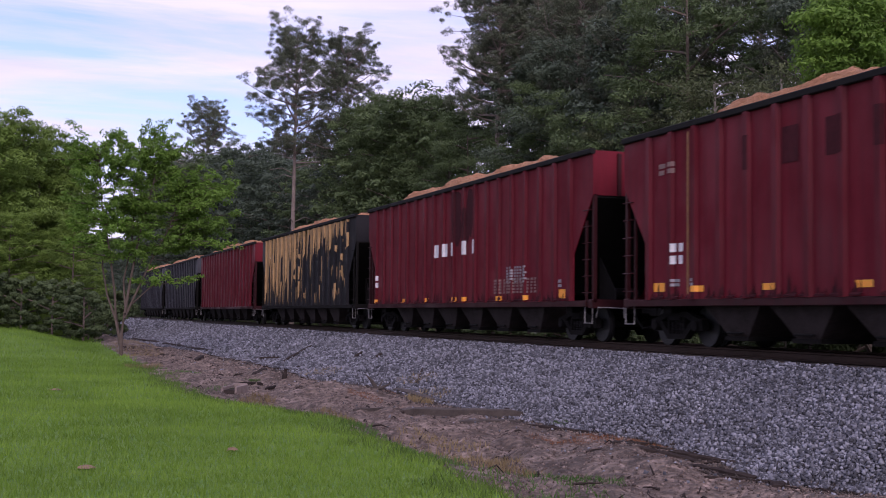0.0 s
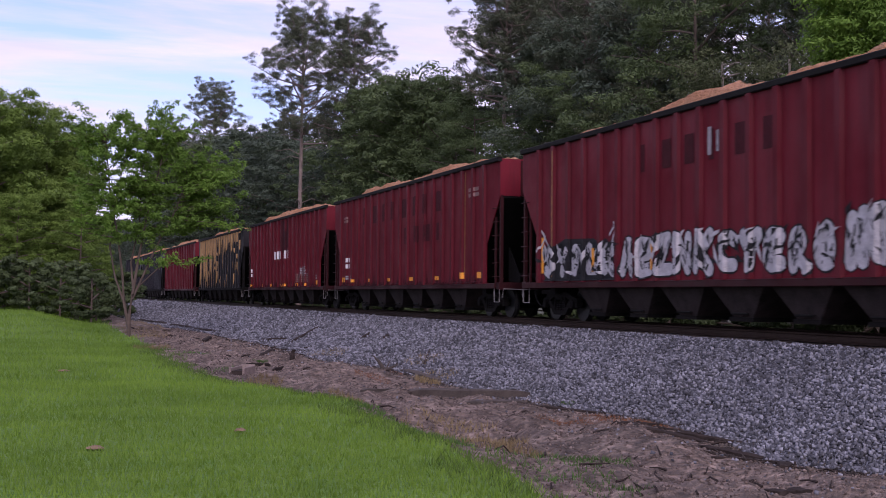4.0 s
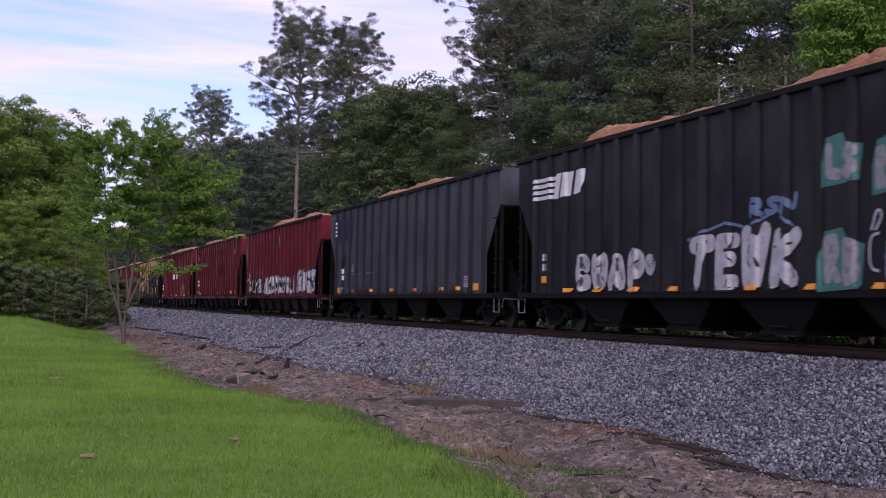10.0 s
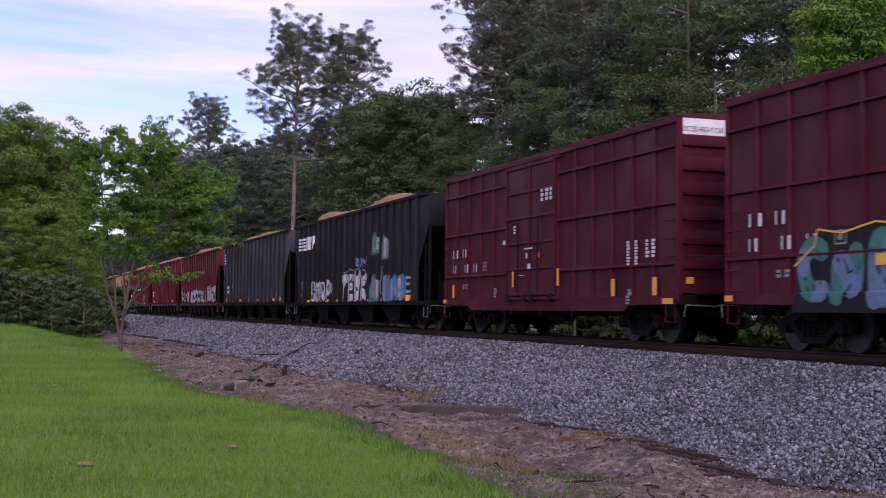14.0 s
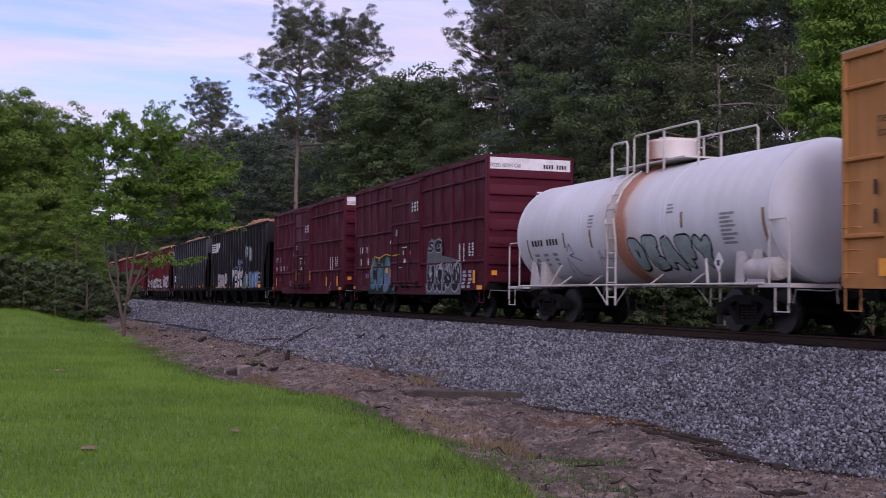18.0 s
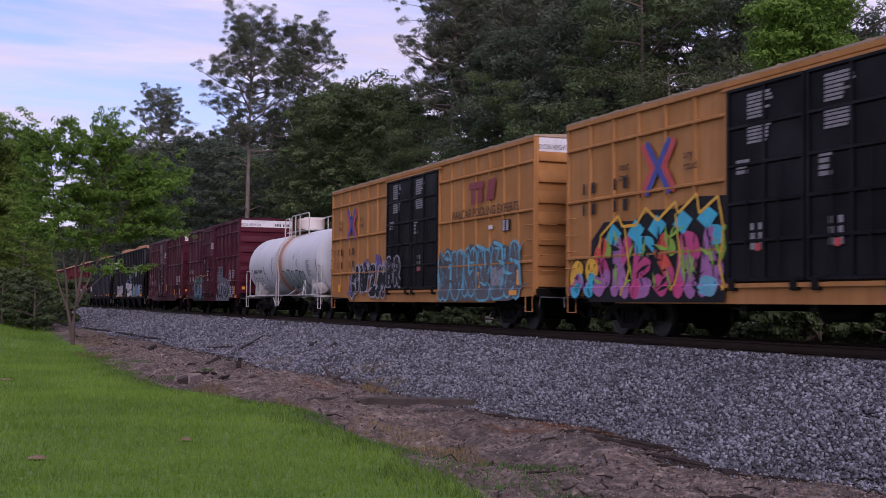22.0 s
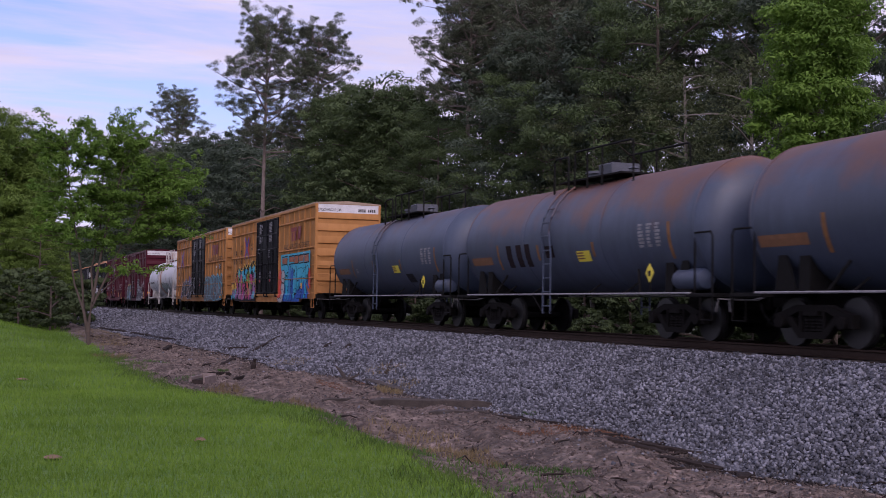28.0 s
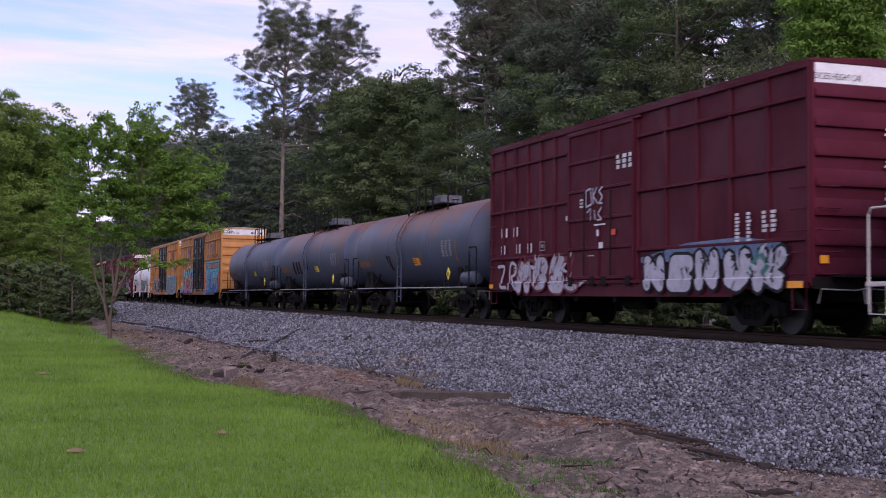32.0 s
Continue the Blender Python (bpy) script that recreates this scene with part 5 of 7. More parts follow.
    throwup(c, "CYERO", -0.7, -4.8, 1.08, 2.15, PALE, INK, 43, 0.38, 0.04, jumble=34, scuffs=12)
    throwup(c, "HOOEH8", -4.95, -9.1, 1.12, 2.45, PALE, INK, 44, 0.5, 0.03, jumble=26, scuffs=13)
    flat_mark("graffiti", stroke([(8.7, 1.9), (8.2, 2.3), (8.5, 2.5), (8.0, 2.05)], 0.06) + stroke([(4.3, 2.2), (3.9, 2.5), (4.2, 1.9)], 0.06), PALE, c[0], c[1], c[2], 0.02)
    flat_mark("graffiti", [rect(-8.4, -9.1, 2.0, 2.3), rect(-8.5, -9.0, 1.4, 1.6)], SKYB, c[0], c[1], c[2], 0.012)
    flat_mark("stripe", [rect(7.7, 7.62, 1.2, 4.65), rect(-7.2, -7.28, 1.3, 4.7)], CONSPIC, c[0], c[1], c[2], 0.005, "narrow faded yellow stripe")
    digits(c, 2.7, -3.4, 3.6, 4.25, 6, GHOST)
    flat_mark("stencil", [rect(-0.3, -0.45, 3.7, 4.3), rect(-0.65, -0.75, 3.75, 4.2)], GREYBAR, c[0], c[1], c[2], 0.007)
    flat_mark("reflector", [rect(8.5, 8.32, 1.3, 2.3), rect(5.3, 5.15, 1.3, 1.9), rect(2.2, 2.05, 1.3, 1.9)], ORANGE, c[0], c[1], c[2], 0.014, "yellow reflective patch")
    # grey-black hopper
    c = CAR_D
    flat_mark("overpaint", [rect(9.9, 6.6, 3.42, 4.42)], NAVY, c[0], c[1], c[2], 0.004, "navy patch painted over an old emblem")
    flat_mark("stencil", [rect(9.24, 9.12, 3.66 + 0.18 * i, 3.76 + 0.18 * i) for i in range(4)], WHITE, c[0], c[1], c[2], 0.008)
    stencil(c, 8.28, 7.73, 1.70, 2.27, 2, 2, WHITE, 11)
    stencil(c, 8.22, 7.8, 1.14, 1.42, 2, 1, GREYBAR, 12)
    stencil(c, 7.4, 6.98, 1.14, 1.42, 2, 1, GREYBAR, 13)
    flat_mark("overpaint", [rect(8.5, 7.6, 2.3, 2.8), rect(7.4, 6.9, 1.75, 2.2)], INK, c[0], c[1], c[2], 0.004)
    for k, y in enumerate((6.6, 5.5, 4.3, 3.5)):
        stencil(c, y, y - 0.4, 1.9, 2.0, 1, 2, GREYBAR, 14 + k)
    for y0, y1, z0, z1 in ((6.58, 6.30, 2.05, 2.31), (-7.45, -7.89, 1.27, 1.61)):
        flat_mark("stencil", [rect(y0, y1, z0, z0 + 0.03), rect(y0, y1, z1 - 0.03, z1), rect(y0, y0 - 0.03, z0, z1), rect(y1 + 0.03, y1, z0, z1)] + bars(y0 - 0.08, y1 + 0.06, z0 + 0.06, z1 - 0.05, 3, 2, 0.35), WHITE, c[0], c[1], c[2], 0.007, "small framed white panel of marks")
    reflectors(c[0], c[3], c[1], c[2], [(9.03, 0.5), (-8.28, 0.48)], 1.15, 0.22)
    reflectors(c[0], c[3], c[1], c[2], [(3.77, 0.5), (0.89, 0.48), (-5.0, 0.5), (-6.66, 0.44)], 1.16, 0.12)
    reflectors(c[0], c[3], c[1], c[2], [(6.57, 0.4), (-2.04, 0.5)], 1.15, 0.12, plain("faded_red_tape", (0.5, 0.09, 0.03), 0.5))
    splashes(c, 8.5, -8.5, 1.06, 150, SOOT, 33)
    # black hopper with graffiti
    c = CAR_E
    flat_mark("emblem", [[(9.55, 3.62 + 0.165 * i), (8.0, 3.60 + 0.165 * i), (7.9, 3.70 + 0.165 * i), (9.45, 3.72 + 0.165 * i)] for i in range(4)] + [[(8.25, 3.58), (7.95, 3.58), (7.75, 4.26), (8.05, 4.26)]], WHITE, c[0], c[1], c[2], 0.006, "white railway emblem of bars and blocks")
    flat_mark("emblem", [[(7.85, 3.6), (7.15, 3.6), (6.98, 4.24), (7.68, 4.24)], [(6.98, 3.62), (6.42, 3.64), (6.26, 4.24), (6.82, 4.24)]], WHITE, c[0], c[1], c[2], 0.008)
    stencil(c, 8.95, 8.5, 1.65, 2.2, 2, 2, WHITE, 5)
    throwup(c, "CUAP", 6.85, 3.0, 0.98, 2.12, PALE, INK, 51, 0.46, 0.03, label="pale sprayed lettering on black")
    throwup(c, ">", 3.05, 2.3, 1.35, 2.0, PALE, INK, 50, 0.5, 0.03)
    throwup(c, "TEWK", 1.1, -2.95, 1.0, 2.45, PALE, INK, 52, 0.34, 0.04, lean=-0.15, soft=False, scuffs=4)
    flat_mark("graffiti", stroke([(1.15, 2.15), (0.5, 2.3), (-0.4, 2.45), (-1.2, 2.3), (-2.2, 2.6), (-2.95, 2.1)], 0.06), DUSTB, c[0], c[1], c[2], 0.003)
    for y0, y1, z0, z1, seed in ((-3.6, -4.75, 2.9, 3.85, 53), (-5.0, -6.05, 2.65, 3.65, 54), (-3.55, -4.8, 1.0, 2.15, 55)):
        m = (y0 + y1) / 2
        flat_mark("graffiti", [[(y0, z0), (y1 + 0.1, z0 + 0.06), (y1, z0 + 0.72 * (z1 - z0)), (m - 0.12, z1 - 0.18), (m, z1), (y0 - 0.12, z1 - 0.05), (y0, z0 + 0.5 * (z1 - z0))]], TEAL, c[0], c[1], c[2], 0.002)
        throwup(c, "LS" if seed == 53 else "RB", y0 - 0.06, y1 + 0.1, z0 + 0.06, z1 - 0.08, GREYBAR, None, seed, 0.42, 0.02, soft=False, scuffs=0)
    throwup(c, "HAG", -5.45, -8.2, 1.0, 2.15, [(0.35, (GREYBAR, DUSTB)), (2.0, (DUSTB, GREYBAR, MIDBLUE))], DUSTB, 56, 0.36, 0.09, label="blue and pale sprayed lettering on black", scuffs=0)
    throwup(c, "E", -8.3, -8.85, 1.3, 2.0, GREYBAR, None, 57, 0.2, 0.02)
    flat_mark("graffiti", stroke(rounded([(-5.2, 1.35), (-4.95, 1.4), (-4.95, 1.95), (-5.2, 2.0)]), 0.05) + stroke(rounded([(-5.0, 2.05), (-5.15, 2.45), (-5.3, 2.3), (-5.1, 2.05)]), 0.05), PALE, c[0], c[1], c[2], 0.022)
    throwup(c, "RSN", -1.2, -2.9, 2.45, 2.95, DUSTB, None, 58, 0.22, 0.02)
    reflectors(c[0], c[3], c[1], c[2], [(8.98, 0.5)], 1.32, 0.18)
    reflectors(c[0], c[3], c[1], c[2], [(7.4, 0.5), (5.7, 0.5), (3.8, 0.5), (1.9, 0.48), (-1.17, 0.42), (-3.15, 0.38), (-5.07, 0.36)], 1.05, 0.11)
    for ob in [o for o in c[0].children if o.name.startswith("reflector")]:
        ob.location.x -= 0.012
    reflectors(c[0], c[3], c[1], c[2], [(-8.3, 0.5)], 1.05, 0.22)
    # boxcars
    for c, name in ((CAR_F, "F"), (CAR_G, "G"), (CAR_N, "N")):
        digits(c, 6.85, 6.2, 2.42, 2.68, 2, WHITE)
        digits(c, 5.95, 5.5, 2.42, 2.68, 2, WHITE)
        for y in (6.85, 5.75, 4.95):
            digits(c, y, y - 0.42, 1.93, 2.19, 2, WHITE)
        flat_mark("stencil", [rect(4.13, 3.8, 1.95, 1.98), rect(4.13, 3.8, 2.18, 2.21), rect(4.13, 4.10, 1.95, 2.21), rect(3.83, 3.8, 1.95, 2.21), rect(4.03, 3.9, 2.03, 2.13)], GREYBAR, c[0], c[1], c[2], 0.006)
        stencil(c, -5.35, -5.6, 1.82, 2.42, 8, 1, WHITE, 61)
        stencil(c, -5.75, -5.98, 1.82, 2.42, 8, 1, WHITE, 62)
        stencil(c, -6.28, -6.85, 1.98, 2.42, 5, 2, WHITE, 63)
        stencil(c, 5.9, 5.4, 1.4, 1.58, 2, 2, GREYBAR, 64)
        stencil(c, 3.2, 2.8, 1.12, 1.42, 4, 1, GREYBAR, 65)
        stencil(c, -5.4, -5.8, 0.9, 1.28, 5, 1, GREYBAR, 66)
        flat_mark("stencil", bars(-0.4, -1.3, 3.75, 4.12, 3, 3, 0.25, random.Random(3)), WHITE, c[0], door_depth, [], 0.03, "small white stencilled lines")
        flat_mark("stencil", bars(1.55, 1.25, 2.95, 3.2, 3, 1, 0.4), WHITE, c[0], door_depth, [], 0.03)
        flat_mark("stencil", [rect(0.75, 0.15, 2.46, 2.50), rect(0.5, 0.28, 1.9, 2.05), rect(0.62, 0.5, 2.2, 2.36)] + bars(1.1, 0.6, 1.72, 1.75, 1, 1), WHITE, c[0], door_depth, [], 0.03)
        flat_mark("seal", [rect(-0.15, -0.36, 2.2, 2.34)], CORAL, c[0], door_depth, [], 0.03, "small red seal on the door")
        flat_mark("stencil", [rect(2.5, 2.25, 2.68, 2.8)], WHITE, c[0], c[1], c[2], 0.006)
        reflectors(c[0], c[3], lambda y: 0.0, [], [(-7.15, 0.48)], 0.9, 0.13)
        reflectors(c[0], c[3], lambda y: 0.0, [], [(7.65, 0.3)], 0.95, 0.12)
        e = c[3]
        part("end_stencil", Shape().add([(x, -e - 0.088, z) for z0 in (3.75, 3.15, 2.55) for k in range(3) for x, z in ((0.15 + 0.03 * k, z0 + 0.1 * k), (0.9 + 0.1 * k, z0 + 0.1 * k), (0.9 + 0.1 * k, z0 + 0.1 * k + 0.05), (0.15 + 0.03 * k, z0 + 0.1 * k + 0.05))], [tuple(range(i * 4, i * 4 + 4)) for i in range(9)]), WHITE, c[0])
        part("end_reflector", Shape().box(-1.3, -1.12, -e - 0.10, -e - 0.086, 1.35, 1.5), ORANGE, c[0])
    c = CAR_F
    for y, z0, z1 in ((6.9, 1.12, 1.55), (-4.55, 1.1, 1.52), (-6.62, 1.1, 1.52)):
        flat_mark("reflector", [rect(y, y - 0.2, z0, z1)], ORANGE, c[0], c[1], c[2], 0.008, "upright yellow reflective strip")
    for y in (1.62, -1.5):
        flat_mark("reflector", [rect(y, y - 0.14, 1.4, 1.86)], ORANGE, c[0], door_depth, [], 0.03, "upright yellow reflective strip")
    c = CAR_G
    flat_mark("graffiti", [[(5.35, 0.74), (5.2, 1.75), (4.6, 2.0), (4.3, 2.3), (3.2, 2.22), (2.4, 2.32), (1.2, 2.2), (1.3, 1.5), (1.9, 1.3), (1.5, 0.74)]], INK, c[0], c[1], c[2], 0.001)
    throwup(c, "CNBT", 5.25, 1.3, 0.76, 2.25, [(0.42, (DUSTB, TEAL, DUSTB)), (2.0, (TEAL, TEAL, DUSTB))], INK, 71, 0.42, 0.04, label="green and blue sprayed lettering on maroon")
    flat_mark("graffiti", stroke([(5.3, 1.6), (4.7, 1.95), (4.6, 2.25), (3.9, 2.15), (3.0, 2.3), (2.2, 2.2), (1.2, 2.25)], 0.035) + [rect(3.0, 2.7, 1.55, 1.75)], SUNNY, c[0], c[1], c[2], 0.024)
    flat_mark("graffiti", [[(-2.05, 1.85), (-2.1, 2.35), (-2.5, 2.7), (-2.9, 2.62), (-3.4, 2.72), (-3.7, 2.3), (-3.6, 1.85)], [(-2.1, 0.74), (-2.0, 1.9), (-3.8, 2.05), (-5.6, 1.85), (-5.7, 0.74)]], SLATE, c[0], c[1], c[2], 0.001)
    throwup(c, "SE", -2.1, -3.6, 2.15, 2.7, INK, LAV, 72, 0.2, 0.03, scuffs=3)
    throwup(c, "URNO", -2.05, -5.6, 0.76, 1.9, INK, LAV, 73, 0.36, 0.05, label="dark sprayed lettering with a pale rim on maroon", scuffs=5, jumble=20)
    stencil(c, -5.75, -6.8, 0.95, 1.55, 5, 2, LAV, 74)
    flat_mark("reflector", [rect(-6.68, -6.9, 1.1, 1.52), rect(2.4, 2.2, 1.4, 1.7)], ORANGE, c[0], c[1], c[2], 0.014)
    c = CAR_N
    throwup(c, "ZR", 7.1, 5.6, 0.85, 1.75, LAV, None, 80, 0.13, 0.02)
    throwup(c, "MCES", 5.7, 1.45, 0.74, 1.95, LAV, WINE, 81, 0.36, 0.06, label="white and red sprayed lettering on maroon", scuffs=10, jumble=44)
    flat_mark("graffiti", [[(-1.5, 1.62), (-3.5, 1.88), (-5.5, 1.92), (-6.9, 1.78), (-6.9, 1.5), (-1.5, 1.5)]], DUSTB, c[0], c[1], c[2], 0.001)
    throwup(c, "NENUK", -1.55, -7.1, 0.74, 1.82, LAV, INK, 82, 0.33, 0.07, label="white and black sprayed lettering on maroon", soft=False, scuffs=6, jumble=22)
    flat_mark("graffiti", stroke([(-5.9, 1.3), (-6.2, 1.6), (-6.5, 1.35), (-6.3, 1.2)], 0.12), TEAL, c[0], c[1], c[2], 0.016)
    flat_mark("graffiti", stroke([(1.2, 2.95), (1.2, 3.35), (0.95, 3.4), (0.9, 3.0), (1.2, 2.95)], 0.05) + stroke([(0.8, 3.0), (0.82, 3.4)], 0.05) + stroke([(0.6, 3.4), (0.8, 3.2), (0.55, 3.0)], 0.05) + stroke([(0.3, 3.4), (0.5, 3.3), (0.3, 3.15), (0.5, 3.0), (0.3, 3.0)], 0.05)
              + stroke([(1.15, 2.8), (0.95, 2.9), (0.95, 2.6)], 0.045) + stroke([(0.75, 2.85), (0.7, 2.6)], 0.045) + stroke([(0.35, 2.9), (0.55, 2.75), (0.35, 2.6), (0.6, 2.6)], 0.045), LAV, c[0], door_depth, [], 0.032, "thin white scrawl on the door")
    # yellow boxcars
    for c, dx in ((CAR_I, 0.0), (CAR_J, 1.62)):
        y0 = 7.25 - dx
        a, b = y0, y0 - 1.2
        m, g = (a + b) / 2, 0.2
        flat_mark("emblem", stroke([(a, 4.12), (m + 0.22, 3.64), (a, 3.16)], g) + stroke([(b, 4.12), (m - 0.22, 3.64), (b, 3.16)], g), CROSSRED, c[0], c[1], c[2], 0.006, "red and blue crossed emblem")
        flat_mark("emblem", stroke([(a - 0.17, 4.16), (m, 3.64), (b + 0.17, 4.16)], g * 0.85) + stroke([(a - 0.17, 3.12), (m, 3.64), (b + 0.17, 3.12)], g * 0.85), CROSSBLUE, c[0], c[1], c[2], 0.010)
        for k, (t1, t2, y) in enumerate((("next", "load", y0 + 1.1), ("any", "road", y0 - 1.6))):
            lettering(t1, 0.26, DARKBAR, c[0], y, 3.72)
            lettering(t2, 0.26, DARKBAR, c[0], y, 3.48)
        for y in (8.44, 6.95):
            digits(c, y, y - 0.85, 2.5 + dx * 0.5, 2.76 + dx * 0.5, 2, DARKBAR)
            digits(c, y, y - 0.85, 2.0 + dx * 0.5, 2.26 + dx * 0.5, 2, DARKBAR)
        for y in (1.75, -0.5):
            stencil((c[0], door_depth, []), y, y - 1.15, 4.22, 4.72, 7, 1, GREYBAR, 91)
            stencil((c[0], door_depth, []), y, y - 1.15, 3.75, 4.1, 5, 1, GREYBAR, 92)
            stencil((c[0], door_depth, []), y - 0.1, y - 0.6, 1.75, 2.3, 3, 2, GREYBAR, 93)
        stencil((c[0], door_depth, []), -0.35, -1.0, 2.95, 3.4, 4, 1, GREYBAR, 94)
        stencil((c[0], door_depth, []), 2.1, 1.5, 3.2, 3.5, 3, 1, GREYBAR, 95)
        flat_mark("seal", [rect(1.45, 1.3, 1.72, 1.86), rect(-0.8, -0.95, 1.72, 1.86)], CROSSRED, c[0], door_depth, [], 0.036, "small red seal on the door")
        # maker's mark in plain blocks, and the slogan
        flat_mark("emblem", [rect(-4.9, -6.0, 4.0, 4.2), rect(-5.05, -5.4, 3.56, 3.97), rect(-5.55, -5.9, 3.58, 3.97), [(-6.15, 3.6), (-6.7, 3.62), (-6.85, 4.2), (-6.3, 4.2)]], REDMARK, c[0], c[1], c[2], 0.007, "dark red block emblem")
        lettering("RAILCAR POOLING EXPERTS", 0.36, DARKBAR, c[0], -3.6, 3.2, width=4.75)
        flat_mark("stencil", [rect(-6.35, -6.65, 2.78, 2.9)], WHITE, c[0], c[1], c[2], 0.006)
        flat_mark("stencil", [rect(-7.3, -7.8, 2.68, 3.0)], SOOT, c[0], c[1], c[2], 0.006)
        flat_mark("stencil", bars(-7.34, -7.8, 2.7, 3.0, 5, 2, 0.4), WHITE, c[0], c[1], c[2], 0.009)
        e = c[3]
        part("end_stencil", Shape().add([(x, -e - 0.088, z) for z0 in (3.75, 3.15, 2.75) for k in range(2) for x, z in ((0.3, z0 + 0.1 * k), (0.95, z0 + 0.1 * k), (0.95, z0 + 0.1 * k + 0.04), (0.3, z0 + 0.1 * k + 0.04))], [tuple(range(i * 4, i * 4 + 4)) for i in range(6)]), DIMBAR, c[0])
    c = CAR_I
    flat_mark("graffiti", [[(6.95, 1.0), (6.8, 1.7), (6.2, 1.75), (6.2, 0.9)], [(5.3, 1.6), (5.0, 2.2), (4.6, 2.3), (4.4, 1.6)], [(3.9, 1.7), (3.7, 2.45), (3.2, 2.35), (3.0, 1.6)]], PURPLE, c[0], c[1], c[2], 0.001)
    throwup(c, "NWZM", 6.6, 2.5, 0.76, 2.28, INK, LAV, 101, 0.40, 0.06, label="black, white and purple sprayed lettering on yellow", soft=True, scuffs=8, jumble=34)
    throwup(c, "BR", 2.4, 0.8, 1.14, 2.35, INK, LAV, 102, 0.34, 0.05, half=HALF + 0.03, scuffs=6, draw=lambda polys, material, lift, text="": flat_mark("graffiti", polys, material, CAR_I[0], door_depth, [], lift, text, half=HALF + 0.03))
    flat_mark("graffiti", [[(-2.6, 0.78), (-2.7, 1.9), (-3.2, 2.4), (-3.9, 2.2), (-4.6, 2.0), (-5.0, 2.45), (-5.6, 2.3), (-6.4, 2.2), (-6.7, 2.5), (-7.5, 2.3), (-8.5, 2.0), (-8.5, 0.88), (-7.8, 0.78)]], SLATE, c[0], c[1], c[2], 0.001)
    throwup(c, "HUNZEA", -2.5, -8.6, 0.74, 2.45, SLATE, SKYB, 103, 0.42, 0.07, label="grey sprayed lettering with light blue rims on yellow", soft=False, scuffs=8, jumble=56)
    flat_mark("graffiti", [q for y, z in ((-3.0, 2.1), (-4.4, 2.2), (-5.6, 2.35), (-6.8, 2.4), (-7.9, 1.9)) for q in stroke([(y, z), (y - 0.55, z - 0.12), (y - 0.6, z - 0.6)], 0.11)], SKYB, c[0], c[1], c[2], 0.024)
    flat_mark("reflector", [rect(-5.6, -5.8, 1.15, 1.6), rect(-8.3, -8.5, 1.2, 1.6), rect(8.3, 8.0, 1.1, 1.4), rect(-7.9, -8.4, 0.93, 1.06)], ORANGE, c[0], c[1], c[2], 0.016, "yellow reflective patch")
    flat_mark("stencil", [rect(-6.6, -7.5, 1.2, 1.7)], GREYBAR, c[0], c[1], c[2], 0.016)
    c = CAR_J
    throwup(c, "GS", 9.1, 7.6, 0.76, 2.0, [(0.4, (CYAN, LILAC)), (1.2, (SUNNY, SUNNY))], INK, 111, 0.42, 0.05, label="yellow, pink, cyan and black sprayed lettering")
    flat_mark("graffiti", [[(8.0, 0.76), (8.0, 2.2), (7.4, 2.6), (6.0, 2.55), (5.3, 2.75), (4.4, 2.7), (3.5, 2.9), (2.5, 2.85), (2.48, 0.76)]], INK, c[0], c[1], c[2], 0.001)
    throwup(c, "SKESRB", 7.9, 2.5, 0.76, 2.45, [(0.2, (LIME, SKYB, LILAC, CORAL)), (0.55, (PINK, LILAC, PINK, CORAL)), (0.72, (CORAL, PINK, LIME)), (2.0, (LIME, SUNNY, CYAN))], INK, 112, 0.44, 0.035, lean=-0.2, soft=False, scuffs=9, jumble=50)
    flat_mark("graffiti", [[(y, 2.2 + 0.06 * k), (y - 0.35, 2.55 + 0.04 * k), (y - 0.75, 2.3 + 0.05 * k), (y - 0.4, 2.0 + 0.05 * k)] for k, y in enumerate((7.3, 6.3, 5.4, 4.4, 3.5))], CYAN, c[0], c[1], c[2], 0.022)
    flat_mark("graffiti", stroke([(7.6, 2.0), (7.5, 2.3), (6.7, 2.7), (6.5, 2.45), (5.9, 2.45), (5.5, 2.8), (5.0, 2.5), (4.3, 2.85), (4.2, 2.6), (3.5, 2.95), (3.4, 2.55), (2.75, 2.85), (2.55, 2.2), (2.7, 1.5), (2.5, 1.0)], 0.07) + stroke([(6.4, 2.4), (6.2, 1.5), (6.5, 0.9)], 0.06) + stroke([(4.3, 2.6), (4.1, 1.6), (4.4, 1.0)], 0.06), SUNNY, c[0], c[1], c[2], 0.026)
    flat_mark("graffiti", [[(-3.0, 2.95), (-8.5, 2.98), (-8.5, 2.0), (-8.3, 0.9), (-6.9, 0.9), (-6.8, 0.76), (-2.9, 0.76)]], BLUE, c[0], c[1], c[2], 0.003, "blue and cyan sprayed panel with orange blocks")
    flat_mark("graffiti", [[(-2.98, 2.98), (-8.54, 3.02), (-8.52, 1.75), (-7.6, 1.9), (-7.2, 1.4), (-6.6, 1.75), (-6.1, 1.3), (-5.4, 1.8), (-4.9, 1.35), (-4.2, 1.7), (-3.7, 1.3), (-3.1, 1.6)]], CYAN, c[0], c[1], c[2], 0.006)
    flat_mark("graffiti", [rect(-3.3, -4.3, 2.55, 2.82), rect(-4.7, -5.55, 2.6, 2.84), rect(-5.7, -6.4, 2.5, 2.85), rect(-6.55, -7.35, 2.58, 2.86), rect(-7.55, -8.3, 2.55, 2.86)], TERRA, c[0], c[1], c[2], 0.009)
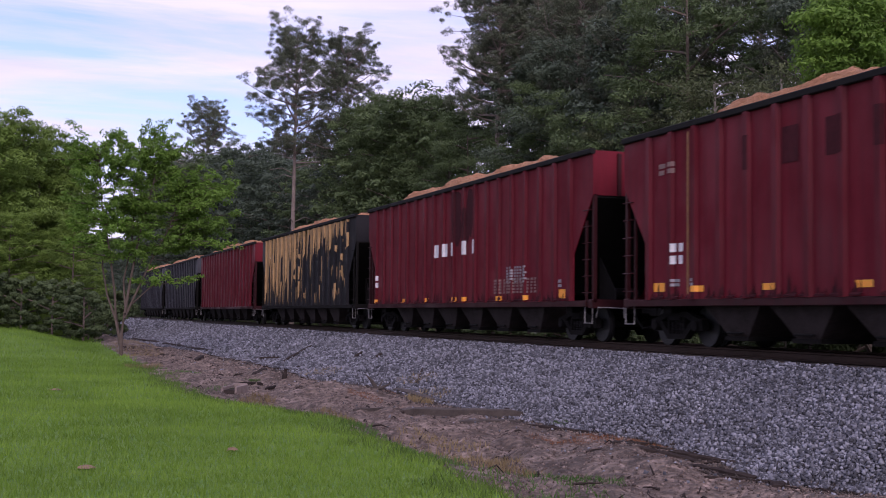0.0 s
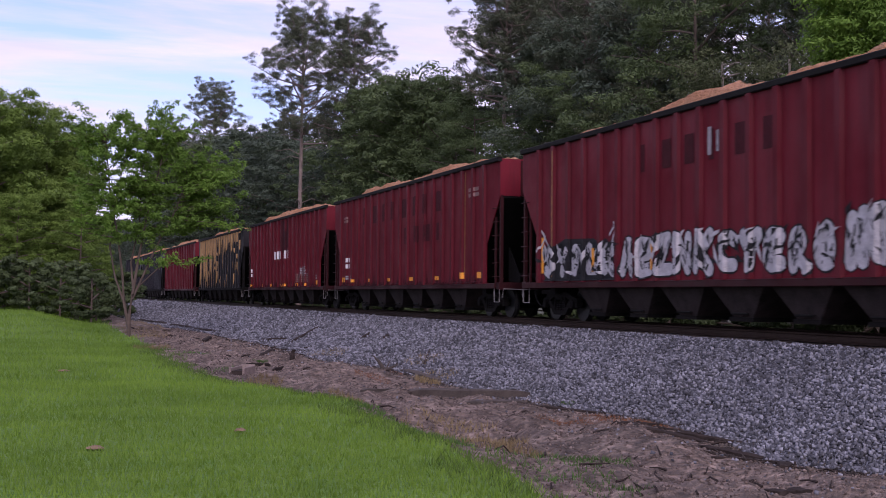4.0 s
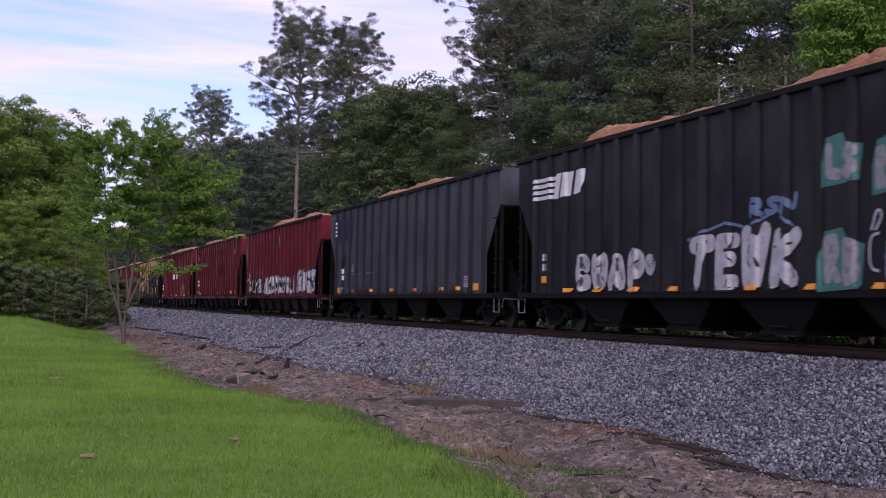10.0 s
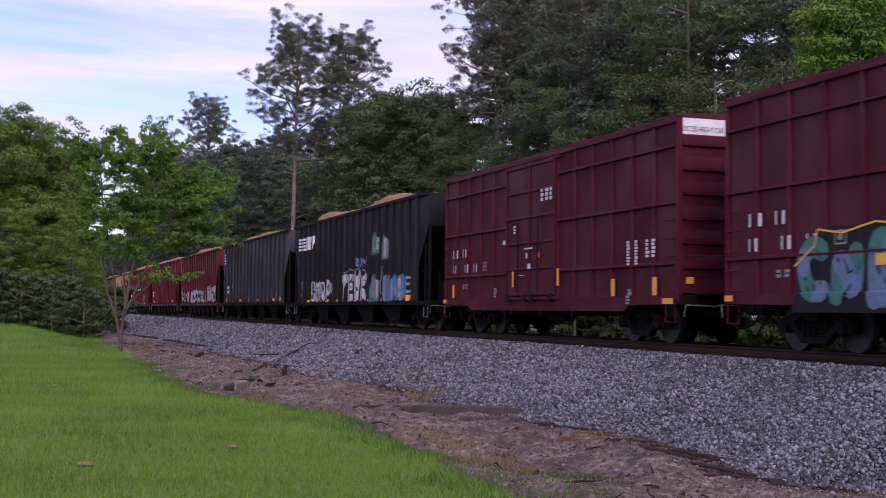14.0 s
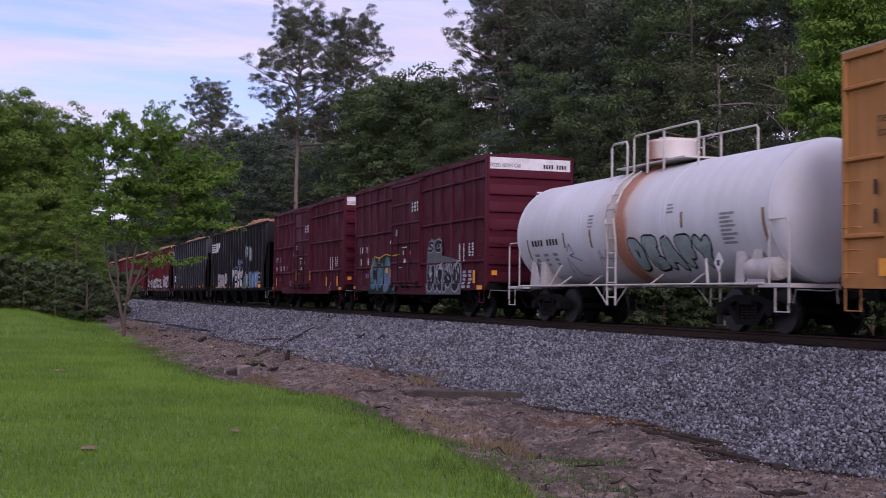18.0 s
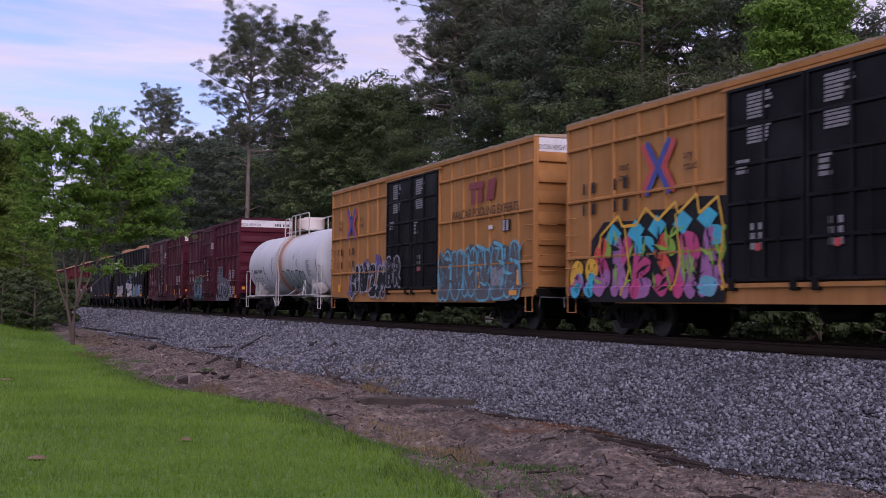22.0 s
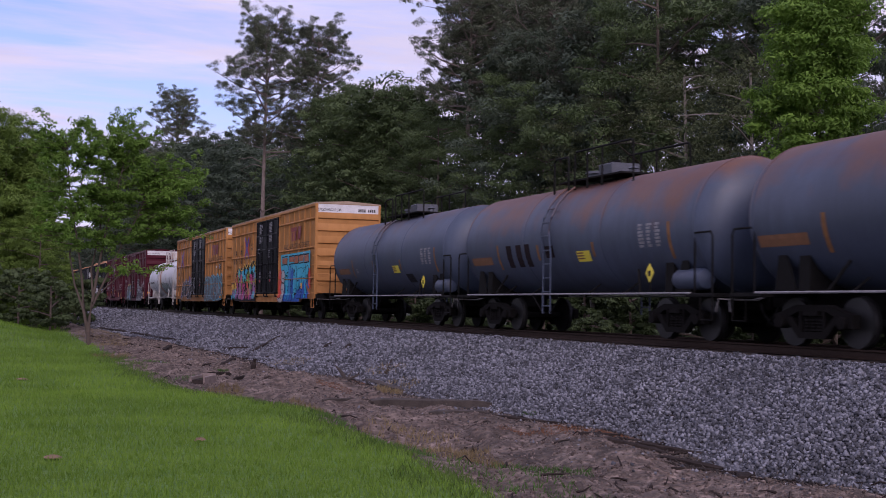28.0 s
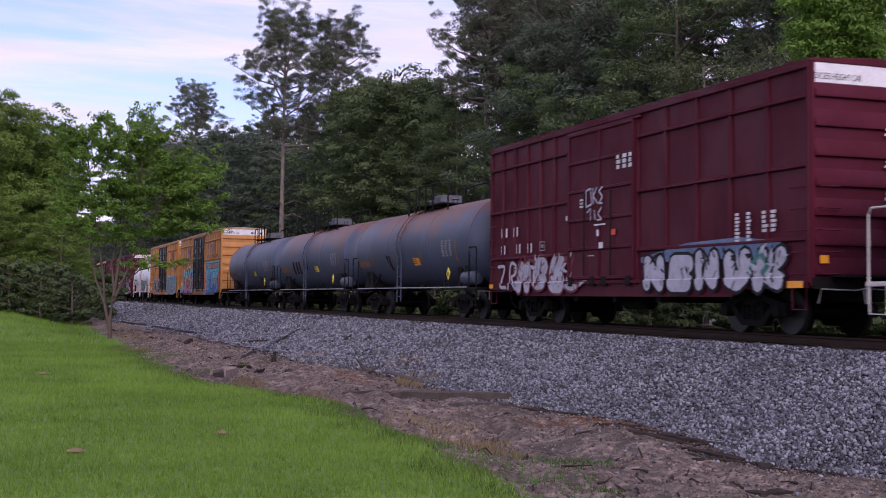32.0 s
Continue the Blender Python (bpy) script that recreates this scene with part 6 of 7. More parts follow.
    flat_mark("graffiti", [q for y, w in ((-3.25, 1.1), (-4.65, 0.95), (-5.65, 0.8), (-6.5, 0.9), (-7.5, 0.85)) for q in stroke([(y, 2.5), (y, 2.87), (y - w, 2.89), (y - w, 2.52), (y, 2.5)], 0.05)], INK, c[0], c[1], c[2], 0.012)
    throwup(c, "HNET", -4.0, -8.35, 0.78, 2.5, [(0.22, (BLUE,)), (0.45, (MIDBLUE, BLUE)), (2.0, (CYAN,))], INK, 115, 0.40, 0.028, soft=False, level=0.006, scuffs=7, jumble=16)
    flat_mark("graffiti", [q for y, z in ((-4.3, 1.3), (-5.2, 1.15), (-6.0, 1.35), (-6.9, 1.2), (-7.6, 1.1)) for q in stroke([(y, z), (y - 0.3, z), (y - 0.4, z - 0.3)], 0.03)], INK, c[0], c[1], c[2], 0.03)
    flat_mark("graffiti", stroke([(-7.6, 1.75), (-7.9, 1.55), (-8.4, 1.2), (-8.7, 1.0)], 0.16), TERRA, c[0], c[1], c[2], 0.014)
    flat_mark("graffiti", [[(-2.55, 2.05), (-2.95, 2.4), (-3.2, 2.2), (-3.3, 0.76), (-2.5, 0.76)], [(-8.2, 2.3), (-8.6, 2.2), (-8.7, 1.3), (-8.3, 1.5)]], CORAL, c[0], c[1], c[2], 0.008)
    blot = [(-3.62 + 0.40 * math.cos(0.524 * k), 1.93 + 0.32 * math.sin(0.524 * k)) for k in range(12)]
    body = rounded([(-3.35, 1.7), (-3.1, 1.35), (-3.45, 1.1), (-3.0, 0.85), (-2.75, 1.0), (-2.65, 0.8), (-3.2, 0.68), (-3.75, 0.75), (-3.95, 1.2), (-3.85, 1.6)])
    flat_mark("graffiti", [blot, body], PALE, c[0], c[1], c[2], 0.030, "plain white blot within the sprayed panel")
    flat_mark("graffiti", stroke(blot + blot[:1], 0.035) + stroke(body + body[:1], 0.035) + stroke([(-3.3, 1.9), (-3.6, 1.82), (-3.95, 1.9)], 0.03) + stroke([(-3.2, 1.3), (-3.55, 1.35), (-3.8, 1.2)], 0.03) + stroke([(-3.1, 0.95), (-3.4, 0.9), (-3.7, 1.0)], 0.03), INK, c[0], c[1], c[2], 0.034)
    flat_mark("reflector", [rect(-7.0, -7.25, 1.35, 1.6)], ORANGE, c[0], c[1], c[2], 0.024)
    # words on the ends
    for c, m in ((CAR_F, DARKBAR), (CAR_G, DARKBAR), (CAR_I, DARKBAR), (CAR_J, DARKBAR), (CAR_N, DARKBAR)):
        ob = lettering("EXCESS HEIGHT CAR", 0.17, m, c[0], 0, 0, width=1.05)
        sx = ob.matrix_basis.to_scale().x
        ob.matrix_basis = Matrix.Translation((-1.38, -c[3] - 0.026, 4.74)) @ pose(0, 0, 0, 90, 0, 0) @ Matrix.Diagonal((sx, 1, 1, 1))
        s = Shape()
        for i in range(9):
            if i != 4:
                s.add([(0.45 + 0.09 * i, -c[3] - 0.026, 4.74), (0.51 + 0.09 * i, -c[3] - 0.026, 4.74), (0.51 + 0.09 * i, -c[3] - 0.026, 4.87), (0.45 + 0.09 * i, -c[3] - 0.026, 4.87)], [(0, 1, 2, 3)])
        part("end_stencil", s, m, c[0])
    # white tank
    c = CAR_H
    tank_mark(c, [rect(5.35 - 0.2 * i, 5.22 - 0.2 * i, 2.1, 2.27) for i in range(9) if i != 4], DARKBAR, label="plain dark stencil marks")
    tank_mark(c, bars(5.35, 3.5, 1.55, 1.95, 3, 3, 0.45, random.Random(4)), GREYBAR)
    tank_mark(c, bars(1.7, 1.1, 2.47, 2.83, 4, 1, 0.5, random.Random(5)), GREYBAR)
    tank_mark(c, bars(-2.33, -2.95, 2.6, 2.85, 3, 1, 0.5, random.Random(6)), GREYBAR)
    tank_mark(c, bars(-4.55, -5.75, 1.83, 2.52, 8, 1, 0.4, random.Random(7)), GREYBAR)
    for y, z0, z1 in ((3.25, 2.0, 2.4), (1.65, 1.96, 2.42), (-2.95, 2.25, 2.6), (-6.1, 1.8, 2.5), (5.7, 1.75, 2.3)):
        tank_mark(c, [rect(y, y - 0.09, z0, z1)], CONSPIC)
    mint = plain("mint_spray_paint", (0.30, 0.38, 0.37), 0.5)
    throwup((c, None, None), "DEAFY", -0.3, -4.05, 1.3, 2.2, mint, INK, 121, 0.36, 0.045, lean=0.1, label="mint sprayed lettering with a black rim", soft=False, scuffs=0, draw=lambda polys, material, lift, text="": tank_mark(CAR_H, polys, material, "graffiti", text, lift + 0.002))
    tank_mark(c, stroke([(3.5, 1.35), (3.3, 1.75), (3.1, 1.3), (2.7, 1.25)], 0.03) + stroke([(3.2, 1.9), (2.95, 2.1), (2.8, 1.85), (3.1, 1.8), (2.5, 1.65)], 0.03), PURPLE, "graffiti")
    tank_mark(c, stroke([(1.5, 1.5), (1.3, 1.9), (1.2, 1.5), (0.9, 1.9), (0.8, 1.55), (0.5, 1.85), (0.45, 1.5)], 0.03) + stroke([(1.4, 1.7), (0.5, 1.65)], 0.03), GREYBAR, "graffiti")
    # grey tanks
    rust = plain("dull_orange_overpaint", (0.20, 0.09, 0.04), 0.7, 0, 0.3)
    for c, dy in ((CAR_K, -1.1), (CAR_L, -0.9), (CAR_M, -0.7)):
        tank_mark(c, [rect(6.9 + dy, 5.4 + dy, 1.86, 2.08)], rust)
        tank_mark(c, [rect(0.05 + dy, -0.65 + dy, 1.8, 2.06)], ORANGE if c is CAR_M else PLACARD, "placard", "yellow rectangular placard")
        tank_mark(c, bars(0.02 + dy, -0.68 + dy, 1.86, 2.06, 3, 1, 0.5), rust, lift=0.011)
        tank_mark(c, bars(-3.1 + dy, -4.2 + dy, 2.03, 2.58, 7, 3, 0.3, random.Random(9)), GREYBAR)
        for y, z0, z1 in ((-4.35, 1.75, 2.55), (-0.8, 1.9, 2.25), (2.3, 1.9, 2.3), (4.95, 1.7, 2.4)):
            tank_mark(c, [rect(y + dy, y + dy - 0.12, z0, z1)], CONSPIC)
    tank_mark(CAR_K, [rect(-2.2, -2.95, 1.46, 1.75)], INK)
    tank_mark(CAR_K, bars(3.4, 2.97, 1.88, 2.06, 3, 1, 0.4), GREYBAR)
    for y in (3.4, 2.75, 2.2):
        tank_mark(CAR_L, [rect(y, y - 0.35, 1.75, 2.35)], SOOT)
    tank_mark(CAR_L, [rect(0.9, 0.4, 1.95, 2.25)], SOOT)
    tank_mark(CAR_M, [[(2.5, 2.25), (2.0, 2.2), (1.85, 1.65), (2.2, 1.7)]], SOOT)


marks()


# ---- trees ----
PINE_LEAF = leafy("pine_needles", (0.050, 0.066, 0.044), (0.175, 0.202, 0.126), 0.25)
DARK_LEAF = leafy("dark_leaves", (0.036, 0.055, 0.038), (0.118, 0.155, 0.100), 0.25)
MID_LEAF = leafy("green_leaves", (0.053, 0.084, 0.036), (0.148, 0.205, 0.078), 0.30)
# shrub green darkened in place of the shade from canopy and train
UNDER_LEAF = leafy("shaded_undergrowth_leaves", (0.030, 0.050, 0.022), (0.105, 0.145, 0.055), 0.25)
LAWN_TREE_LEAF = leafy("lit_green_leaves", (0.085, 0.15, 0.030), (0.235, 0.345, 0.065), 0.42)
LIGHT_LEAF = leafy("bright_leaves", (0.09, 0.18, 0.028), (0.23, 0.385, 0.062), 0.45)
FRESH_LEAF = leafy("fresh_green_leaves", (0.10, 0.20, 0.03), (0.27, 0.43, 0.07), 0.42)
OLIVE_LEAF = leafy("olive_leaves", (0.075, 0.095, 0.045), (0.18, 0.21, 0.10), 0.3)


def leaf_cloud(name, clumps, per, size, slim, material, rng, flat=0.7):
    """Many small leaves about clump centres: rows of x, y, z, radius."""
    clumps = np.array(clumps, float)
    n = len(clumps) * per
    c = np.repeat(clumps, per, 0)
    d = rng.normal(size=(n, 3))
    d /= np.linalg.norm(d, axis=1)[:, None]
    d[:, 2] = np.where(rng.uniform(size=n) < 0.55, np.abs(d[:, 2]), d[:, 2])      # fuller above than below
    p = c[:, :3] + d * (c[:, 3] * rng.uniform(0.1, 1.0, n) ** 0.5)[:, None] * np.array([1, 1, flat])
    # leaves turn their faces outwards and up, so that each clump shades like a mass
    up = d * 0.9 + np.array([0, 0, 0.5]) + 0.38 * rng.normal(size=(n, 3))
    up /= np.linalg.norm(up, axis=1)[:, None]
    u = np.cross(up, rng.normal(size=(n, 3)))
    u /= np.linalg.norm(u, axis=1)[:, None]
    w = np.cross(up, u)
    s = size * rng.uniform(0.6, 1.4, n)[:, None]
    v = np.stack([p - u * s + w * s * slim, p - u * s - w * s * slim, p + u * s * 1.3], 1).reshape(-1, 3)
    return joined(name, v, np.arange(3 * n).reshape(-1, 3), material)


# kind of broadleaf: lowest limb, spread, leaves, leaves a clump, leaf size
CROWNS = {"dark": (0.1, 0.24, DARK_LEAF, 85, 0.11), "mid": (0.12, 0.25, MID_LEAF, 85, 0.105), "dark_near": (0.1, 0.24, DARK_LEAF, 210, 0.060), "mid_near": (0.12, 0.25, MID_LEAF, 210, 0.058),
          "hedge": (0.04, 0.25, LAWN_TREE_LEAF, 150, 0.09), "thin": (0.35, 0.2, OLIVE_LEAF, 60, 0.05), "light": (0.45, 0.115, FRESH_LEAF, 240, 0.056), "bush": (0.05, 0.5, UNDER_LEAF, 140, 0.075)}


def tree(name, seed, kind, height, label, category, m):
    """A trunk with limbs and a crown of leaves."""
    rng = np.random.default_rng(seed)
    root = thing(name, m, label, category, "trees of the wood")
    wood, clumps = Shape(), []
    lean = rng.normal(0, 0.012, 2) * height
    spine = [(lean[0] * t * t, lean[1] * t * t + 0.012 * height * math.sin(3 * t + seed), height * t - 0.4) for t in np.linspace(0, 0.97, 9)]
    r0 = 0.0085 * height + 0.03
    wood.tube(spine if kind == "pine" else spine[:-1], r0, 9, 0.04)

    def at(t):
        k = min(7, int(t * 8))
        a, b = Vector(spine[k]), Vector(spine[k + 1])
        return a.lerp(b, t * 8 - k)
    if kind == "pine":
        # bare below; then bent limbs that fork into twigs, each twig ending in a dense round tuft, sky between
        for i in range(52):
            k = (i / 51) ** 0.9
            t = 0.585 + 0.40 * k
            ang = i * 2.4 + rng.uniform(-0.5, 0.5)
            reach = height * (0.035 + 0.145 * math.sin(math.pi * (0.26 + 0.62 * k)) ** 0.9) * rng.uniform(0.45, 1.12)
            p = at(t)
            rise = rng.uniform(0.05, 0.5) + 0.4 * k
            out = Vector((math.cos(ang), math.sin(ang), rise)).normalized()
            side = Vector((-math.sin(ang), math.cos(ang), 0))
            tip = p + out * reach
            mid = p.lerp(tip, 0.5) - Vector((0, 0, reach * 0.07))
            wood.tube([p, mid, tip], 0.035 + 0.010 * reach, 5, 0.015)
            for j in range(8):
                f = 1.0 if j == 0 else rng.uniform(0.35, 1.0)
                q = p.lerp(tip, f) + side * rng.normal(0, 0.27) * reach * (0 if j == 0 else 1) + Vector((0, 0, rng.normal(0.15, 0.45)))
                if j % 2:
                    wood.tube([p.lerp(tip, f * 0.85), q], 0.025, 4, 0.01)
                r = rng.uniform(0.26, 0.46) * height / 24
                clumps.append((q.x, q.y, q.z, r))
                clumps.append((q.x + rng.normal(0, 0.3), q.y + rng.normal(0, 0.3), q.z + rng.normal(0.05, 0.16), r * 0.8))
        for i in range(10):
            p = at(rng.uniform(0.28, 0.6))
            ang = rng.uniform(0, 6.28)
            q = p + Vector((math.cos(ang) * 1.9, math.sin(ang) * 1.9, rng.uniform(-0.3, 0.5)))
            wood.tube([p, p.lerp(q, 0.5) + Vector((0, 0, 0.3)), q], 0.04, 5, 0.01)
        me = leaf_cloud("crown", clumps, 96, 0.062, 0.34, PINE_LEAF, rng, 0.75)
        bark = PINEBARK
    else:
        low, wide, leafm, per, size = CROWNS[kind]
        nl = 62 if kind != "bush" else 26
        s = height / 18
        droop = 0.5 if kind == "hedge" else 0.0
        for i in range(nl):
            t = low + (0.97 - low) * (i / (nl - 1)) ** 0.85
            k = (t - low) / (1 - low)
            ang = i * 2.399 + rng.uniform(-0.4, 0.4)
            reach = height * wide * (0.30 + 0.80 * math.sin(math.pi * (0.12 + 0.8 * k))) * rng.uniform(0.55, 1.18)
            p = at(min(0.99, t * 0.9))
            tip = p + Vector((math.cos(ang) * reach, math.sin(ang) * reach, reach * rng.uniform(0.0, 0.45) * (1 - droop)))
            if i % (5 if kind == "thin" else 4) == 0:
                wood.tube([p, p.lerp(tip, 0.5) + Vector((0, 0, 0.04 * reach)), tip], 0.012 * reach + 0.03, 5, 0.015)
            # a bough: a shelf of clumps, higher over the limb and thinning outwards
            side = Vector((-math.sin(ang), math.cos(ang), 0))
            for j in range(4):
                f = (0.48, 0.72, 0.95, 0.85)[j] * rng.uniform(0.9, 1.08)
                q = p.lerp(tip, f) + side * rng.normal(0, 0.5) * s + Vector((0, 0, rng.normal(0.1, 0.22) * s - droop * f * f * 0.35 * reach * 0.5))
                clumps.append((q.x, q.y, q.z, rng.uniform(0.5, 1.0) * (1.15 - 0.35 * f) * s ** 0.7 * (1.25 if kind == "hedge" else 1.0)))
        me = leaf_cloud("crown", clumps, per, size, 0.5, leafm, rng, 0.55)
        bark = PALEBARK if kind == "thin" else BARK
    part("trunk", wood, bark, root)
    part("crown", me, None, root)
    return root


SKYLINE = [(0, 3.4), (5.9, 3.8), (6.8, 7.6), (9, 8.0), (11, 7.9), (12.5, 7.6), (14, 8.2), (15.6, 9.2), (16.8, 10.6), (18.0, 11.4), (19.0, 10.4), (19.8, 11.0), (21.0, 11.1), (30, 10.9), (40, 11.2), (90, 16)]


def skyline(x, y):
    """Height of the wood's top over the rails, seen from the lawn."""
    az = math.degrees(math.atan2(x, y))
    for (a0, e0), (a1, e1) in zip(SKYLINE, SKYLINE[1:]):
        if az <= a1:
            el = e0 + (e1 - e0) * (az - a0) / (a1 - a0)
            return math.hypot(x, y) * math.tan(radians(el)) + EYE
    return 20.0


def wood_edge():
    rng = random.Random(11)
    proto = {
        "pine": [tree("pine_tree", 1, "pine", 24, "tall pine with a bare trunk and ragged dark crown", "pine tree", pose(20.1, 91.3, -1.3)),
                 tree("pine_tree", 2, "pine", 24, "tall pine with a bare trunk and ragged dark crown", "pine tree", pose(33, 70, -1.1))],
        "dark": [tree("broadleaf_tree", 3, "dark", 18, "dense dark green broadleaf tree at the wood's edge", "tree", pose(26.5, 50, -1.1)),
                 tree("broadleaf_tree", 4, "dark", 18, "dense dark green broadleaf tree at the wood's edge", "tree", pose(28, 61, -1.1))],
        "mid": [tree("broadleaf_tree", 5, "mid", 18, "full green broadleaf tree at the wood's edge", "tree", pose(24.5, 81, -1.1)),
                tree("broadleaf_tree", 8, "mid", 18, "full green broadleaf tree at the wood's edge", "tree", pose(29, 40, -1.1))],
        "dark_near": [tree("broadleaf_tree", 13, "dark_near", 18, "dense dark green broadleaf tree at the wood's edge", "tree", pose(26.2, 56, -1.1)),
                      tree("broadleaf_tree", 14, "dark_near", 18, "dense dark green broadleaf tree at the wood's edge", "tree", pose(26.8, 34, -1.1))],
        "mid_near": [tree("broadleaf_tree", 15, "mid_near", 18, "full green broadleaf tree at the wood's edge", "tree", pose(25.8, 44, -1.1))],
        "light": [tree("broadleaf_tree", 6, "light", 12.8, "bright green young broadleaf tree beside the track", "tree", pose(21.9, 28.4, -1.1)),],
        "thin": [tree("broadleaf_tree", 16, "thin", 13, "thin-leaved tree with pale bare limbs showing", "tree", pose(25.0, 40.5, -1.1))],
        "hedge": [tree("broadleaf_tree", 9, "hedge", 16, "full sunlit green broadleaf tree beyond the lawn", "tree", pose(-1.4, 82, -0.6)),
                  tree("broadleaf_tree", 10, "hedge", 16, "full sunlit green broadleaf tree beyond the lawn", "tree", pose(0.9, 85, -0.6))],
        "bush": [tree("shrub", 7, "bush", 3.2, "leafy green shrub behind the track", "shrub", pose(20.5, 26, -1.3))],
    }

    def put(kind, x, y, h, turn=None):
        src = rng.choice(proto[kind])
        base = {"pine": 24, "dark": 18, "mid": 18, "dark_near": 18, "mid_near": 18, "light": 12.8, "thin": 13, "hedge": 16, "bush": 3.2}[kind]
        k = h / base
        return copy_thing(src, pose(x, y, ground_z(x, y) + 0.05, 0, 0, rng.uniform(0, 360) if turn is None else turn) @ Matrix.Scale(k, 4))

    # tall pines that stand out against the sky: place across the track, bearing, height
    for x, az, el in ((24, 14.9, 12.7), (25.5, 8.45, 9.5), (26, 21.9, 16.4), (29, 23.9, 17.0), (31, 22.6, 14.2), (27, 25.4, 15.0), (30, 26.3, 15.8), (27, 28.0, 14.6), (33, 29.3, 16.0), (28, 31.2, 15.0),
                     (30, 33.6, 16.0), (27, 35.6, 14.8), (34, 38, 16.0)):
        put("pine", x, x / math.tan(radians(az)), x / math.sin(radians(az)) * math.tan(radians(el)) + EYE + 1.2)
    # lighter broadleaf trees in the dip of the skyline
    for x, az, el in ((25.6, 16.7, 10.4), (25.2, 17.7, 11.2), (25.8, 18.6, 11.0), (26.5, 19.4, 10.4), (26.2, 16.0, 9.6), (25.6, 9.5, 8.0), (26, 10.4, 8.3), (25.4, 11.3, 8.1), (26, 12.0, 7.7)):
        put("mid" if az > 12.5 else "dark", x, x / math.tan(radians(az)), (x / math.sin(radians(az)) * math.tan(radians(el)) + EYE + 1.2) / 0.95)
    # the wood's edge, then a row behind it
    for x0, spread, gap, kinds in ((25.2, 2.4, 4.6, ("dark", "dark", "mid")), (31.0, 4.0, 6.4, ("dark", "dark", "mid", "pine"))):
        y = 15.0
        while y < 420:
            x = x0 + rng.uniform(0, spread)
            h = (skyline(x, y) + 1.1) / 0.93 * rng.uniform(0.82, 1.0)
            kind = rng.choice(kinds)
            if 15.9 < math.degrees(math.atan2(x, y)) < 18.6:
                kind = "mid"
            if y < 85 and kind in ("dark", "mid") and x < 29:
                kind += "_near"
            put(kind, x, y, h)
            y += rng.uniform(0.85, 1.2) * gap * (1 + y / 180) * (1.5 if x0 > 30 and y < 85 else 1.0)
    for x, y, h, kind in ((22.6, 24.0, 11.0, "light"), (21.4, 45.2, 6.6, "light"), (24.6, 47, 12.5, "thin"), (24.4, 35.5, 12, "thin")):
        put(kind, x, y, h)
    y = 14.0
    while y < 120:
        put("bush", 20.3 + rng.uniform(0, 1.6), y, 1.5 + 1.7 * rng.random())
        y += rng.uniform(2.4, 5.2) * (1 + y / 150)
    # undergrowth between the trunks
    y = 12.0
    while y < 260:
        put("bush", 22.3 + rng.uniform(0, 1.6), y, 3.0 + 1.8 * rng.random())
        put("bush", 26.0 + rng.uniform(0, 3.0), y + 1.5, 3.6 + 2.0 * rng.random())
        y += rng.uniform(2.2, 3.4) * (1 + y / 120)
    # trees left of the track, beyond the lawn
    for x, y, h, kind in ((0.6, 93, 15.2, "hedge"), (2.0, 90, 15.6, "hedge"), (2.5, 94, 15.3, "hedge"), (2.0, 86, 13.9, "hedge"), (1.6, 84, 10, "hedge"), (-1, 88, 13, "hedge"), (-5.4, 84, 14.4, "hedge"), (-3.4, 92, 15.7, "hedge"), (0.4, 94, 15.7, "hedge"), (-10, 92, 17, "mid"), (3.6, 77, 8.5, "hedge"), (0.2, 77, 8.0, "hedge"), (-2.6, 78, 8.5, "hedge"), (9.0, 150, 9.5, "dark"), (7.5, 175, 11, "dark"), (10.5, 210, 13, "dark"), (4.4, 92, 6.0, "hedge"), (6.6, 104, 6.0, "hedge")):
        put(kind, x, y, h)
    for x, y, h in ((3.9, 69, 3.4), (2.4, 72, 3.8), (0.8, 74, 3.6), (-1.0, 75, 3.8), (-3, 76, 4.0), (5.2, 80, 3.8), (4.4, 73, 3.0), (-5, 78, 4.0), (6.6, 88, 4.2), (7.4, 104, 4.6), (8.4, 120, 5.0)):
        put("bush", x, y, h)


wood_edge()


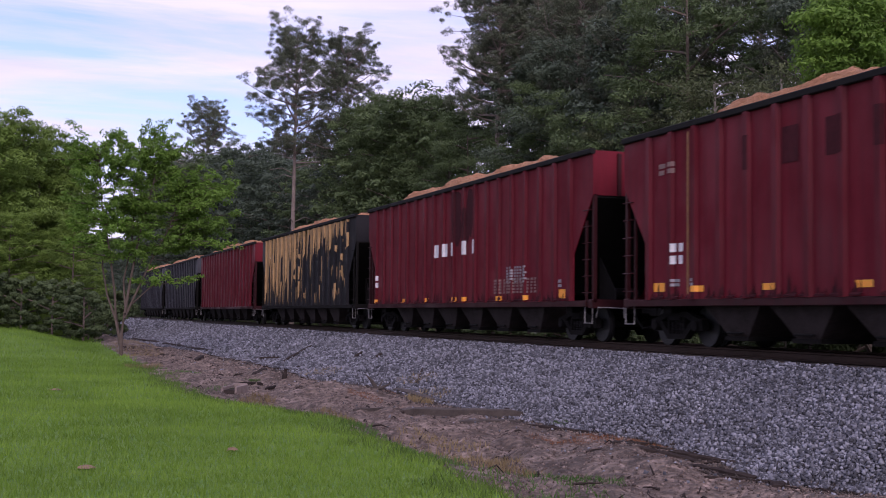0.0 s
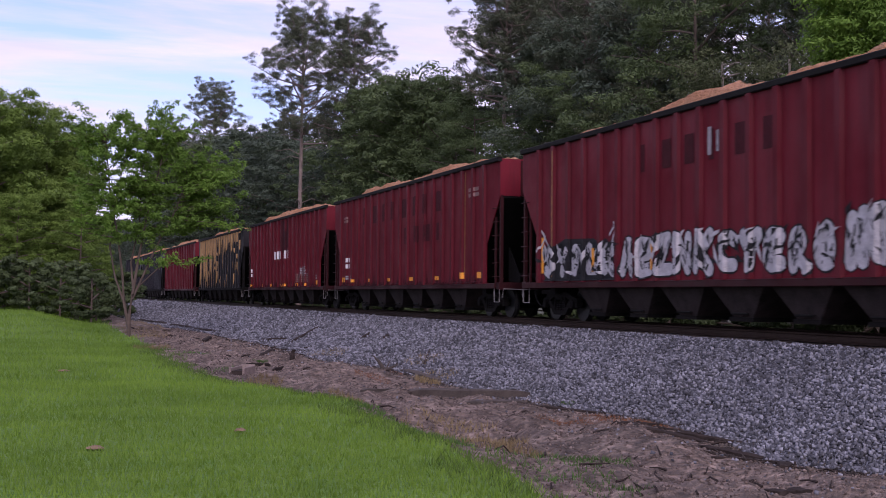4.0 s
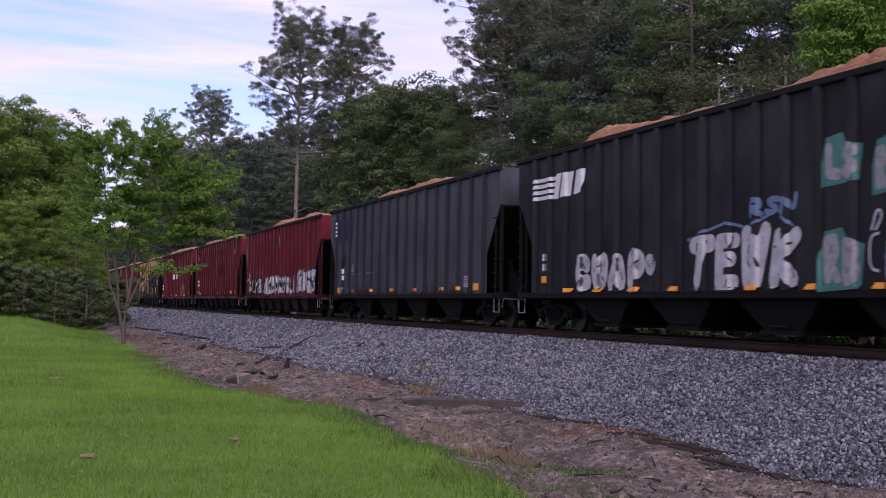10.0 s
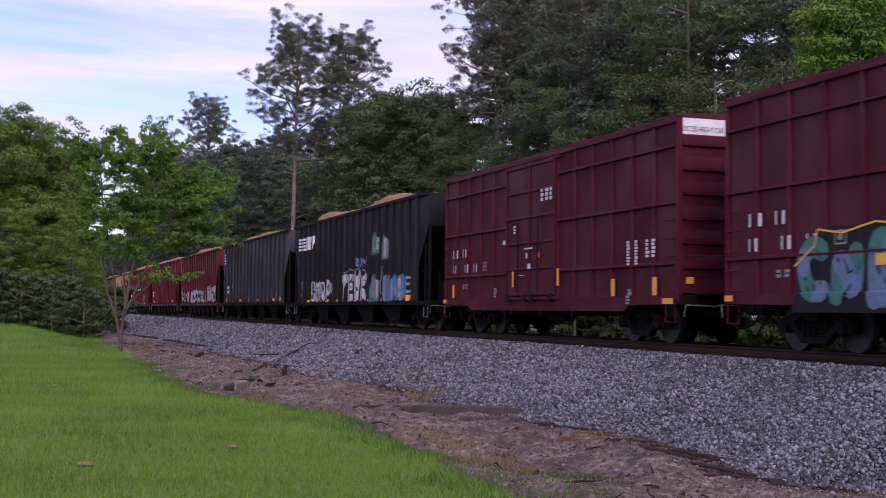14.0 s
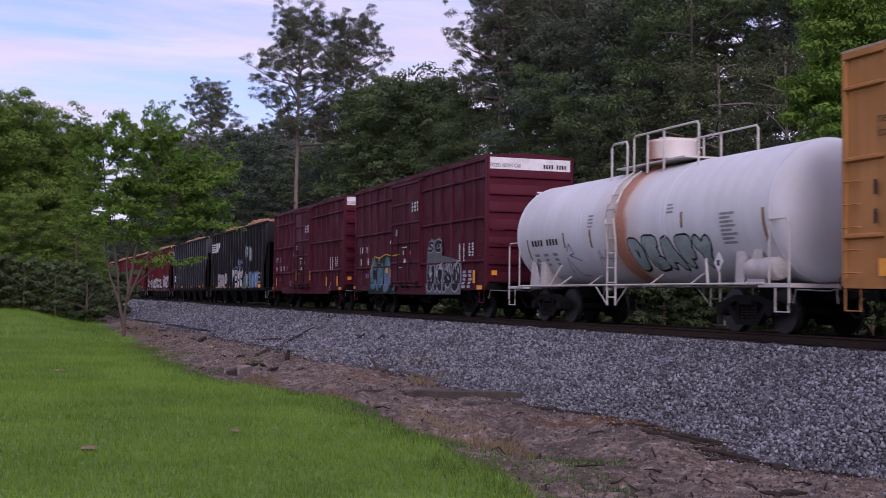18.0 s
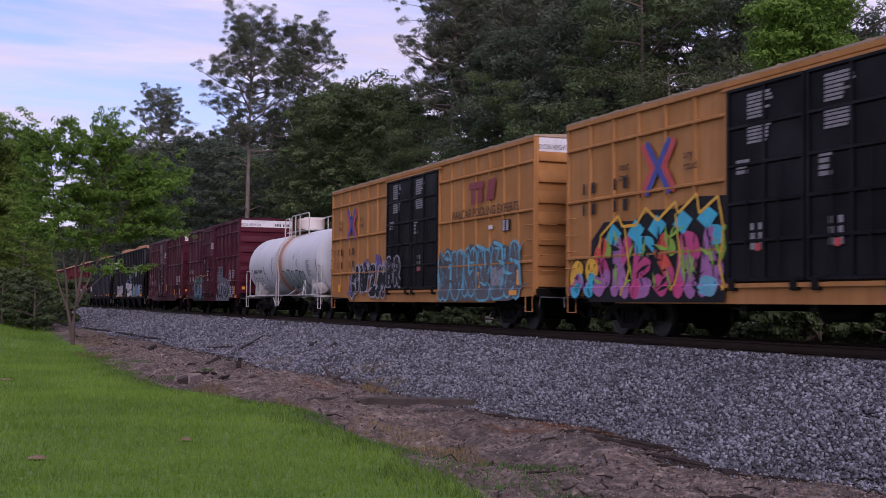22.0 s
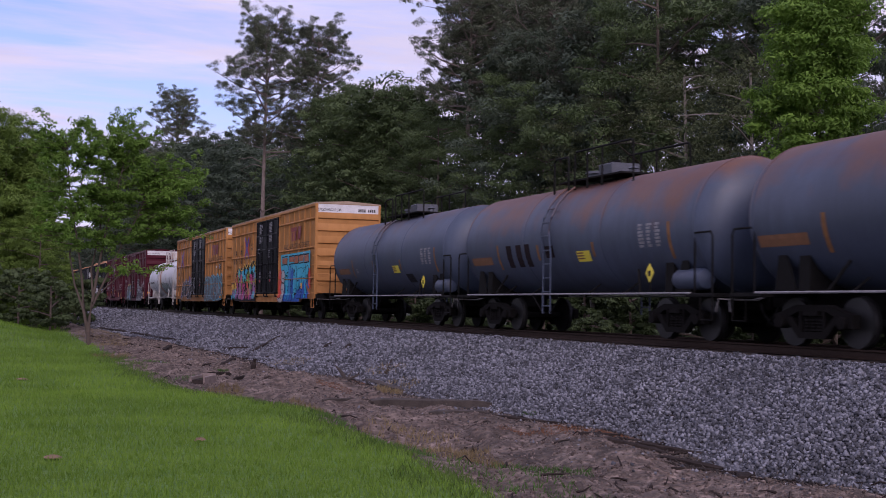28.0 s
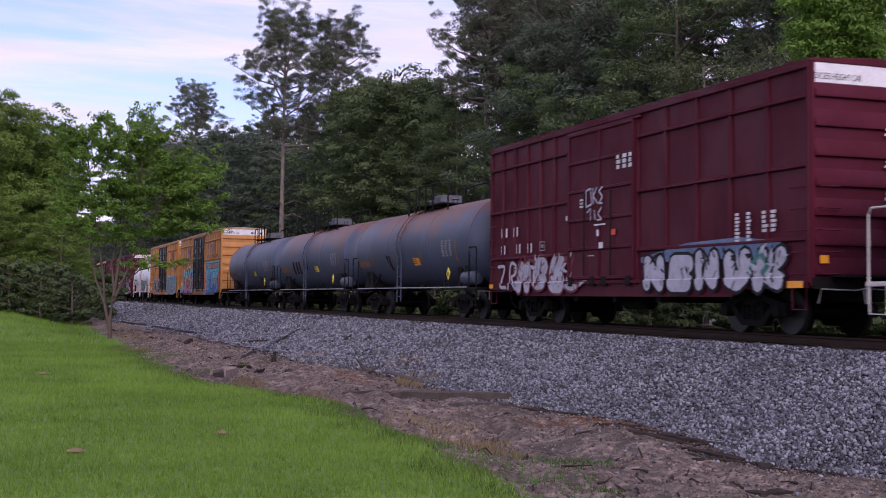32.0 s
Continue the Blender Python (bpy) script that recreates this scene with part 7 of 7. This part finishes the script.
def young_tree():
    """The slender many-stemmed tree at the lawn's edge: bare grey stems below, long leafy sprays above."""
    rng = np.random.default_rng(21)
    root = thing("young_tree", pose(4.1, 48.0, ground_z(4.1, 48.0)), "slender forked young tree with thin pale trunks and light green leaves", "tree")
    wood, clumps = Shape(), []
    stems = [([(0, 0, -0.3), (-0.02, 0, 0.9), (0.10, 0, 1.7), (0.28, 0.1, 3.0), (0.55, 0.2, 4.6), (0.9, 0.2, 6.2), (1.3, 0, 8.2)], 0.085),
             ([(-0.03, 0.02, 0.4), (-0.22, 0, 1.5), (-0.28, 0, 2.4), (-0.5, -0.2, 4.0), (-0.8, 0, 5.8), (-1.0, 0.2, 8.3)], 0.07),
             ([(0.08, 0, 1.5), (0.5, 0.1, 2.5), (0.95, 0.2, 3.6), (1.6, 0.2, 5.0), (2.3, 0, 7.0)], 0.05),
             ([(-0.22, 0, 1.4), (-0.55, 0.1, 2.4), (-0.75, 0.2, 3.6), (-0.6, 0, 5.4), (-0.1, 0, 8.0)], 0.045),
             ([(0.12, 0, 1.8), (0.05, 0.3, 3.0), (0.35, 0.5, 4.6), (0.4, 0.4, 6.6), (0.6, 0.3, 8.5)], 0.045),
             ([(0.3, 0.1, 2.0), (1.0, -0.2, 2.75), (1.9, -0.3, 3.0)], 0.03)]

    def spray(p, d, ln, dense):
        """One arching twig with leaves on both sides of it, drooping at its end."""
        pts = [p + d * (ln * k / 6) - Vector((0, 0, 0.10 * ln * (k / 6) ** 2)) for k in range(7)]
        wood.tube(pts, 0.016, 4, 0.004)
        for k in range(dense):
            f = rng.uniform(0.12, 1.0) * 6
            q = pts[min(5, int(f))].lerp(pts[min(5, int(f)) + 1], f - min(5, int(f)))
            clumps.append((q.x + rng.normal(0, 0.07), q.y + rng.normal(0, 0.07), q.z + rng.normal(0, 0.06), rng.uniform(0.10, 0.24)))

    for n, (pts, r) in enumerate(stems):
        pts = [(x, y, z * 0.94) for x, y, z in pts]
        wood.tube(pts, r, 8, 0.014)
        for i in range(34 if n < 5 else 4):
            k = (0.56 + 0.44 * rng.random() ** 0.8) * (len(pts) - 1)
            a, b = Vector(pts[min(int(k), len(pts) - 2)]), Vector(pts[min(int(k) + 1, len(pts) - 1)])
            p = a.lerp(b, k - min(int(k), len(pts) - 2))
            ang = rng.uniform(0, 6.28)
            up = 0.9 if k > 0.85 * (len(pts) - 1) else 0.25
            d = Vector((math.cos(ang), math.sin(ang), up * rng.uniform(0.2, 1.3))).normalized()
            spray(p, d, rng.uniform(0.8, 2.0), 13)
    for i in range(44):   # boughs towards the track, hanging low
        p = Vector((1.5, 0.2, 4.1 + 2.3 * rng.random()))
        d = Vector((rng.uniform(0.6, 1.0), rng.uniform(-0.7, 0.7), rng.uniform(-0.12, 0.5))).normalized()
        spray(p + d * 0.6 * rng.random(), d, rng.uniform(1.0, 3.0), 17)
    for i in range(14):   # and to the lawn side
        p = Vector((-0.9, 0, 5.0 + 2.4 * rng.random()))
        d = Vector((-rng.uniform(0.5, 1.0), rng.uniform(-0.7, 0.7), rng.uniform(0.0, 0.8))).normalized()
        spray(p, d, rng.uniform(0.9, 2.2), 14)
    part("trunk", wood, plain("grey_brown_bark", (0.078, 0.058, 0.047), 0.95, 0, 0.4, 4), root, "thin forked grey-brown trunks")
    part("crown", leaf_cloud("crown", clumps, 17, 0.058, 0.5, LIGHT_LEAF, rng, 0.7), None, root)


young_tree()


# ---- things lying beside the track ----
OLDWOOD = plain("weathered_timber", (0.055, 0.044, 0.038), 0.95, 0, 0.5, 5)
DARKWOOD = plain("rotten_timber", (0.035, 0.027, 0.024), 0.95, 0, 0.5, 6)
CONCRETE = plain("stained_concrete", (0.21, 0.165, 0.15), 0.9, 0, 0.4, 4)
STRAW = leafy("dry_grass", (0.15, 0.11, 0.055), (0.27, 0.21, 0.11), 0.2)
RUSTY = leafy("rust_red_needles", (0.14, 0.055, 0.025), (0.23, 0.10, 0.045), 0.1)
ROUGH = leafy("rough_grass", (0.045, 0.10, 0.016), (0.14, 0.21, 0.045), 0.3)
WEED = leafy("weed_leaves", (0.04, 0.10, 0.02), (0.10, 0.19, 0.04), 0.3)
LITTER_M = crumbs("dark_litter", ((0.0, (0.02, 0.016, 0.014)), (0.7, (0.05, 0.04, 0.034)), (1.0, (0.15, 0.12, 0.10))))
CLOD = plain("soil_clod", (0.19, 0.125, 0.075), 0.95, 0, 0.4, 8)


def timber(name, label, x0, y0, x1, y1, w, h, material, rng, lift=0.0):
    """An old split length of wood lying on the ground, ragged at its ends."""
    z0, z1 = ground_z(x0, y0) + lift, ground_z(x1, y1) + lift
    a, b = Vector((x0, y0, z0)), Vector((x1, y1, z1))
    L = (b - a).length
    n = 9
    v, f = [], []
    for i in range(n):
        y = L * i / (n - 1)
        k = 1 - 0.35 * (i in (0, n - 1))
        ring = [(-w / 2, -0.03), (w / 2, -0.03), (w / 2, h * 0.8), (w * 0.3, h), (-w * 0.3, h), (-w / 2, h * 0.75)]
        v += [(x * k * rng.uniform(0.85, 1.1), y + rng.uniform(-0.05, 0.05), z * (k if z > 0 else 1) * rng.uniform(0.8, 1.1)) for x, z in ring]
    m = 6
    for i in range(n - 1):
        f += [(i * m + k, i * m + (k + 1) % m, (i + 1) * m + (k + 1) % m, (i + 1) * m + k) for k in range(m)]
    f += [tuple(range(m - 1, -1, -1)), tuple(range((n - 1) * m, n * m))]
    ob = part(name, Shape().add(v, f), material, None, angle=25)
    ob.matrix_world = Matrix.Translation(a) @ (b - a).to_track_quat("Y", "Z").to_matrix().to_4x4()
    return tagged(ob, label, "timber", "old timbers beside the track")


def rubble():
    rng = random.Random(17)
    for x0, y0, x1, y1, w, h in ((7.75, 24.6, 10.0, 23.5, 0.22, 0.14), (8.3, 22.6, 9.2, 21.8, 0.2, 0.09), (9.3, 30.1, 9.35, 27.3, 0.22, 0.12), (6.5, 23.7, 7.7, 24.8, 0.1, 0.06)):
        timber("old_sleeper", "weathered grey-brown discarded wooden sleeper lying in soil", x0, y0, x1, y1, w, h, OLDWOOD, rng)
    for x0, y0, x1, y1, w, h in ((7.2, 79, 7.8, 68, 0.2, 0.14), (7.7, 66, 8.0, 60, 0.2, 0.14), (7.9, 59, 8.3, 54, 0.2, 0.12), (8.6, 40.5, 11.0, 46.5, 0.1, 0.1), (8.3, 44.0, 9.0, 43.0, 0.16, 0.1), (10.4, 38.0, 11.0, 39.2, 0.1, 0.1), (9.9, 30.2, 10.8, 32.4, 0.07, 0.06),
                             (5.9, 29.6, 6.9, 32.6, 0.06, 0.06), (5.4, 30.6, 6.2, 31.6, 0.12, 0.1), (8.9, 22.0, 10.2, 19.9, 0.16, 0.06), (6.6, 35.0, 7.3, 36.6, 0.14, 0.1), (6.0, 42.0, 6.6, 44.5, 0.16, 0.12),
                             (10.6, 36.5, 11.1, 37.4, 0.12, 0.1), (9.0, 13.2, 9.5, 13.9, 0.18, 0.06), (7.5, 11.2, 8.1, 11.5, 0.24, 0.05), (9.0, 16.8, 9.7, 16.2, 0.2, 0.05), (9.2, 15.6, 9.5, 14.4, 0.14, 0.06), (8.5, 14.0, 9.3, 14.2, 0.1, 0.04), (9.6, 16.9, 10.2, 15.9, 0.12, 0.05), (8.0, 12.4, 9.0, 12.3, 0.09, 0.04), (9.4, 17.3, 10.1, 17.0, 0.1, 0.05), (9.0, 17.6, 9.9, 17.9, 0.14, 0.05)):
        timber("wood_fragment", "dark rotten broken timber lying on the ground", x0, y0, x1, y1, w, h, DARKWOOD, rng)
    # broken drain trough
    trough = thing("drain_trough", pose(5.1, 29.0, ground_z(5.1, 29.0) + 0.02, 0, 0, -24) @ Matrix.Scale(0.62, 4), "broken pale concrete drain trough sunk in the bank", "drain")
    for x in (-0.25, 0.25):
        part("side_wall", Shape().chamfer(x - 0.04, x + 0.04, -1.1, 0.5, -0.25, 0.14, 0.02), CONCRETE, trough)
    part("head_block", Shape().chamfer(-0.28, 0.28, 0.5, 0.62, -0.25, 0.18, 0.03), CONCRETE, trough)
    part("trough_floor", Shape().box(-0.2, 0.2, -1.1, 0.5, -0.2, 0.02), DARKWOOD, trough)
    post = part("broken_post", Shape().tube([(0, 0, -0.2), (0.02, 0, 0.15), (0.05, 0.02, 0.3)], 0.08, 9, 0.06), DARKWOOD, None)
    post.matrix_world = pose(7.1, 33.1, ground_z(7.1, 33.1) - 0.05)
    tagged(post, "short dark rotten post stub in the soil", "post")
    root = part("split_root", Shape().tube([(0, 0, -0.1), (-0.25, 0.1, 0.35), (-0.5, 0.2, 0.62)], 0.12, 7, 0.02).tube([(0, 0, 0), (0.5, -0.2, 0.25)], 0.09, 6, 0.02).tube([(0, 0, 0), (0.3, 0.3, 0.4)], 0.06, 6, 0.01), OLDWOOD, None)
    root.matrix_world = pose(9.0, 30.6, ground_z(9.0, 30.6)) @ Matrix.Scale(0.6, 4)
    tagged(root, "splintered grey tree root among the debris", "root")
    # bare earth mounds in the lawn
    for x, y, r in ((0.83, 13.5, 0.10), (2.55, 14.7, 0.07), (1.0, 27, 0.14)):
        s = Shape()
        n, m = 18, 6
        v = [(r * (j / m) * math.cos(6.283 * i / n) * (1 + 0.2 * noise.noise((x + i, j, 0))), r * (j / m) * math.sin(6.283 * i / n), 0.028 * (1 - (j / m) ** 2) + 0.012 * noise.noise((i * 0.7, j * 0.9, x)) - 0.004) for j in range(1, m + 1) for i in range(n)]
        f = [(j * n + i, j * n + (i + 1) % n, (j + 1) * n + (i + 1) % n, (j + 1) * n + i) for j in range(m - 1) for i in range(n)] + [tuple(range(n))]
        ob = part("earth_mound", s.add(v, [tuple(reversed(q)) for q in f]), CLOD, None, angle=60)
        ob.matrix_world = pose(x, y, ground_z(x, y) + 0.03)
        tagged(ob, "small bare brown earth mound in the grass", "earth mound", "mounds in the lawn")


def tufts(name, label, spots, material, rng, tall, count):
    """Loose grass or weed blades about several spots: rows of x, y, radius."""
    V = []
    for x, y, r in spots:
        for _ in range(count):
            a, d = rng.uniform(0, 6.283), r * math.sqrt(rng.uniform(0, 1))
            px, py = x + d * math.cos(a), y + 1.6 * d * math.sin(a)
            h = tall * rng.uniform(0.4, 1.2)
            w = 0.006 + 0.05 * h
            t = rng.uniform(0, 6.283)
            z = ground_z(px, py)
            lx, ly = rng.gauss(0, 0.45) * h, rng.gauss(0, 0.45) * h
            V += [(px - w * math.cos(t), py - w * math.sin(t), z - 0.01), (px + w * math.cos(t), py + w * math.sin(t), z - 0.01), (px + lx, py + ly, z + h)]
    V = np.array(V)
    tagged(new(name, joined(name, V, np.arange(len(V)).reshape(-1, 3), material)), label, "grass", kind="stuff")


def loose_ground():
    rng = random.Random(19)
    tufts("dry_grass", "straw-coloured dry grass on the bare bank", [(6.4, 18.3, 0.7), (6.5, 16.7, 0.5), (10.2, 31, 0.5), (9.6, 28.4, 0.5), (5.2, 27, 0.4), (3.9, 38, 0.6), (4.9, 47, 0.8), (5.1, 52, 0.9), (5.4, 58, 1.2), (6.2, 66, 1.2), (5.6, 22, 0.45), (5.9, 14.5, 0.5), (8.7, 35.5, 0.6), (9.0, 27.2, 0.3)], STRAW, rng, 0.11, 360)
    tufts("fallen_needles", "rust-red fallen needles on the soil", [(8.9, 18.3, 0.5), (9.5, 18.4, 0.5), (8.4, 18.6, 0.4), (9.3, 29.7, 0.5), (10.4, 31.5, 0.4), (7.8, 27.6, 0.4), (9.9, 18.0, 0.3)], RUSTY, rng, 0.035, 700)
    tufts("weeds", "green weeds at the lawn's ragged edge", [(6.3, 13.5, 0.5), (6.8, 13.9, 0.4), (10.1, 22.0, 0.16), (5.2, 18.5, 0.4), (5.0, 16.5, 0.4), (5.1, 21, 0.4), (5.0, 24, 0.4), (4.9, 14.4, 0.4), (4.8, 29, 0.4), (6.0, 17.2, 0.3), (6.2, 32.9, 0.2), (5.4, 15.3, 0.5), (5.6, 13.0, 0.5), (5.3, 19.8, 0.4), (4.8, 26.5, 0.4), (4.7, 34, 0.4), (5.2, 22.6, 0.3), (5.9, 12.0, 0.5)], WEED, rng, 0.07, 230)
    tufts("rough_grass", "longer dark green grass along the lawn's edge", [(lawn_edge(9 + 0.8 * i) + rng.uniform(-0.3, 0.45), 9 + 0.8 * i, 0.4) for i in range(40)], ROUGH, rng, 0.085, 150)
    r = np.random.default_rng(23)
    rows, sticks = [], []
    for _ in range(26000):
        y = 9 + 45 * r.uniform() ** 1.5
        le, te = lawn_edge(y) + 0.5, toe(y) + 0.1
        x = le + (te - le) * r.uniform()
        s = 0.016 * r.uniform(0.25, 1.5) * (1 + y / 60)
        rows.append((x, y, ground_z(x, y) + 0.2 * s, s))
    bits = []
    for _ in range(3200):      # broken bark and splinters thrown about the ballast's foot
        y = 9 + 40 * r.uniform() ** 1.4
        x = toe(y) - 0.35 + r.normal(0, 0.4)
        bits.append((x, y, ground_z(x, y) + 0.01, 0.045 * r.uniform(0.3, 1.3)))
    tagged(new("bark_litter", scatter_mesh("bark_litter", [(1.6, 0, 0), (-1.6, 0, 0), (0, 0.5, 0), (0, -0.5, 0), (0, 0, 0.22), (0, 0, -0.22)], OCTA_F, np.array(bits), LITTER_M)), "dark broken bark and wood litter along the ballast's foot", "litter", kind="stuff")
    tagged(new("soil_clods", scatter_mesh("soil_clods", OCTA_V, OCTA_F, np.array(rows), CLOD_M)), "crumbs and clods of brown soil", "soil", kind="stuff")
    s = Shape()
    for _ in range(520):
        y = 10 + 48 * r.uniform() ** 1.3
        te = toe(y)
        x = te - 0.1 + r.normal(0, 0.45) if r.uniform() < 0.65 else lawn_edge(y) + 0.6 + (te - lawn_edge(y) - 0.6) * r.uniform()
        if x < lawn_edge(y) + 0.4:
            continue
        a, ln = r.normal(1.2, 0.5), r.uniform(0.08, 0.32) * (1 + y / 60)
        z = ground_z(x, y) + 0.02
        s.tube([(x, y, z), (x + ln * math.cos(a) / 2, y + ln * math.sin(a) / 2, z + r.uniform(0, 0.04)), (x + ln * math.cos(a), y + ln * math.sin(a), ground_z(x + ln * math.cos(a), y + ln * math.sin(a)) + 0.02)], 0.012 * (1 + y / 40), 4, 0.006)
    ob = part("twigs", s, DARKWOOD, None)
    tagged(ob, "dark dead twigs and splinters along the ballast's foot", "twigs", kind="stuff")


rubble()
loose_ground()


# ---- what moves ----
ROLL = [(0, 0.00), (2, 14.51), (4, 29.15), (6, 43.87), (8, 58.63), (10, 73.39), (12, 88.12), (14, 102.81), (16, 117.46), (18, 132.09), (20, 146.70), (22, 161.33), (24, 175.99), (26, 190.66), (28, 205.32), (30, 219.88), (32, 234.18)]


def travel(t):
    """Metres run by the train at t seconds."""
    for (t0, s0), (t1, s1) in zip(ROLL, ROLL[1:]):
        if t <= t1:
            return s0 + (s1 - s0) * (t - t0) / (t1 - t0)
    return ROLL[-1][1]


def motions():
    for ob, y in KEYED:
        walk(ob, [(t, pose(CX, y + s + 0.05, 0)) for t, s in ROLL])
    turn = [(i / 15, -math.degrees(travel(i / 15) / 0.457)) for i in range(32 * 15 + 1)]
    for w, y in SPUN:
        walk(w, [(t, pose(0, y, 0.457, a % 360)) for t, a in turn])


motions()
